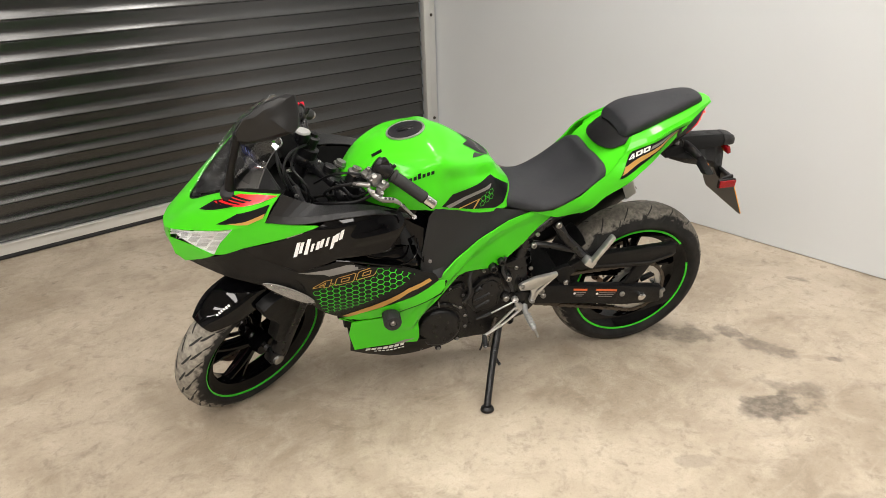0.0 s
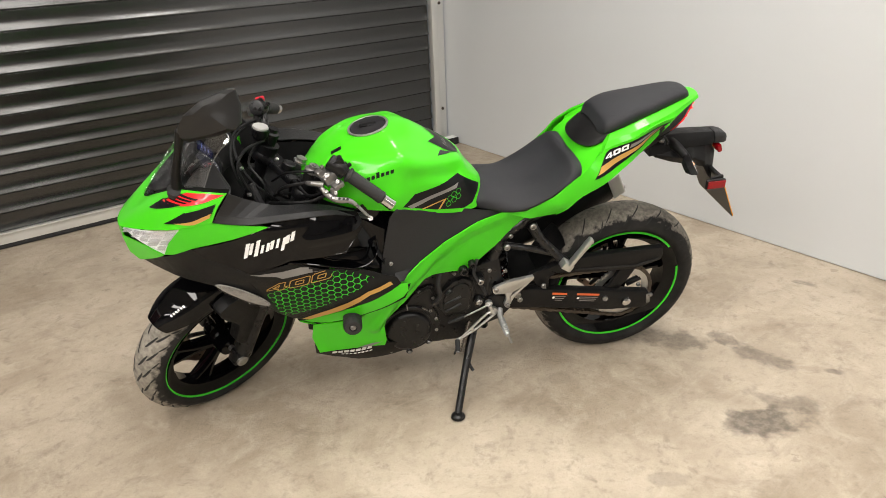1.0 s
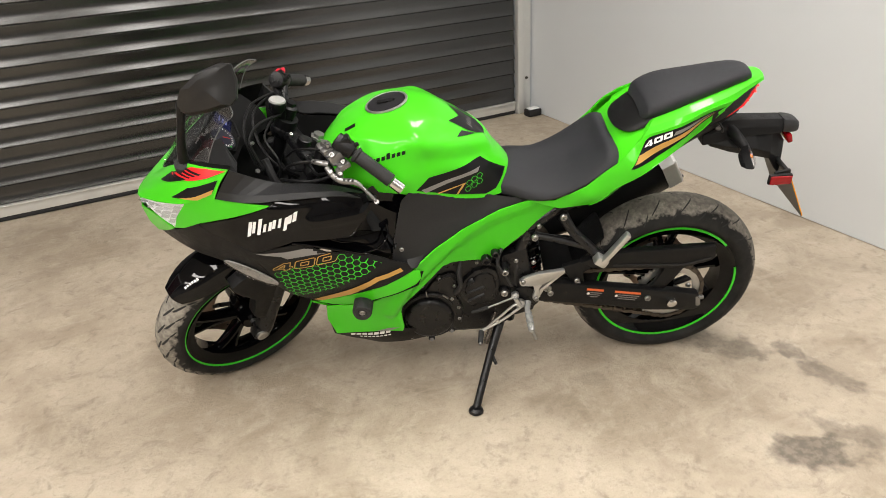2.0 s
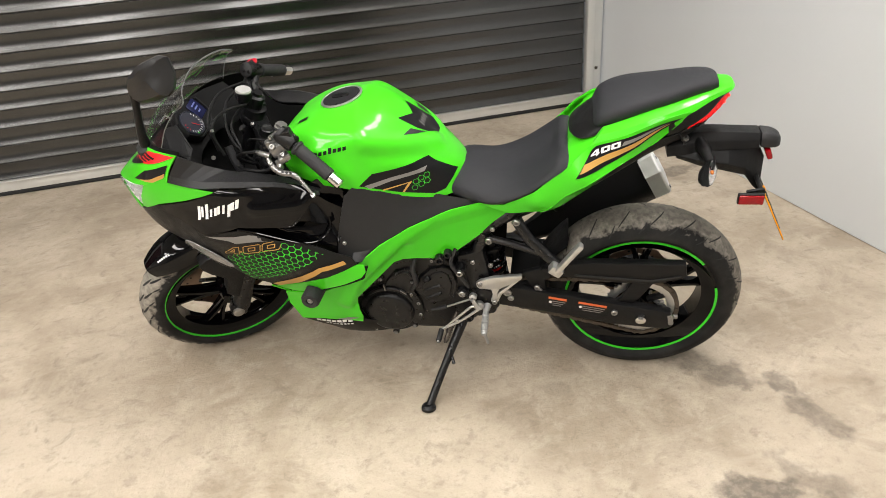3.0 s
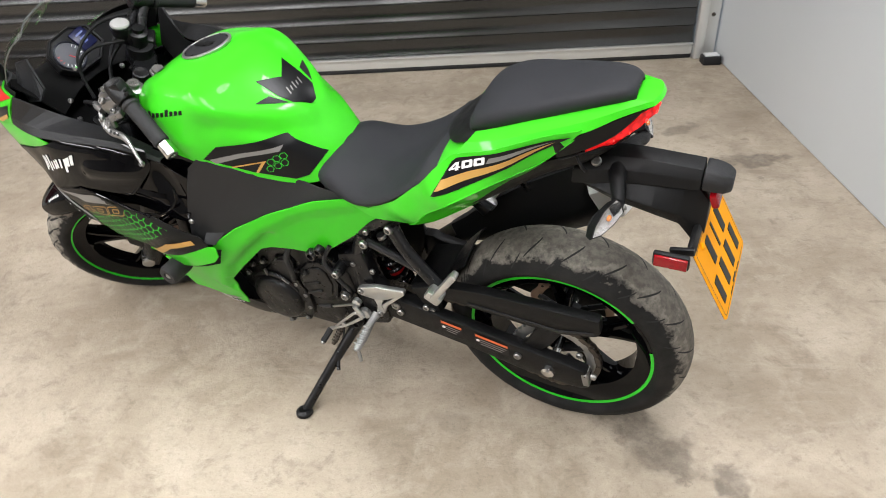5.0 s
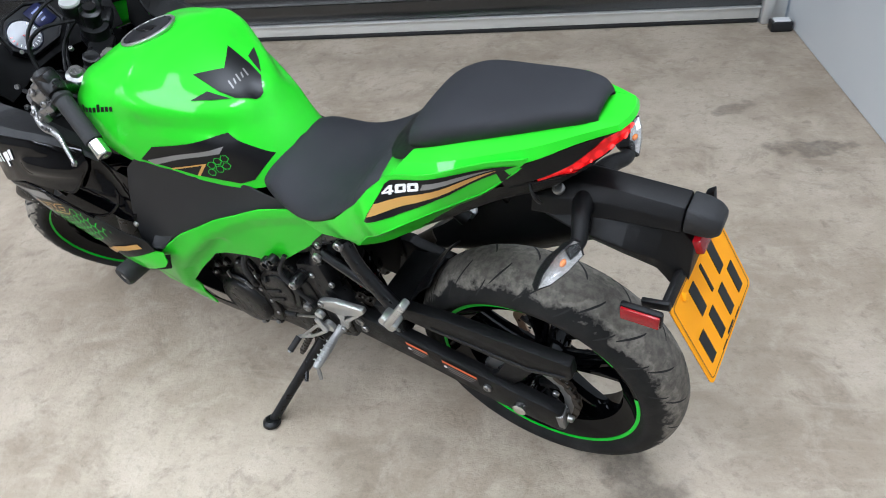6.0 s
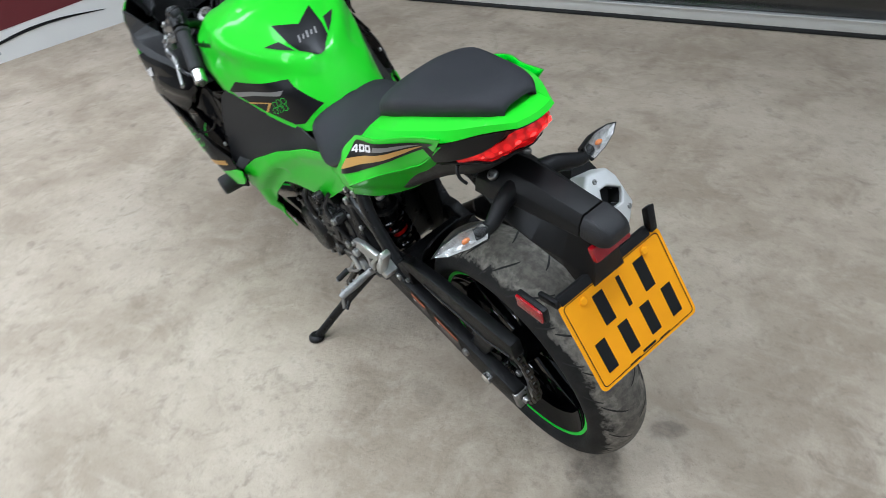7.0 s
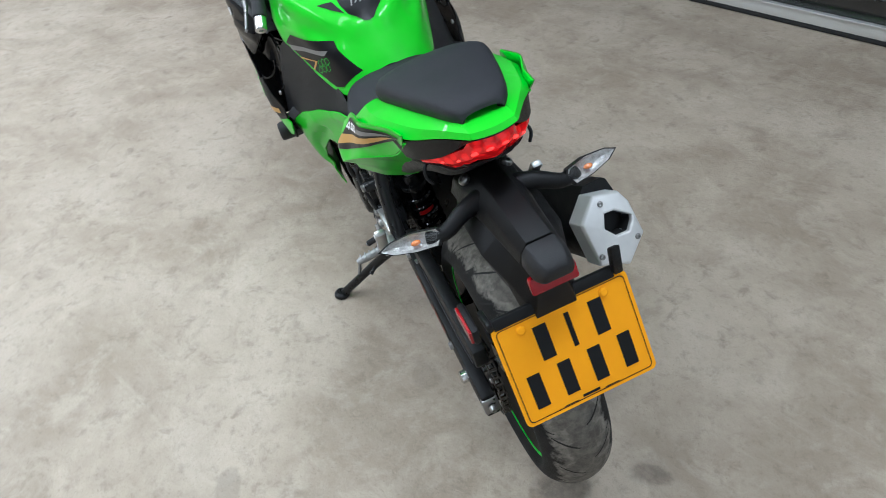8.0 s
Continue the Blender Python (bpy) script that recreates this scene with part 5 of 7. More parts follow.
    # inner deck between fairing and bars
    plates("inner_fairing", [[(1.288, .257 * s, .870), (1.20, .277 * s, .862), (1.09, .277 * s, .864), (.97, .248 * s, .846), (.885, .224 * s, .806)], [(1.276, .257 * s, .892), (1.19, .264 * s, .874), (1.08, .260 * s, .870), (.975, .237 * s, .852), (.888, .216 * s, .809)],
                             [(1.238, .250 * s, .947), (1.145, .205 * s, .872), (1.06, .202 * s, .860), (.99, .200 * s, .847), (.892, .19 * s, .803)]], 5, 0.004, PLASTIC, bike, "grained black inner fairing panel")
    plates("knee_tab", [[(.822, .224 * s, .632), (.795, .226 * s, .631), (.766, .224 * s, .630)], [(.817, .264 * s, .607), (.806, .258 * s, .602), (.795, .252 * s, .597)]], 2, 0.004, PLASTIC, bike, "grained black tab at the foot of the side cover")
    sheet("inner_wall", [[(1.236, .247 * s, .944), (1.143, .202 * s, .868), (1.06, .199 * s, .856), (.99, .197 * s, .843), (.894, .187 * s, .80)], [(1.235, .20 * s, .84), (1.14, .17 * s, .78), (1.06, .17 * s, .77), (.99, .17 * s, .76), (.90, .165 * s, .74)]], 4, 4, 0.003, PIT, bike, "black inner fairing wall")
# belly floor and front closing pieces
sheet("belly_floor", [both([(1.075, .135, .25), (1.07, .08, .222), (1.07, 0, .215)]), both([(.95, .115, .198), (.95, .06, .185), (.95, 0, .18)]), both([(.72, .105, .205), (.72, .05, .195), (.72, 0, .19)])], 4, 4, 0.004, MATTE, bike, "matte black belly underside")
glint = random.Random(4)
# nose top: green cowl from the screen to the lamps
COWL_A = [(1.242, .250, .948), (1.31, .222, .945), (1.374, .172, .930), (1.44, .100, .885), (1.488, .040, .845), (1.503, 0, .833)]
COWL_M = [(1.270, .258, .912), (1.345, .238, .905), (1.425, .178, .880), (1.50, .100, .838), (1.538, .040, .812), (1.548, 0, .805)]
COWL_B = [(1.292, .260, .870), (1.383, .240, .849), (1.475, .170, .815), (1.567, .078, .779), (1.585, .035, .772), (1.59, 0, .770)]
sheet("nose_cowl", [both(COWL_A), both(COWL_M), both(COWL_B)], 5, 6, 0.004, GREEN, bike, "lime green nose cowl with red and black flashes", keep="cowl")
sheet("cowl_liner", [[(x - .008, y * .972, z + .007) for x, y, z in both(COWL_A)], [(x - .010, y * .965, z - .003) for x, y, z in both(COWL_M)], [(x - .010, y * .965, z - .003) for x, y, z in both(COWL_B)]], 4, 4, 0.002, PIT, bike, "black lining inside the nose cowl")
# sheet added to close the pit and keep it dark from above
sheet("inner_floor", [both([(1.44, .12, .868), (1.46, .06, .862), (1.47, 0, .858)]), both([(1.37, .17, .825), (1.38, .08, .81), (1.38, 0, .81)]), both([(1.25, .205, .80), (1.25, .1, .75), (1.25, 0, .75)]), both([(1.05, .18, .765), (1.05, .1, .73), (1.05, 0, .73)]), both([(.88, .17, .735), (.88, .1, .72), (.88, 0, .72)])], 3, 3, 0.003, PIT, bike, "added black sheet closing the pit inside the fairing")
sheet("nose_centre", [both([(1.567, .076, .778), (1.585, .035, .771), (1.59, 0, .769)]), both([(1.572, .070, .73), (1.588, .03, .728), (1.592, 0, .727)]), both([(1.566, .062, .680), (1.575, .03, .676), (1.578, 0, .675)])], 4, 4, 0.004, GREEN, bike, "lime green nose centre")
sheet("nose_floor", [both([(1.566, .062, .68), (1.57, .03, .676), (1.575, 0, .675)]), both([(1.40, .185, .650), (1.42, .09, .65), (1.42, 0, .65)]), both([(1.22, .21, .585), (1.24, .1, .60), (1.24, 0, .61)])], 4, 4, 0.004, MATTE, bike, "black underside of the nose")
for s in (1, -1):
    top = [(1.567, .078 * s, .775), (1.51, .140 * s, .797), (1.45, .193 * s, .821), (1.383, .239 * s, .846)]
    low = [(1.565, .080 * s, .768), (1.53, .118 * s, .758), (1.49, .156 * s, .749), (1.448, .191 * s, .742)]
    lamp = new("headlight")
    lamp.parent = bike
    lamp["label"] = "clear angular headlamp"
    sheet("lens", [top, [tuple((np.array(a) + np.array(b)) / 2 + np.array((.005, .005 * s, 0))) for a, b in zip(top, low)], low], 4, 6, 0.002, CLEAR, lamp, "clear lamp lens")
    inn = lambda q, d: (q[0] - d, q[1] - d * s, q[2])
    sheet("reflector", [[inn(q, .004) for q in top], [inn(tuple((np.array(a) + np.array(b)) / 2), .010) for a, b in zip(top, low)], [inn(q, .004) for q in low]], 4, 6, 0.003, REFLECTOR, lamp, "bright lamp reflector")
    # stepped facets of the lamp bowl
    for k in range(5):
        bm = bmesh.new()
        u = (k + .5) / 5
        a, b = np.array(top[0]) + (np.array(top[3]) - np.array(top[0])) * u, np.array(low[0]) + (np.array(low[3]) - np.array(low[0])) * u
        w = (np.array(top[3]) - np.array(top[0])) * glint.uniform(.05, .09)
        for e in (.14, .36, .60, .82):
            c = a + (b - a) * (e + glint.uniform(-.03, .03))
            h = (b - a) * glint.uniform(.07, .11)
            o = np.array((-.003, -.003 * s, 0)) + np.array((.003, .001 * s, 0)) * glint.uniform(-1.4, 1.6)
            vs = [bm.verts.new(c + o * m + p) for p, m in ((-w - h, 0.2), (w - h, 1.2), (w + h, 0.2), (-w + h, -0.6))]
            bm.faces.new(vs)
        bmesh.ops.solidify(bm, geom=bm.faces[:], thickness=.0015)
        part("facet", bm, FACET, lamp)
# windscreen
SC = [[(1.300, .215, .948), (1.374, .172, .936), (1.445, .095, .888), (1.492, .035, .848), (1.503, 0, .838)],
      [(1.275, .205, 1.000), (1.325, .160, 1.005), (1.372, .090, .985), (1.396, .035, .970), (1.403, 0, .966)],
      [(1.248, .186, 1.036), (1.275, .142, 1.051), (1.298, .080, 1.053), (1.309, .030, 1.051), (1.313, 0, 1.050)],
      [(1.220, .170, 1.056), (1.236, .130, 1.074), (1.249, .072, 1.083), (1.256, .028, 1.085), (1.259, 0, 1.085)]]
wind = sheet("windscreen", [both(r) for r in SC], 4, 5, 0.003, SCREEN, bike, "clear smoked plastic windscreen")
wind.visible_shadow = False
rim = [SC[k][0] for k in range(4)]
edge = rim + list(SC[3][1:]) + [(x, -y, z) for x, y, z in reversed(SC[3][:-1])] + [(x, -y, z) for x, y, z in reversed(rim[:-1])]
bm = bmesh.new()
tube(bm, edge, .0014, 8, 5)
part("screen_edge", bm, EDGEGLASS, wind, "polished windscreen edge, paled for the light it catches")
# inner dash panel and instruments
# the surround has the shade behind the cluster in its colour
for s in (1, -1):
    sheet("dash_panel", [[(1.30, .205 * s, .940), (1.25, .19 * s, .90), (1.22, .17 * s, .85)], [(1.38, .15 * s, .925), (1.31, .13 * s, .90), (1.26, .12 * s, .84)], [(1.46, .06 * s, .875), (1.36, .06 * s, .90), (1.28, .06 * s, .85)], [(1.49, 0, .845), (1.37, 0, .91), (1.28, 0, .855)]], 4, 3, 0.004, PIT, bike, "matte black dash surround")
for s in (1,):
    bm = bmesh.new()
    skin(bm, [[(x, (y + e) * s, z) for x, y, z in ((1.330, .172, .920), (1.306, .160, .978), (1.272, .152, .986), (1.240, .168, .92), (1.242, .19, .90), (1.29, .19, .89))] for e in (0, .005)], True, True)
    part("dash_gusset", bm, PLASTIC, bike, "grained black panel beside the dash")
dash = new("instrument_panel")
dash.parent = bike
dash["label"] = "black instrument cluster with round tachometer and display"
DM = pose(1.310, -0.002, 0.925, 0, -52, 0)


def dashed(name, bm, material, parent, label=""):
    bmesh.ops.transform(bm, matrix=DM, verts=bm.verts[:])
    return part(name, bm, material, parent, label)


HEXD = [(.050, .040), (.056, -.030), (.036, -.078), (-.020, -.080), (-.052, -.036), (-.056, .046), (-.022, .078), (.022, .074)]
bm = bmesh.new()
skin(bm, [[(x * k, y * k, z) for x, y in HEXD] for k, z in ((.8, -.045), (.98, -.022), (1.0, -.004), (.96, .002), (.90, .001), (.88, -.004))], True, True)
dashed("housing", bm, MATTE, dash, "black six-sided instrument housing")
bm = bmesh.new()
lathe(bm, [(.040, -.003), (.040, .001), (.038, .003), (.036, .000), (.0005, .000)], (-.006, .026, .0), (0, 0, 1), 40)
dial = dashed("tachometer", bm, DIAL, dash, "round analogue rev counter")
bm = bmesh.new()
block(bm, (.012, -.038, -.001), (.056, .050, .004), (0, 0, 8), .003)
lcd = dashed("display", bm, LCD, dash, "dark blue digital display")
for k in range(15):
    a = radians(70 + 17 * k)
    bm = bmesh.new()
    block(bm, (-.006 + .030 * math.cos(a), .026 + .030 * math.sin(a), .0012), (.006, .0013 + .0005 * (k % 2), .0008), (0, 0, math.degrees(a)), 0)
    dashed("tick", bm, RED if k < 3 else WHITE, dial)
bm = bmesh.new()
block(bm, (-.014, .022, .0022), (.026, .0014, .0010), (0, 0, 40), 0)
dashed("needle", bm, RED, dial)
for k in range(3):
    bm = bmesh.new()
    block(bm, (.026 - .012 * k, -.038, .0015), (.004, .026 - .006 * k, .0008), (0, 0, 8), 0)
    dashed("readout_bar", bm, LCDINK, lcd)
bm = bmesh.new()
block(bm, (-.036, .040, .0006), (.005, .005, .001), (0, 0, 0), 0)
dashed("neutral_lamp", bm, LIME, dash, "small green indicator lamp")

# mirrors
def mirror(s):
    m = new("mirror")
    m.parent = bike
    m["label"] = "black wing mirror on a long stem"
    bm = bmesh.new()
    tube(bm, [(1.374, .172 * s, .926), (1.366, .178 * s, .98), (1.345, .188 * s, 1.05), (1.328, .196 * s, 1.105)], [.017, .012, .010, .013], 12, 4)
    part("stem", bm, MATTE, m, "black mirror stem")
    bm = bmesh.new()
    lathe(bm, [(.026, 0), (.024, .012), (.012, .02), (.0005, .02)], (1.376, .170 * s, .922), (-.1, .4 * s, 1), 16)
    part("base", bm, RUBBER, m)
    rim = np.array([(1.342, .186, 1.078), (1.334, .200, 1.112), (1.309, .216, 1.153), (1.255, .226, 1.196), (1.200, .234, 1.218), (1.178, .238, 1.216), (1.172, .242, 1.180), (1.176, .262, 1.142), (1.190, .268, 1.128), (1.25, .238, 1.100), (1.31, .206, 1.078)])
    rim[:, 1] *= s
    mid = rim.mean(axis=0)
    nn = np.array((.53, .78 * s, .34))
    nn /= np.linalg.norm(nn)
    rows = [rim - nn * .014 + (mid - rim) * .06, rim - nn * .006, rim, mid + (rim - mid) * .86 + nn * .014, mid + (rim - mid) * .5 + nn * .027 + np.array((-.01, 0, .006)), mid + (rim - mid) * .12 + nn * .031 + np.array((-.016, 0, .010))]
    bm = bmesh.new()
    skin(bm, rows, True, True)
    part("housing", bm, PLASTIC2, m, "black angular mirror shell", sharp=.5)
    bm = bmesh.new()
    skin(bm, [mid + (rim - mid) * .9 - nn * .0142, mid + (rim - mid) * .9 - nn * .0160], True, True)
    part("glass", bm, mirror_glass, m, "mirror glass")


mirror_glass = mat("mirror_glass", (0.75, 0.76, 0.77), 0.04, metal=1.0)
mirror(1)

# --- engine and frame ---
engine = new("engine")
engine.parent = bike
engine["label"] = "black twin-cylinder engine with bolted covers"
bm = bmesh.new()
slab(bm, [(.50, .30), (.52, .46), (.60, .53), (.74, .545), (.86, .60), (.98, .57), (.96, .44), (.90, .30), (.82, .23), (.58, .22)], -.145, .135, .012)
part("crankcase", bm, ENGINE, engine)
bm = bmesh.new()
slab(bm, [(.70, .52), (.74, .70), (.92, .72), (1.00, .58), (.94, .50)], -.12, .12, .01)
part("cylinder_head", bm, ENGINE, engine)
# generator cover: low domed disc, raised casting round it
bm = bmesh.new()
lathe(bm, [(.100, 0), (.100, .010), (.094, .016), (.079, .018), (.077, .030), (.071, .037), (.062, .040), (.030, .043), (.022, .0415), (.0005, .0425)], (.775, .126, .308), (0.02, 1, 0), 64)
cover = part("generator_cover", bm, ENGINE, engine, "round black generator cover")
bm = bmesh.new()
slab(bm, [tuple(q) for q in spline([(.858, .345), (.830, .385), (.786, .408), (.757, .448), (.726, .474), (.694, .482), (.681, .455), (.690, .400), (.670, .345), (.668, .290), (.694, .245), (.76, .300), (.80, .330)], 3, True)], .10, .147, .008)
part("cover_casting", bm, ENGINE, engine, "black casting above the generator cover")
bm = bmesh.new()
tube(bm, [(.742, .146, .452), (.722, .148, .466), (.700, .148, .470), (.690, .147, .452)], .0045, 8, 3)
part("casting_lip", bm, ENGINE, engine)
# crescent shoulder and its two short webs
bm = bmesh.new()
tube(bm, [(.838, .146, .372), (.800, .150, .398), (.757, .152, .404), (.722, .150, .388), (.700, .147, .352)], [.004, .0065, .0075, .0065, .004], 8, 4)
part("cover_shoulder", bm, ENGINE, cover)
for x, z, a in ((.777, .414, 84), (.719, .398, 40)):
    bm = bmesh.new()
    block(bm, (x, .158, z), (.024, .008, .0035), (0, -a, 0), .0012)
    part("cover_web", bm, BOLT, cover, "pale metallic edge of a casting web")
for x, z in ((.734, .461), (.690, .430), (.699, .378), (.680, .340), (.679, .292), (.790, .437), (.834, .412), (.862, .372), (.705, .238), (.772, .205), (.835, .222)):
    bm = bmesh.new()
    lathe(bm, [(.011, -.03), (.011, .014), (.008, .017)], (x, .128, z), (0, 1, 0), 14)
    part("bolt_boss", bm, ENGINE, engine)
    bolt(engine, (x, .144, z), .0062, .006)
for pts, rad in (([(.668, .150, .53), (.676, .166, .50), (.672, .168, .45), (.690, .155, .41)], .0075), ([(.545, .140, .56), (.560, .160, .52), (.535, .160, .47), (.515, .150, .42)], .0055)):
    bm = bmesh.new()
    tube(bm, pts, rad, 10, 5)
    part("hose", bm, RUBBER, engine, "black rubber hose")
for x, y, z, r in ((.537, .158, .483, .0105), (.537, .150, .393, .0115), (.620, .140, .517, .006), (.598, .140, .527, .009)):
    bm = bmesh.new()
    lathe(bm, [(r * 1.5, -.04), (r * 1.5, 0), (r * 1.35, .003), (.0005, .003)], (x, y - .003, z), (0, 1, 0), 18)
    part("washer", bm, FRAME, engine)
    bolt(engine, (x, y, z), r, .009)
for x, z, r in ((.593, .534, .016), (.566, .556, .013), (.520, .300, .015)):
    bm = bmesh.new()
    lathe(bm, [(r, 0), (r, .012), (r * .8, .018), (r * .55, .018), (r * .5, .010), (.0005, .010)], (x, .150, z), (0, 1, 0), 20)
    part("mount_bolt", bm, FRAME, engine, "black engine mounting bolt")
# oil pan rail and exhaust shield under the crankcase
bm = bmesh.new()
slab(bm, [(.52, .255), (.60, .275), (.70, .262), (.78, .250), (.78, .225), (.66, .222), (.56, .232)], .085, .132, .006)
part("sump", bm, ENGINE, engine, "black sump casting")
# sprocket cover with two ribs
bm = bmesh.new()
o = [tuple(q) for q in spline([(.676, .424), (.662, .452), (.626, .488), (.590, .498), (.562, .484), (.549, .430), (.564, .372), (.592, .350), (.645, .348), (.672, .386)], 1, True)]
slab(bm, o, .09, .152, .007)
spc = part("sprocket_cover", bm, ENGINE, engine, "black six-sided sprocket cover with two ribs")
bm = bmesh.new()
slab(bm, [(.658, .424), (.648, .446), (.618, .476), (.592, .484), (.574, .472), (.563, .430), (.576, .382), (.598, .364), (.640, .362), (.658, .390)], .148, .158, .006)
face = part("cover_face", bm, ENGINE, spc)
for x, z, a in ((.625, .418, 24), (.624, .387, 26), (.640, .452, 40)):
    bm = bmesh.new()
    block(bm, (x, .157, z), (.056 if a < 30 else .026, .012, .009 if a < 30 else .016), (38, a, 0), .002)
    part("cover_rib", bm, ENGINE, face)
# radiator behind the fairing, airbox and battery as the dark mass above
bm = bmesh.new()
block(bm, (1.045, 0, .50), (.04, .28, .30), (0, -12, 0), .006)
part("radiator", bm, MATTE, bike, "black radiator core")
bm = bmesh.new()
slab(bm, [(.58, .64), (.62, .76), (.82, .80), (1.00, .86), (1.02, .78), (.90, .68), (.72, .60)], -.10, .10, .01)
part("airbox", bm, PLASTIC, bike, "black plastic airbox")
bm = bmesh.new()
slab(bm, [(.30, .66), (.33, .76), (.55, .73), (.58, .62), (.45, .58), (.38, .62)], -.085, .085, .01)
part("battery_box", bm, PLASTIC, bike, "black battery box")
for s in (1, -1):
    bm = bmesh.new()
    tube(bm, [(.31, .098 * s, .715), (.42, .103 * s, .636), (.54, .100 * s, .555), (.64, .096 * s, .556), (.80, .105 * s, .63), (1.0, .08 * s, .80)], .017, 12, 4)
    part("frame_rail", bm, FRAME, bike, "black tubular frame rail")
    bm = bmesh.new()
    tube(bm, [(.46, .105 * s, .60), (.50, .11 * s, .48), (.50, .11 * s, .36), (.52, .10 * s, .26)], .019, 12, 4)
    part("frame_post", bm, FRAME, bike)
    bm = bmesh.new()
    tube(bm, [(.44, .09 * s, .62), (.28, .085 * s, .73), (.10, .075 * s, .85), (-.05, .05 * s, .90)], .013, 10, 3)
    part("subframe_rail", bm, FRAME, bike)
    bm = bmesh.new()
    slab(bm, [(.452, .45), (.468, .545), (.545, .52), (.545, .36), (.50, .27), (.44, .29), (.425, .36), (.43, .42)], s * .088, s * .128, .008)
    part("pivot_plate", bm, ENGINE, bike, "black swingarm pivot plate")
for p in ((.545, .567), (.435, .625), (.50, .50), (.447, .49)):
    bolt(bike, (p[0], .126, p[1]), .0075, .007)
# shock absorber
SH_T, SH_D = Vector((.452, .045, .500)), Vector((-.09, -.10, -1)).normalized()
bm = bmesh.new()
tube(bm, [tuple(SH_T - SH_D * .03), tuple(SH_T + SH_D * .21)], .019, 14)
shock = part("shock_absorber", bm, FRAME, bike, "rear shock absorber with black spring")
bm = bmesh.new()
sx = SH_D.cross(Vector((0, 1, 0))).normalized()
sy = SH_D.cross(sx)
tube(bm, [tuple(SH_T + SH_D * (.02 + .17 * q) + (sx * math.cos(q * 40) + sy * math.sin(q * 40)) * .032) for q in np.linspace(0, 1, 110)], .0062, 8)
part("spring", bm, GLOSS, shock, "gloss black coil spring")
for d, r, m, lab in ((.0, .034, FRAME, ""), (.20, .036, FRAME, ""), (-.012, .016, ALLOY, "bright top mount"), (-.034, .012, ALLOY, "bright adjuster nut")):
    bm = bmesh.new()
    lathe(bm, [(r * .9, -.007), (r, -.005), (r, .005), (r * .9, .007)], tuple(SH_T + SH_D * d), tuple(SH_D), 20)
    part("spring_seat", bm, m, shock, lab)
bm = bmesh.new()
lathe(bm, [(.0215, -.014), (.0215, .014)], tuple(SH_T + SH_D * .085), tuple(SH_D), 20)
part("label_band", bm, RED, shock, "red label band behind the coils")

# --- swingarm, chain, guards ---
for s in (1, -1):
    bm = bmesh.new()
    slab(bm, [(.49, .41), (.40, .415), (.386, .405), (.20, .372), (-.05, .326), (-.088, .318), (-.098, .262), (-.08, .250), (.07, .262), (.20, .292), (.42, .330), (.49, .34)], s * .100, s * .132, .006)
    part("swingarm", bm, MATTE, bike, "matte black box-section swingarm")
bm = bmesh.new()
block(bm, (.345, 0, .37), (.10, .21, .06), (0, 12, 0), .01)
part("swingarm_bridge", bm, MATTE, bike)
bm = bmesh.new()
lathe(bm, [(.012, -.14), (.012, .134), (.0155, .134), (.0155, .146), (.010, .150), (.0005, .150)], (0, 0, .298), (0, 1, 0), 16)
part("rear_axle", bm, CHROME, bike, "bright rear axle nut")
bolt(bike, (.078, .132, .318), .010, .008)
bolt(bike, (.40, .130, .385), .013, .008)
bolt(bike, (.31, .130, .41), .009, .008)
bm = bmesh.new()
block(bm, (-.088, .116, .290), (.016, .036, .042), (0, 10, 0), .004)
adj = part("chain_adjuster", bm, DULL, bike, "alloy chain adjuster")
bolt(adj, (-.098, .116, .292), .008, .012, (-1, 0, 0))
# warning labels: white and orange bars on black
for x0, w in ((.278, .058), (.188, .088)):
    k = -.042 / .24
    zc = lambda x: .352 + (x - .25) * .19
    bm = bmesh.new()
    rows = [[(x, .1335, zc(x) + h) for x in (x0, x0 - w)] for h in (-.024, .020)]
    skin(bm, rows)
    lab = part("warning_label", bm, BLACKF, bike, "black warning label with orange stripe and unreadable print")
    bm = bmesh.new()
    skin(bm, [[(x, .1342, zc(x) + h) for x in (x0 - .002, x0 - w + .002)] for h in (.010, .019)])
    part("stripe", bm, ORANGE, lab)
    for j in range(3):
        bm = bmesh.new()
        a0, a1 = x0 - .014, x0 - w + .006 + .006 * j
        skin(bm, [[(x, .1342, zc(x) + .003 - .008 * j + h) for x in (a0, a1)] for h in (-.0022, .0010)])
        part("print_bar", bm, GREY, lab)
    bm = bmesh.new()
    lathe(bm, [(.005, 0), (.0005, .0002)], (x0 - .008, .1342, zc(x0) - .004), (0, 1, 0), 12)
    part("sign", bm, WHITE, lab)
# chain guard with upper rail and two legs
bm = bmesh.new()
slab(bm, [(.30, .468), (.248, .490), (.15, .500), (-.112, .501), (-.116, .462), (-.108, .448), (-.02, .424), (.06, .426), (.205, .440), (.262, .446)], .094, .122, .004)
slab(bm, [(.30, .470), (.355, .452), (.322, .392), (.300, .372), (.282, .384), (.288, .425), (.262, .444)], .098, .118, .004)
slab(bm, [(.030, .428), (.060, .36), (.092, .332), (.078, .318), (.033, .325), (.000, .37), (-.030, .424)], .100, .116, .004)
guard = part("chain_guard", bm, MATTE, bike, "matte black plastic chain guard")
bolt(guard, (.303, .118, .386), .009, .007)
bolt(guard, (.055, .116, .334), .009, .007)
bm = bmesh.new()
slab(bm, [(.20, .450), (-.02, .434), (-.102, .456), (-.102, .462), (-.02, .442), (.20, .457)], .120, .125, .001)
part("guard_ridge", bm, PLASTIC, guard)
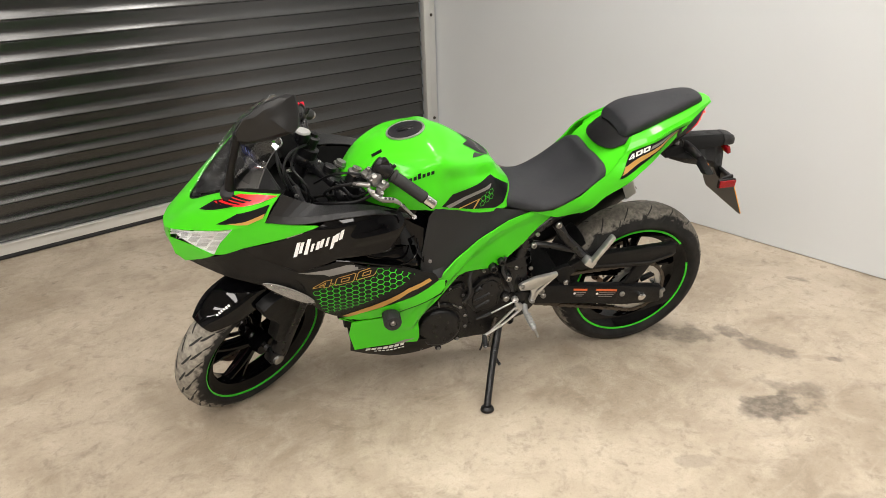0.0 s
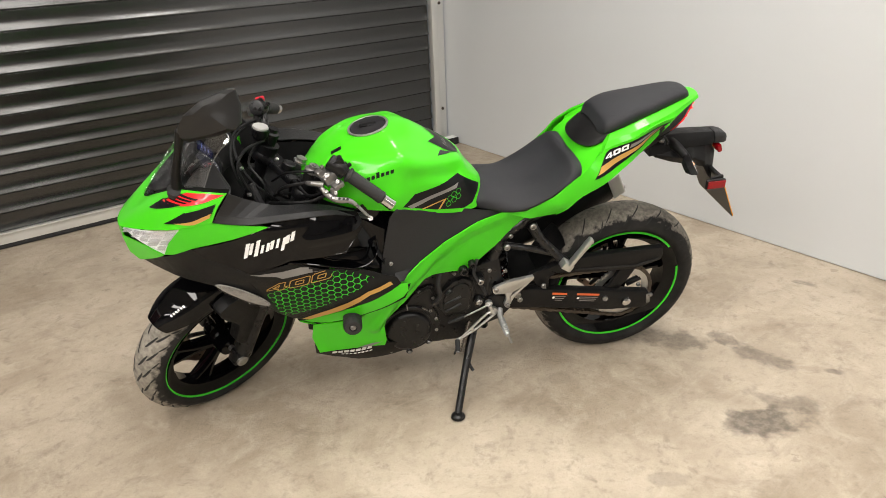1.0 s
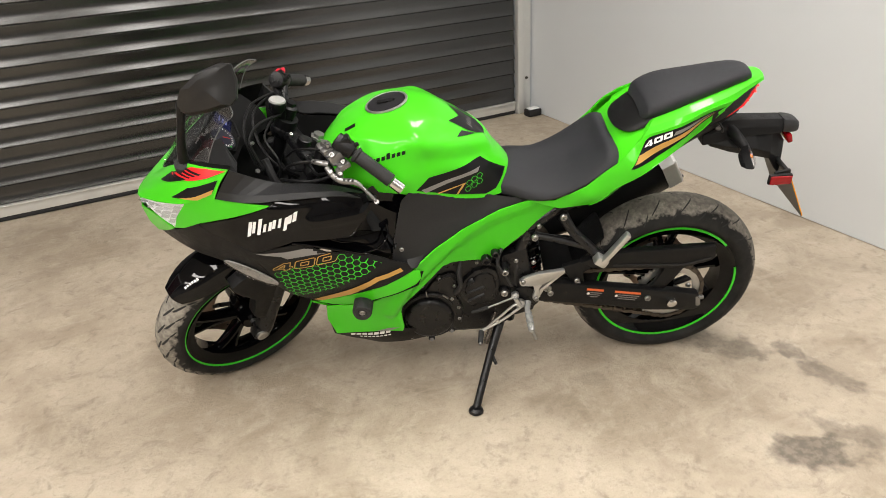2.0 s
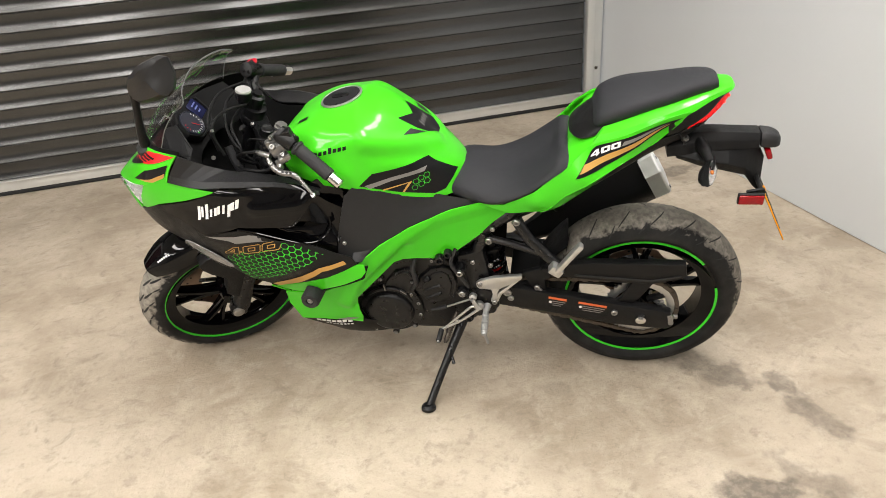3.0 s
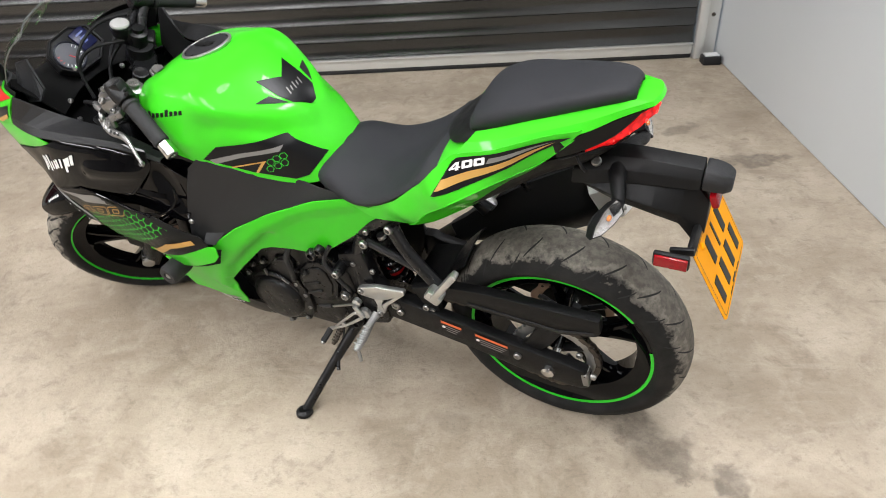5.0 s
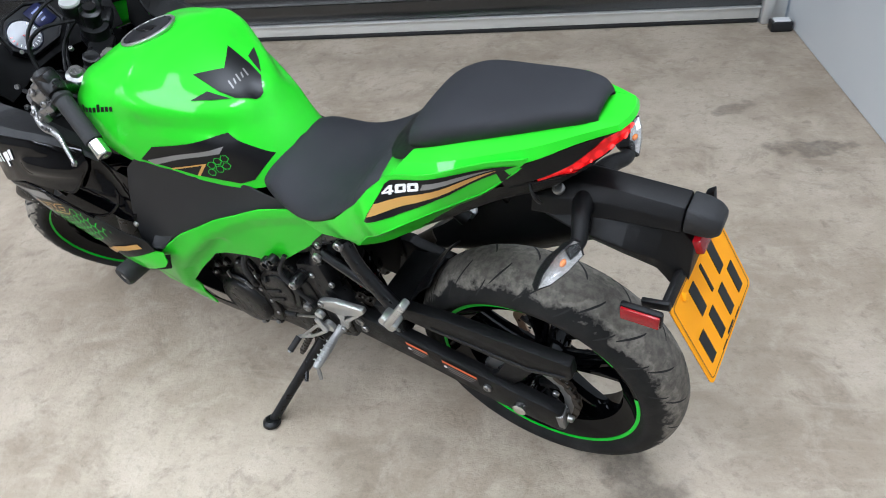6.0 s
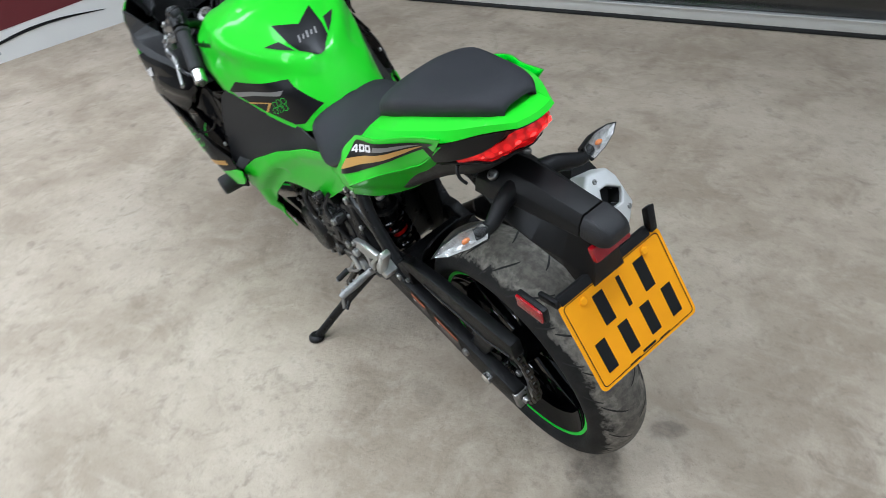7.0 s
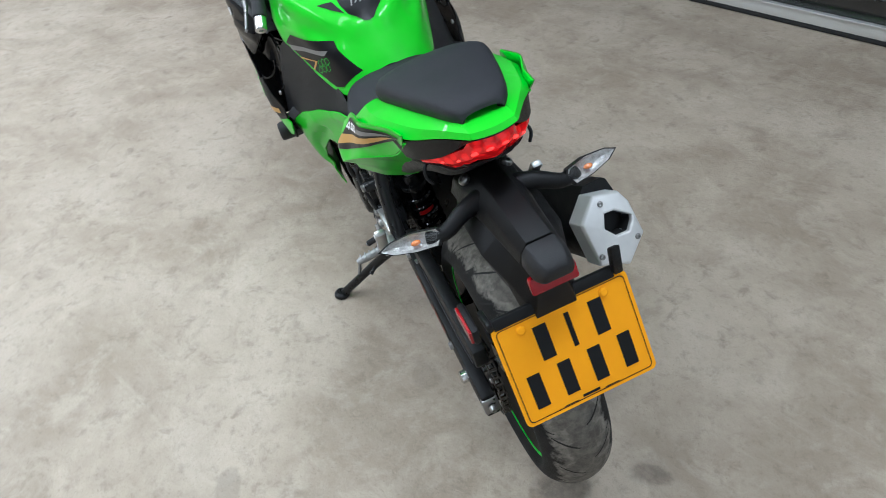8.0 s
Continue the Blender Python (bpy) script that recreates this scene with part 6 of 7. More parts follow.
# sprocket with teeth and cut-outs
bm = bmesh.new()
n = 86
rows = []
for rr, yy in ((.080, .003), (0, .003), (0, -.003), (.080, -.003)):
    rows.append([((rr or .106 + .004 * math.cos(k * math.pi)) * math.cos(2 * math.pi * k / n), .088 + yy, .306 + (rr or .106 + .004 * math.cos(k * math.pi)) * math.sin(2 * math.pi * k / n)) for k in range(n)])
skin(bm, rows + rows[:1], True)
bmesh.ops.remove_doubles(bm, verts=bm.verts[:], dist=1e-6)
spr = part("rear_sprocket", bm, ALLOY, bike, "worn steel rear sprocket")
for k in range(5):
    a = 2 * math.pi * k / 5
    bm = bmesh.new()
    tube(bm, [(.03 * math.cos(a), .075, .306 + .03 * math.sin(a)), (.084 * math.cos(a), .086, .306 + .084 * math.sin(a))], .011, 8)
    part("carrier_arm", bm, ENGINE, spr)
    bolt(spr, (.066 * math.cos(a + .3), .090, .306 + .066 * math.sin(a + .3)), .008, .008)
# chain: links along the two runs and round the sprocket
loop = []
for q in np.linspace(0, 1, 34):
    loop.append((.55 - .545 * q, .340 - .142 * q))
for a in np.linspace(-85, -280, 22):
    loop.append((.109 * math.cos(radians(a)), .306 + .109 * math.sin(radians(a))))
for q in np.linspace(0, 1, 34):
    loop.append((.015 + .53 * q, .414 - .005 * q))
bm = bmesh.new()
for i in range(len(loop) - 1):
    (xa, za), (xb, zb) = loop[i], loop[i + 1]
    ln = math.hypot(xb - xa, zb - za)
    an = -math.degrees(math.atan2(zb - za, xb - xa))
    for yy in (-.006, .006):
        block(bm, ((xa + xb) / 2, .088 + yy * (1.25 if i % 2 else .8), (za + zb) / 2), (ln * 1.05, .0025, .013), (0, an, 0), 0)
    tube(bm, [(xa, .079, za), (xa, .097, za)], .0045, 6)
tagged(part("drive_chain", bm, STEELDK, bike, "brown oily drive chain"), kind="stuff")
# hugger over the rear tyre
bm = bmesh.new()
rows = [[(.322 * math.cos(a), .070 * t, .306 + (.322 - .022 * abs(t) ** 3) * math.sin(a)) for t in np.linspace(-1, 1, 9)] for a in np.linspace(radians(5), radians(46), 10)]
skin(bm, rows)
bmesh.ops.recalc_face_normals(bm, faces=bm.faces[:])
bmesh.ops.solidify(bm, geom=bm.faces[:], thickness=.004)
part("inner_mudguard", bm, MATTE, bike, "black inner mudguard above the rear tyre")

# plate added to block bright floor seen through behind the shock
bm = bmesh.new()
slab(bm, [(.24, .69), (.30, .76), (.52, .70), (.62, .56), (.60, .30), (.46, .28), (.42, .40), (.41, .54), (.34, .61)], -.092, -.084, .003)
part("blanking_plate", bm, PIT, bike, "added black plate blanking the gap behind the shock absorber")

# --- footrests, levers, stand ---
def hanger(s):
    bm = bmesh.new()
    tube(bm, [(.366, .118 * s, .652), (.335, .130 * s, .600), (.285, .138 * s, .545), (.250, .142 * s, .508)], [.017, .015, .016, .018], 12, 3)
    tube(bm, [(.445, .118 * s, .585), (.38, .128 * s, .572), (.30, .136 * s, .548)], .011, 10, 3)
    h = part("footrest_hanger", bm, FRAME, bike, "black cast pillion footrest hanger")
    for x, z in ((.366, .655), (.447, .587)):
        bolt(h, (x, .130 * s, z), .011, .010, (0, s, 0))
    bm = bmesh.new()
    d = (np.array((.186, .188 * s, .622)) - np.array((.250, .186 * s, .530)))
    a0 = np.array((.250, .170 * s, .520))
    block(bm, tuple(a0 + d * .5 + np.array((0, .012 * s, .004))), (.016, .024, .118), (0, -34, 0), .005)
    block(bm, tuple(a0 + np.array((.004, 0, -.004))), (.040, .034, .030), (0, -34, 0), .006)
    peg = part("pillion_footrest", bm, ALLOY, h, "folded silver pillion footrest")
    for k in range(6):
        bm = bmesh.new()
        block(bm, tuple(a0 + d * (.28 + .12 * k) + np.array((-.006, .023 * s, .010))), (.010, .003, .003), (0, -34, 0), .0008)
        part("tread_bar", bm, ALLOY, peg)


hanger(1)
hanger(-1)
bm = bmesh.new()
slab(bm, [(.492, .436), (.490, .424), (.484, .415), (.449, .413), (.419, .417), (.377, .442), (.353, .459), (.354, .471), (.436, .461), (.479, .446)], .138, .1530, .003)
slab(bm, [(.450, .420), (.443, .391), (.450, .365), (.446, .355), (.438, .353), (.424, .368), (.430, .395), (.418, .422)], .1385, .1522, .003)
slab(bm, [(.430, .395), (.425, .370), (.414, .395), (.354, .457), (.357, .465), (.380, .444)], .139, .1515, .003)
heel = part("heel_guard", bm, ALLOY, bike, "pale alloy heel guard plate")
for x, z in ((.480, .434), (.438, .363)):
    bolt(heel, (x, .152, z), .008, .007)
bolt(bike, (.390, .130, .364), .010, .009)
bm = bmesh.new()
slab(bm, [(.50, .39), (.47, .40), (.43, .385), (.425, .33), (.455, .30), (.50, .30)], .112, .138, .006)
part("footrest_plate", bm, ENGINE, bike, "black footrest plate")
bm = bmesh.new()
tube(bm, [(.462, .14, .338), (.466, .165, .332), (.466, .176, .330), (.465, .20, .327), (.464, .245, .3235), (.464, .254, .322)], [.012, .009, .010, .0110, .010, .007], 12)
fp = part("rider_footrest", bm, CAST, bike, "silver rider footrest")
for k in range(5):
    bm = bmesh.new()
    block(bm, (.465, .188 + .013 * k, .3385 - .0012 * k), (.020, .004, .003), (0, 0, 0), .0008)
    part("tread_bar", bm, CAST, fp)
bm = bmesh.new()
tube(bm, [(.462, .248, .322), (.456, .256, .306), (.451, .262, .294)], [.004, .0052, .0042], 8)
part("feeler", bm, BOLT, fp, "bright footrest feeler")
bm = bmesh.new()
tube(bm, [(.613, .166, .249), (.545, .167, .293), (.489, .167, .343)], [.0055, .0042, .005], 10, 3)
tube(bm, [(.600, .167, .258), (.550, .168, .312), (.512, .168, .352), (.498, .167, .356)], [.003, .0042, .0042, .005], 10, 3)
block(bm, (.558, .167, .289), (.012, .007, .018), (0, 40, 0), .002)
tube(bm, [(.488, .166, .345), (.505, .166, .382)], [.0085, .0065], 12)
lev = part("shift_lever", bm, ALLOY, bike, "bright alloy gear shift lever with a slot")
bm = bmesh.new()
tube(bm, [(.612, .168, .250), (.616, .196, .240), (.618, .206, .236)], .0085, 12)
shp = part("shift_peg", bm, RUBBER, lev, "black rubber shift peg")
bolt(shp, (.618, .205, .236), .0055, .006, (.05, .9, -.3))
bm = bmesh.new()
tube(bm, [(.590, .156, .339), (.504, .162, .384)], .0034, 8)
part("linkage_rod", bm, BOLT, lev, "bright shift linkage rod")
bm = bmesh.new()
tube(bm, [(.640, .150, .318), (.610, .154, .330), (.588, .156, .341)], [.0045, .0065, .0065], 10)
part("rod_boot", bm, RUBBER, lev, "black rubber boot on the linkage rod")
bm = bmesh.new()
lathe(bm, [(.016, 0), (.016, .012), (.008, .016), (.0005, .016)], (.488, .146, .346), (0, 1, 0), 16)
lathe(bm, [(.012, 0), (.012, .012), (.006, .016), (.0005, .016)], (.504, .146, .382), (0, 1, 0), 16)
part("pivot", bm, ALLOY, lev)
stand = new("side_stand")
stand.parent = bike
stand["label"] = "black steel side stand, lowered"
foot = (.645, .340, .070)
bm = bmesh.new()
tube(bm, [(.545, .115, .262), (.552, .135, .245), (.60, .235, .158), (.640, .325, .080), foot], [.017, .016, .0125, .0125, .012], 14, 4)
part("leg", bm, ENGINE, stand, "black painted stand leg")
bm = bmesh.new()
down = Vector((0, math.sin(radians(LEAN)), math.cos(radians(LEAN))))
fz = Vector((foot[0], foot[1], foot[2]))
wz = (bike.matrix_world @ fz).z
fz = fz - down * (wz - .0075)
lathe(bm, [(.020, -.007), (.024, -.003), (.022, .005), (.014, .012)], tuple(fz), tuple(down), 20)
part("foot", bm, ENGINE, stand, "worn stand foot")
bm = bmesh.new()
tube(bm, [(.56, .125, .30), (.60, .19, .215)], .006, 8)
for k in range(12):
    q = k / 11
    lathe(bm, [(.0085, -.0018), (.0095, 0), (.0085, .0018)], (.563 + .034 * q, .13 + .055 * q, .293 - .07 * q), (.4, .6, -.8), 10)
part("return_spring", bm, STEELDK, stand)
bm = bmesh.new()
tube(bm, [(.585, .20, .19), (.575, .225, .17), (.57, .235, .165)], .0055, 8)
part("tang", bm, ENGINE, stand)
bm = bmesh.new()
tube(bm, [(.60, .12, .24), (.605, .135, .19), (.615, .14, .16)], .0035, 8, 3)
part("drain_hose", bm, RUBBER, bike, "black breather hose")
# crash bobbin
bm = bmesh.new()
lathe(bm, [(.016, -.08), (.018, 0), (.025, .006), (.028, .018), (.028, .070), (.024, .078), (.012, .078), (.010, .070), (.0005, .070)], (.955, .230, .485), (0.05, 1, 0.03), 24)
bob = part("crash_bobbin", bm, RUBBER, bike, "black nylon crash bobbin")
bolt(bob, (.958, .300, .487), .009, .006)

# --- exhaust ---
ex = new("exhaust")
ex.parent = bike
ex["label"] = "black silencer with brushed alloy end cap"
m0, m1 = np.array((.36, -.165, .385)), np.array((-.05, -.224, .600))
ax = (m1 - m0) / np.linalg.norm(m1 - m0)
sx = np.array((0, 1, 0)) - ax * ax[1]
sx /= np.linalg.norm(sx)
sz = np.cross(sx, ax) * -1


def ring_at(q, w, h, k=0.0):
    c = m0 + (m1 - m0) * q
    base = [(1, .22), (.90, .50), (.52, .92), (.40, 1), (-.08, 1), (-.25, .97), (-.62, .78), (-.74, .66), (-1, .0), (-.98, -.18), (-.66, -.94), (-.52, -1), (.25, -1), (.40, -.88), (.96, .06)]
    return [c + sx * (w * a) + sz * (h * b) + ax * k * b for a, b in base]


bm = bmesh.new()
skin(bm, [ring_at(0, .025, .03), ring_at(.12, .034, .040), ring_at(.3, .046, .062), ring_at(.6, .056, .082), ring_at(.93, .056, .083, .006)], True, True)
part("silencer", bm, MATTE, ex, "satin black silencer body")
OUTER = [(.025, -.070), (-.029, -.057), (-.043, -.032), (-.054, .040), (-.006, .086), (.054, .062), (.065, -.028)]
INNER = [(.017, -.032), (-.004, -.030), (-.036, -.007), (-.033, .004), (-.020, .021), (.006, .019), (.026, -.004)]


def cap_at(outline, k, d):
    return [m1 + sx * (a * k) + sz * (b * k) + ax * d for a, b in outline]


bm = bmesh.new()
skin(bm, [cap_at(OUTER, 1.01, -.040), cap_at(OUTER, 1.02, .004), cap_at(OUTER, .98, .010), cap_at(OUTER, .93, .012), cap_at([(a * .45 + p * .55, b * .45 + q * .55) for (a, b), (p, q) in zip(OUTER, INNER)], 1, .015), cap_at(INNER, 1.12, .018), cap_at(INNER, 1.0, .016), cap_at(INNER, .92, -.012)], True)
bmesh.ops.bevel(bm, geom=bm.edges[:], offset=.0012, segments=1, affect="EDGES")
cap = part("end_cap", bm, CAPALLOY, ex, "brushed alloy end cap", sharp=.2)
bm = bmesh.new()
v3 = skin(bm, [cap_at(INNER, .95, .010), cap_at(INNER, .90, -.020)], True)
bm.faces.new(v3[-1])
part("outlet", bm, SEAL, cap, "dark exhaust outlet")
for a, b in ((.018, -.052), (.048, .045), (-.036, .040)):
    bolt(cap, tuple(m1 + sx * a + sz * b + ax * .012), .006, .005, tuple(ax))
bm = bmesh.new()
tube(bm, [(.36, -.165, .395), (.45, -.14, .33), (.60, -.10, .24), (.85, -.05, .22), (.98, -.04, .32), (.95, -.04, .48)], .023, 14, 5)
part("pipe", bm, STEELDK, ex, "brown steel exhaust pipe")
bm = bmesh.new()
tube(bm, [(.14, -.15, .60), (.16, -.10, .70), (.2, -.08, .78)], .009, 10)
part("bracket", bm, FRAME, ex)

# --- rear mudguard, lamps, plate ---
rg = new("rear_mudguard")
rg.parent = bike
rg["label"] = "matte black tail tidy holding lamps and number plate"


def faceted(bm, table):
    """A beam of straight facets: x, half widths of top, shoulder and foot, top height, shoulder and foot depth."""
    skin(bm, [[(x, wt, zt), (x, ws, zt - ds), (x, wf, zt - df), (x, -wf, zt - df), (x, -ws, zt - ds), (x, -wt, zt)] for x, wt, ws, wf, zt, ds, df in table], True, True)


bm = bmesh.new()
faceted(bm, [(-.030, .020, .046, .056, .860, .016, .042), (-.075, .021, .047, .057, .869, .017, .044), (-.105, .021, .042, .052, .873, .017, .043), (-.150, .020, .036, .046, .874, .019, .042), (-.262, .020, .031, .035, .869, .017, .037)])
bmesh.ops.bevel(bm, geom=bm.edges[:], offset=.0025, segments=2, affect="EDGES", profile=.5)
part("beam", bm, MATTE, rg, sharp=.35)
bm = bmesh.new()
faceted(bm, [(-.264, .022, .032, .035, .869, .014, .036), (-.288, .022, .031, .034, .866, .014, .035), (-.304, .020, .028, .031, .861, .012, .031), (-.315, .014, .021, .022, .854, .009, .023)])
bmesh.ops.bevel(bm, geom=bm.edges[:], offset=.004, segments=2, affect="EDGES", profile=.5)
part("beam_tip", bm, PLASTIC, rg, "black plate lamp housing", sharp=.5)
bm = bmesh.new()
faceted(bm, [(-.055, .040, .056, .044, .838, .016, .030), (-.115, .042, .069, .050, .838, .024, .050), (-.185, .034, .069, .052, .836, .032, .064), (-.235, .028, .052, .050, .834, .052, .076), (-.262, .024, .040, .046, .828, .072, .108), (-.282, .022, .034, .040, .800, .070, .100)])
bmesh.ops.bevel(bm, geom=bm.edges[:], offset=.003, segments=2, affect="EDGES", profile=.5)
part("web", bm, MATTE, rg, "black angled mudguard web", sharp=.35)
bm = bmesh.new()
block(bm, (-.270, 0, .745), (.012, .205, .020), (0, 26, 0), .004)
block(bm, (-.255, .106, .744), (.045, .010, .016), (0, 12, 0), .003)
part("plate_bracket", bm, MATTE, rg)
bm = bmesh.new()
slab(bm, [(-.266, .745), (-.282, .745), (-.276, .800), (-.262, .788)], -.116, -.100, .003)
part("bracket_arm", bm, MATTE, rg)
for s in (1, -1):
    bolt(rg, (-.073, .036 * s, .862), .010, .008, (0, .6 * s, 1))
bm = bmesh.new()
block(bm, (-.290, .0, .812), (.014, .075, .028), (0, 20, 0), .004)
part("plate_reflector", bm, REFLECT, rg, "red reflector above the plate")
bm = bmesh.new()
block(bm, (-.240, .128, .738), (.066, .012, .032), (0, 0, 0), .004)
rr = part("side_reflector_case", bm, MATTE, rg)
bm = bmesh.new()
block(bm, (-.240, .1355, .738), (.060, .006, .026), (0, 0, 0), .002)
part("side_reflector", bm, REFLECT, rr, "red side reflector")


def blinker(s):
    t = new("rear_indicator")
    t.parent = bike
    t["label"] = "black-stalked indicator with clear lens"
    tip, it, ib = np.array((-.113, .207 * s, .832)), np.array((-.130, .112 * s, .847)), np.array((-.147, .121 * s, .822))
    c = (it + ib) / 2
    u = tip - c
    ln = np.linalg.norm(u)
    u /= ln
    v = it - ib
    v = v - u * (v @ u)
    v /= np.linalg.norm(v)
    n = np.cross(u, v)
    n *= -1 if n[0] > 0 else 1
    edge = [(-.06, .005), (.0, .0140), (.42, .0160), (.80, .0090), (1.0, -.001), (.78, -.0100), (.40, -.0140), (.02, -.0125)]

    def loop(k, d, lift=0.0):
        return [c + u * (ln * (.45 + (a - .45) * k)) + v * (b * k + lift) + n * d for a, b in edge]

    bm = bmesh.new()
    tube(bm, [(-.112, .030 * s, .846), (-.120, .062 * s, .845), tuple(c - u * .012 - n * .011 + v * .003), tuple(c + u * .018 - n * .012 + v * .003)], [.020, .015, .0125, .012], 14, 4)
    part("stalk", bm, MATTE, t)
    bm = bmesh.new()
    v3 = skin(bm, [loop(1.0, .0015), loop(1.07, .0008), loop(1.08, -.004), loop(.90, -.018, .003), loop(.50, -.030, .005)], True)
    bm.faces.new(v3[-1])
    part("shell", bm, MATTE, t, "black indicator shell", sharp=.3)
    bm = bmesh.new()
    v3 = skin(bm, [loop(.995, .0018), loop(.90, .0050), loop(.45, .0065)], True)
    bm.faces.new(v3[-1])
    part("lens", bm, CLEAR, t, "clear indicator lens", sharp=.3)
    bm = bmesh.new()
    v3 = skin(bm, [loop(.99, .0005), loop(.72, -.006), loop(.30, -.009)], True)
    bm.faces.new(v3[-1])
    part("reflector", bm, INDIC2, t, sharp=.2)
    bm = bmesh.new()
    bmesh.ops.create_uvsphere(bm, u_segments=14, v_segments=8, radius=.0058, matrix=Matrix.Translation(c + u * (ln * .38) - n * .001) @ Matrix.Diagonal((.8, 1.4, .8, 1)))
    part("bulb", bm, AMBER, t, "amber bulb")


blinker(1)
blinker(-1)
# luggage hooks
for s in (1, -1):
    bm = bmesh.new()
    tube(bm, [(-.045, .06 * s, .90), (-.05, .085 * s, .905), (-.06, .092 * s, .89), (-.065, .085 * s, .875)], .003, 8, 3)
    part("hook", bm, ENGINE, bike)

plate = new("number_plate")
plate.parent = bike
plate["label"] = "yellow rear number plate with black characters as bars"
PM = Matrix.Translation((-.316, -.006, .664)) @ Matrix(((0, 0.452, -0.892, 0), (1, 0, 0, 0), (0, 0.892, 0.452, 0), (0, 0, 0, 1)))


def plated(name, bm, material, parent, label=""):
    bmesh.ops.transform(bm, matrix=PM, verts=bm.verts[:])
    return part(name, bm, material, parent, label)


def rounded(w, h, r, n=5):
    o = []
    for cx, cy, a0 in ((w - r, h - r, 0), (-w + r, h - r, 90), (-w + r, -h + r, 180), (w - r, -h + r, 270)):
        o += [(cx + r * math.cos(radians(a0 + 90 * k / n)), cy + r * math.sin(radians(a0 + 90 * k / n))) for k in range(n + 1)]
    return o


bm = bmesh.new()
o = rounded(.1145, .089, .010)
skin(bm, [[(x, y, z) for x, y in o] for z in (-.0025, .0)], True, True)
plated("plate_sheet", bm, YELLOW, plate, "yellow reflective plate")
bm = bmesh.new()
skin(bm, [[(x * .998, y * .998, z) for x, y in o] for z in (-.0036, -.0027)], True, True)
plated("plate_backing", bm, BACKING, plate, "dark grey plate back")
bm = bmesh.new()
o1, o2 = rounded(.1085, .083, .008), rounded(.1070, .0815, .0070)
skin(bm, [[(x, y, .0008) for x, y in o1], [(x, y, .0008) for x, y in o2]], True)
plated("border_line", bm, BLACKF, plate, "thin black border line")
GL = [(-.052, .036, .034), (-.004, .036, .012), (.042, .036, .034), (-.078, -.036, .033), (-.026, -.036, .033), (.026, -.036, .033), (.078, -.036, .033)]
for gx, gy, gw in GL:
    bm = bmesh.new()
    block(bm, (gx, gy, .0006), (gw * .66, .058, .0012), (0, 0, 0), 0)
    plated("character_bar", bm, BLACKF, plate, "black bar in place of a character")
for k, (w, x) in enumerate(((.030, 0), (.024, .036), (.024, -.036))):
    bm = bmesh.new()
    block(bm, (x, -.0775 if k == 0 else -.0805, .0006), (w, .004 if k == 0 else .001, .0008), (0, 0, 0), 0)
    plated("maker_bar", bm, BLACKF, plate)
for sx_ in (-.070, .070):
    bm = bmesh.new()
    lathe(bm, [(.0075, 0), (.0075, .003), (.005, .005), (.0005, .005)], (sx_, .070, .0006), (0, 0, 1), 14)
    plated("plate_screw", bm, YELLOW, plate, "yellow plastic plate screw")

# front indicators set in the fairing
for s in (1, -1):
    ind = shell("front_indicator", [(1.325, .652), (1.285, .655), (1.235, .635), (1.195, .600), (1.184, .578), (1.215, .580), (1.275, .612)], F_MAIN, INDIC, bike, "clear flush front indicator", mirror=s < 0, smooth=2, off=.008)
    shell("indicator_lens", [(1.327, .653), (1.285, .657), (1.235, .637), (1.193, .600), (1.182, .577), (1.215, .578), (1.277, .610)], F_MAIN, CLEAR, ind, "clear lens", mirror=s < 0, smooth=2, off=.0145, thick=.002)

# --- graphics ---


decal("grey_stripe", [[(1.222, .711), (1.133, .714), (1.085, .722), (1.050, .716), (1.012, .703), (1.066, .699), (1.136, .688), (1.150, .697)]], 'lower', GREY, bike, "grey stripe film")
# honeycomb field on the lower fairing
HEXA = [(1.192, .642), (1.185, .628), (1.117, .646), (.998, .672), (.990, .693), (.965, .690), (.886, .655), (.990, .590), (1.083, .530), (1.150, .516), (1.168, .56)]


def inside(p, poly):
    c = False
    for i in range(len(poly)):
        (x0, y0), (x1, y1) = poly[i - 1], poly[i]
        if (y0 > p[1]) != (y1 > p[1]) and p[0] < (x1 - x0) * (p[1] - y0) / (y1 - y0) + x0:
            c = not c
    return c


def trimmed(poly, rims):
    """The part of a small outline on the near side of each straight edge."""
    for (x0, z0), (x1, z1) in rims:
        out = []
        side = [(x1 - x0) * (z - z0) - (z1 - z0) * (x - x0) for x, z in poly]
        for i in range(len(poly)):
            a, b = side[i - 1], side[i]
            if (a > 0) != (b > 0):
                q = a / (a - b)
                out.append((poly[i - 1][0] + (poly[i][0] - poly[i - 1][0]) * q, poly[i - 1][1] + (poly[i][1] - poly[i - 1][1]) * q))
            if b > 0:
                out.append(poly[i])
        poly = out
        if len(poly) < 3:
            return []
    return poly


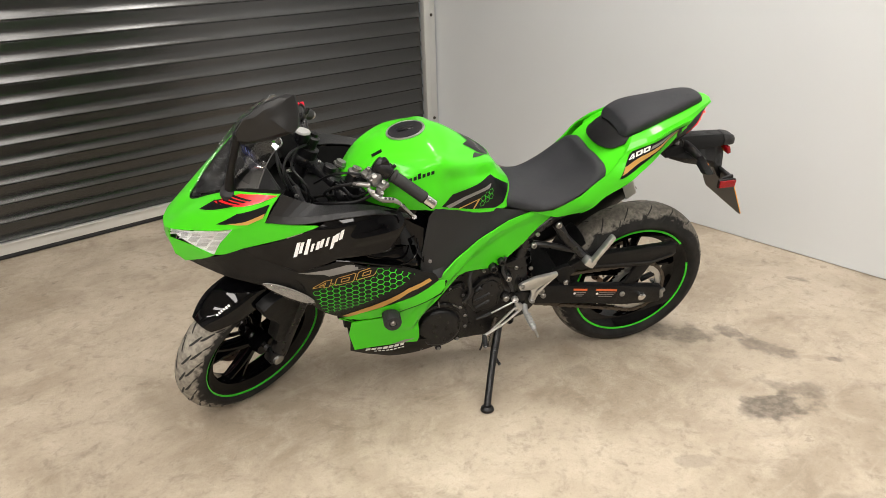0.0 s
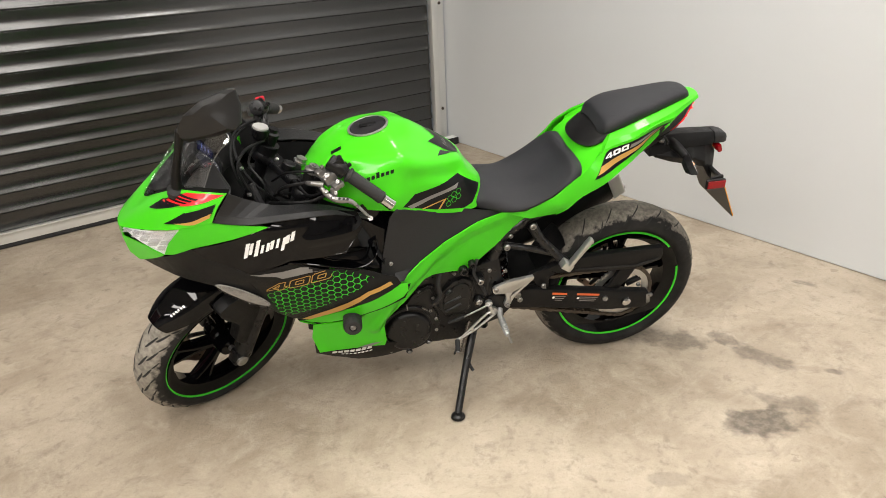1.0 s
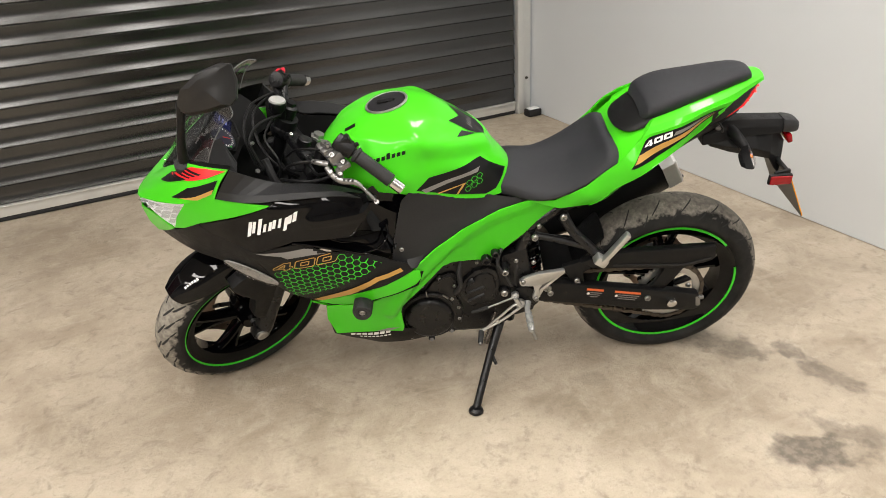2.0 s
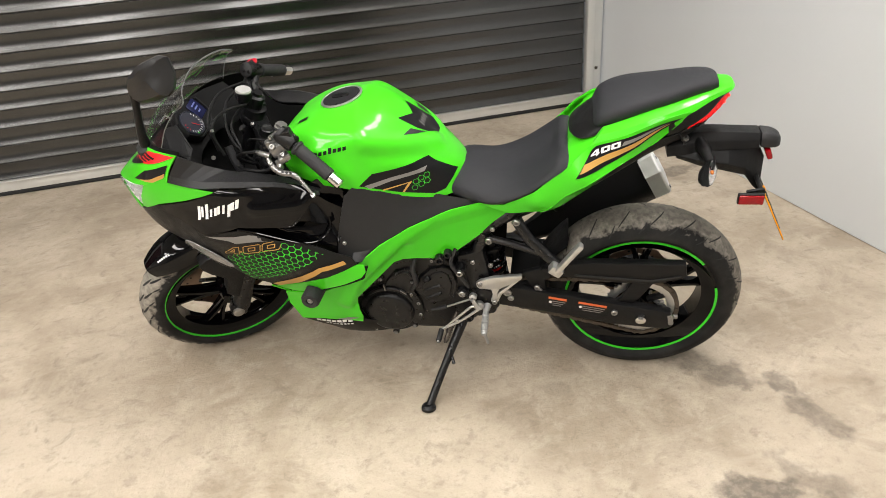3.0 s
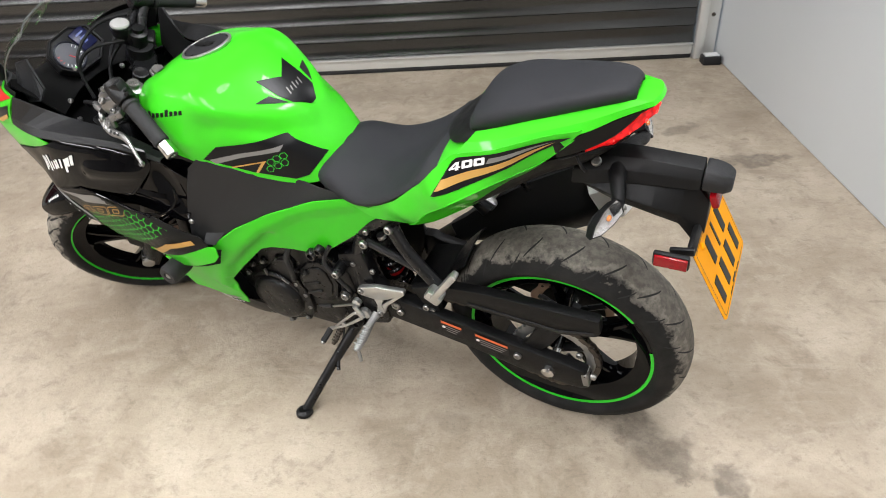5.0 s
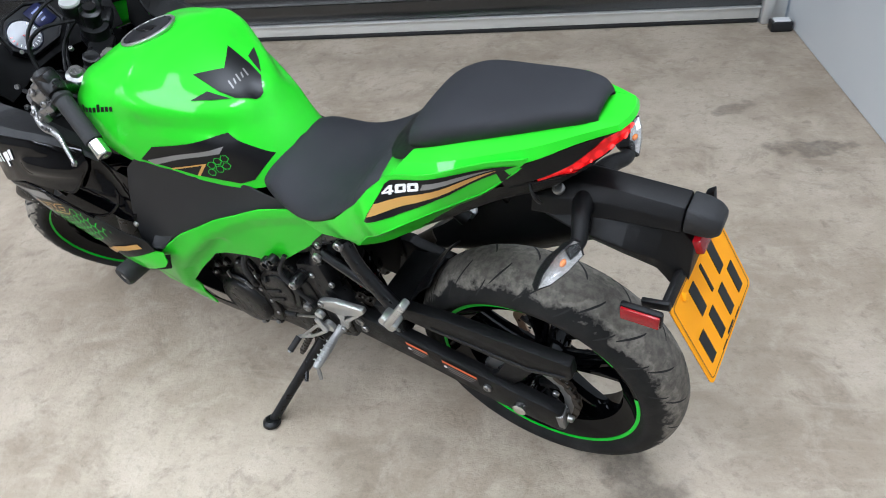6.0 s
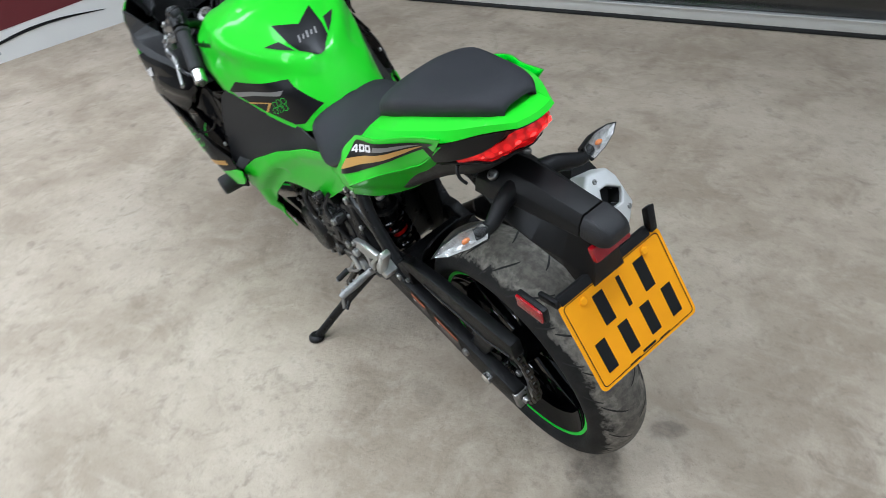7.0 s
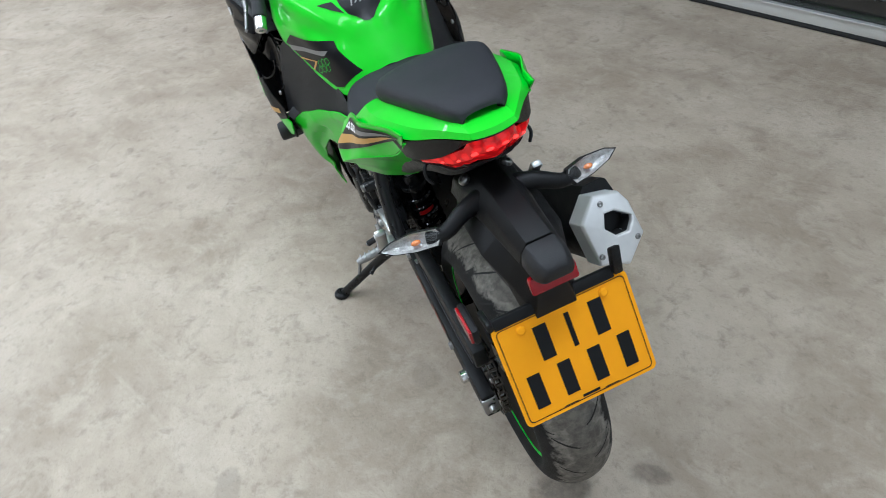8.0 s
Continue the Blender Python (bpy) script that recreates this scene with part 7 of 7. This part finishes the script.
EDGE = [(1.192, .642), (.972, .697), (.886, .655), (.990, .588), (1.083, .528), (1.152, .513)]
RIMS = [(EDGE[k], EDGE[k + 1]) for k in range(1, 5)] + [(EDGE[5], EDGE[0])]
polys = []
r, pitch = .0122, .0224
for i in range(-4, 30):
    for j in range(-4, 20):
        cx, cz = .88 + i * pitch * .82, .51 + (j + .5 * (i % 2)) * pitch * .84 + i * .001
        hexo = [(cx + r * math.cos(radians(60 * k)), cz + r * .90 * math.sin(radians(60 * k))) for k in range(6)]
        hexi = [(cx + r * .885 * math.cos(radians(60 * k)), cz + r * .795 * math.sin(radians(60 * k))) for k in range(6)]
        if not inside((cx, cz), HEXA) and not (cz < .618 + (1.185 - cx) * .235 and any(inside(q, HEXA) for q in hexo)):
            continue
        for k in range(6):
            bar = trimmed([hexo[k], hexo[(k + 1) % 6], hexi[(k + 1) % 6], hexi[k]], RIMS)
            if len(bar) > 2:
                polys.append(bar)
tagged(decal("honeycomb_print", polys, 'lower', LIME, bike, "green honeycomb outline print", step=1.0, off=.0026), kind="stuff")
decal("gold_stripe", [[(1.104, .478), (1.082, .470), (.988, .530), (.900, .596), (.832, .610), (.840, .622), (.906, .611), (.996, .552)]], 'lower', GOLD, bike, "gold stripe film", off=.0026)


ZERO = [(.08, 0), (.92, 0), (1, .12), (1, .88), (.92, 1), (.08, 1), (0, .88), (0, .12)]
HOLE = [(.32, .30), (.68, .30), (.70, .34), (.70, .66), (.68, .70), (.32, .70), (.30, .66), (.30, .34)]
FOUR = [(0, .20), (0, .38), (.52, 1), (.86, 1), (.86, .40), (1, .40), (1, .20), (.86, .20), (.86, 0), (.58, 0), (.58, .20)]
NOTCH = [(.30, .40), (.58, .40), (.58, .74)]
SOLID4 = [[(0, .20), (.58, .20), (.58, .40), (.30, .40), (0, .38)], [(0, .38), (.30, .40), (.58, .74), (.86, 1), (.52, 1)], [(.58, 0), (.86, 0), (.86, 1), (.58, .74)], [(.86, .20), (1, .20), (1, .40), (.86, .40)]]


def digits(x0, z0, x1, z1, high, slant, stroke=0.0):
    """Squared digits 400 along a line, outlined by a stroke or solid."""
    d = np.array((x1 - x0, z1 - z0))
    wide = np.linalg.norm(d)
    d = d / wide
    up = np.array((-d[1], d[0]))
    up *= 1 if up[1] > 0 else -1
    cell = wide / 3.24
    out = []

    def put(k, p):
        return np.array((x0, z0)) + d * (cell * (1.12 * k + p[0]) + slant * high * p[1]) + up * (high * p[1])

    for k, loops in enumerate(((FOUR, NOTCH), (ZERO, HOLE), (ZERO, HOLE))):
        if stroke:
            for lp in loops:
                pts = [put(k, p) for p in lp]
                for i in range(len(pts)):
                    a, b = pts[i], pts[(i + 1) % len(pts)]
                    t = (b - a) / np.linalg.norm(b - a) * stroke * .5
                    n = np.array((-t[1], t[0]))
                    out.append([tuple(a - t - n), tuple(b + t - n), tuple(b + t + n), tuple(a - t + n)])
        elif k == 0:
            out += [[tuple(put(k, p)) for p in q] for q in SOLID4]
        else:
            for i in range(8):
                j = (i + 1) % 8
                out.append([tuple(put(k, p)) for p in (ZERO[i], ZERO[j], HOLE[j], HOLE[i])])
    return out


decal("model_number", digits(1.186, .636, 1.006, .676, .027, .55, .0024), 'lower', GOLD, bike, "gold outlined model number 400", step=.02, off=.0030)
# brand marks as plain slanted shapes
marks = []
for k, (gap, w, h, dz) in enumerate(((0, .008, .050, -.002), (.013, .007, .040, .004), (.012, .008, .054, -.004), (.016, .006, .028, 0), (.013, .007, .030, 0), (.010, .007, .030, .002), (.014, .006, .030, 0), (.011, .007, .042, -.014), (.012, .008, .028, 0), (.012, .008, .030, 0))):
    along = sum((0, .013, .012, .016, .013, .010, .014, .011, .012, .012)[:k + 1])
    x, z = 1.228 - along * 1.12, .762 + along * .40 + dz
    w *= 1.3
    marks.append([(x, z), (x - w, z + w * .3), (x - w - h * .28, z + h), (x - h * .28, z + h - w * .3)])
decal("brand_mark", marks, 'upper', WHITE, bike, "white slanted brand mark", step=.006, off=.0022)
marks = []
for k in range(8):
    x, z = .906 - .0135 * k, .898 + .0026 * k
    hh = .014 if k % 4 == 0 else .0095
    marks.append([(x, z), (x - .0095, z + .002), (x - .0105, z + hh + .002), (x - .001, z + hh)])
decal("tank_brand_mark", marks, 'tank', BLACKF, bike, "black brand mark", step=1.0, off=.0012)
decal("tank_flash", [[(.782, .812), (.745, .842), (.602, .850), (.530, .792), (.560, .755), (.590, .748), (.68, .772)]], 'tank', BLACKF, bike, "black tank flash", off=.0012)
decal("tank_line", [[(.768, .811), (.700, .822), (.605, .831), (.612, .820), (.700, .811), (.756, .799)]], 'tank', GREY, bike, "grey stripe on the tank flash", off=.0022)
decal("tank_gold", [[(.724, .790), (.645, .799), (.668, .770), (.674, .771), (.656, .795), (.722, .786)]], 'tank', GOLD, bike, "gold line on the tank flash", off=.0022)
tp = []
for cx, cz in ((.636, .795), (.622, .803), (.607, .808), (.622, .785), (.607, .791), (.640, .778)):
    ho = [(cx + .0088 * math.cos(radians(60 * k)), cz + .0088 * math.sin(radians(60 * k))) for k in range(6)]
    hi = [(cx + .0076 * math.cos(radians(60 * k)), cz + .0076 * math.sin(radians(60 * k))) for k in range(6)]
    tp += [[ho[k], ho[(k + 1) % 6], hi[(k + 1) % 6], hi[k]] for k in range(6)]
decal("tank_honeycomb", tp, 'tank', LIME, bike, "green honeycomb on the tank flash", step=1.0, off=.0022)


def over(x, y):
    """For film seen from above: the outline's two numbers are x and y."""
    return Vector((x, y, 1.4)), Vector((0, 0, -1))


decal("tank_pad", [[(.684, .052), (.668, .026), (.654, 0), (.668, -.026), (.684, -.052), (.634, -.048), (.606, -.040), (.584, -.012), (.584, .012), (.606, .040), (.634, .048)]], 'tank', BLACKF, bike, "black tank pad film with pale mark", frame3=over, off=.0015)
for s in (1, -1):
    decal("tank_pad_wing", [[(.664, .096 * s), (.650, .062 * s), (.610, .046 * s), (.632, .070 * s)]], 'tank', CARBON, bike, "dark ribbed tank pad wing", frame3=over, off=.0015)
decal("tank_pad_mark", [[(.620 + .002 * (k % 2), .026 - .011 * k), (.634 - .003 * (k % 2), .020 - .011 * k), (.634 - .003 * (k % 2), .016 - .011 * k), (.620 + .002 * (k % 2), .022 - .011 * k)] for k in range(5)], 'tank', GREY, bike, "pale brand mark on the tank pad", step=1.0, frame3=over, off=.0028)
decal("tank_label", [[(.965, .050), (.965, .066), (.935, .068), (.935, .052)]], 'tank', BLACKF, bike, "small black warning sticker", step=1.0, frame3=over)
# tail graphics
decal("tail_flash", [[(.207, .836), (.168, .904), (.158, .912), (.06, .942), (-.048, .967), (-.012, .944), (.058, .907), (.150, .858)]], 'tail', BLACKF, bike, "black tail flash", off=.0014)
decal("tail_gold", [[(.198, .848), (.186, .870), (.10, .906), (.03, .935), (-.020, .955), (.03, .927), (.10, .893)]], 'tail', GOLD, bike, "gold tail stripe", off=.0024)
decal("tail_grey", [[(.098, .913), (.092, .925), (.03, .944), (-.018, .957), (.03, .938)]], 'tail', GREY, bike, "grey tail stripe", off=.0024)
decal("tail_number", digits(.172, .884, .100, .912, .0135, .45), 'tail', WHITE, bike, "white model number 400", step=.02, off=.0028)
# nose flashes

decal("nose_red", [[(1.247, .9435), (1.30, .943), (1.345, .935), (1.392, .913), (1.421, .894), (1.361, .907), (1.30, .924)]], 'cowl', RED, bike, "red nose flash", off=.0014)
decal("nose_bar", [[(1.371, .923), (1.364, .928), (1.315, .9295), (1.322, .9255)], [(1.385, .915), (1.377, .920), (1.331, .9235), (1.338, .9195)], [(1.398, .907), (1.390, .912), (1.346, .9165), (1.353, .9130)]], 'cowl', BLACKF, bike, "black bars across the red flash", off=.0024)
decal("nose_black", [[(1.466, .861), (1.420, .896), (1.380, .919), (1.408, .901), (1.362, .9095), (1.372, .9045)]], 'cowl', BLACKF, bike, "black nose flash", off=.0016)
decal("nose_black", [[(1.422, .850), (1.36, .893), (1.272, .922), (1.290, .892), (1.341, .873), (1.392, .859)]], 'cowl', BLACKF, bike, "black nose flash", off=.0014)
decal("nose_gold", [[(1.392, .861), (1.341, .875), (1.288, .898), (1.295, .885), (1.337, .866)]], 'cowl', GOLD, bike, "gold nose line", off=.0024)
# belly marks
decal("belly_brand_mark", [[(1.030 - .019 * k, .256 + .0030 * k), (1.015 - .019 * k, .258 + .0030 * k), (1.012 - .019 * k, .273 + .0030 * k), (1.027 - .019 * k, .271 + .0030 * k)] for k in range(8)], 'belly', WHITE, bike, "white brand mark", step=1.0, off=.002)
decal("belly_brand_mark", [[(1.00 - .013 * k, .246 + .002 * k), (.991 - .013 * k, .247 + .002 * k), (.990 - .013 * k, .254 + .002 * k), (.999 - .013 * k, .253 + .002 * k)] for k in range(8)], 'belly', WHITE, bike, "small white mark", step=1.0, off=.002)
decal("cover_stripe", [[(.945, .300), (.900, .318), (.865, .318), (.905, .300)]], "cover", GREY, bike, "grey stripe on the belly side", off=.0014)


def fender_ray(x, z):
    """Seen from ahead and above the wheel: x runs along the guard, z across it."""
    a = radians(62 + x)
    o = STEER @ (F_C + Vector((.6 * math.cos(a), z, .6 * math.sin(a))))
    d = (STEER.to_3x3() @ Vector((-math.cos(a), 0, -math.sin(a)))).normalized()
    return o, d


decal("fender_mark", [[(1.5 * k, .034 + .001 * k), (1.5 * k + 0.9, .035 + .001 * k), (1.5 * k + 0.9, .042 + .001 * k), (1.5 * k, .041 + .001 * k)] for k in range(6)], "fender", WHITE, bike, "small white mark", step=50.0, frame3=fender_ray, off=.002)
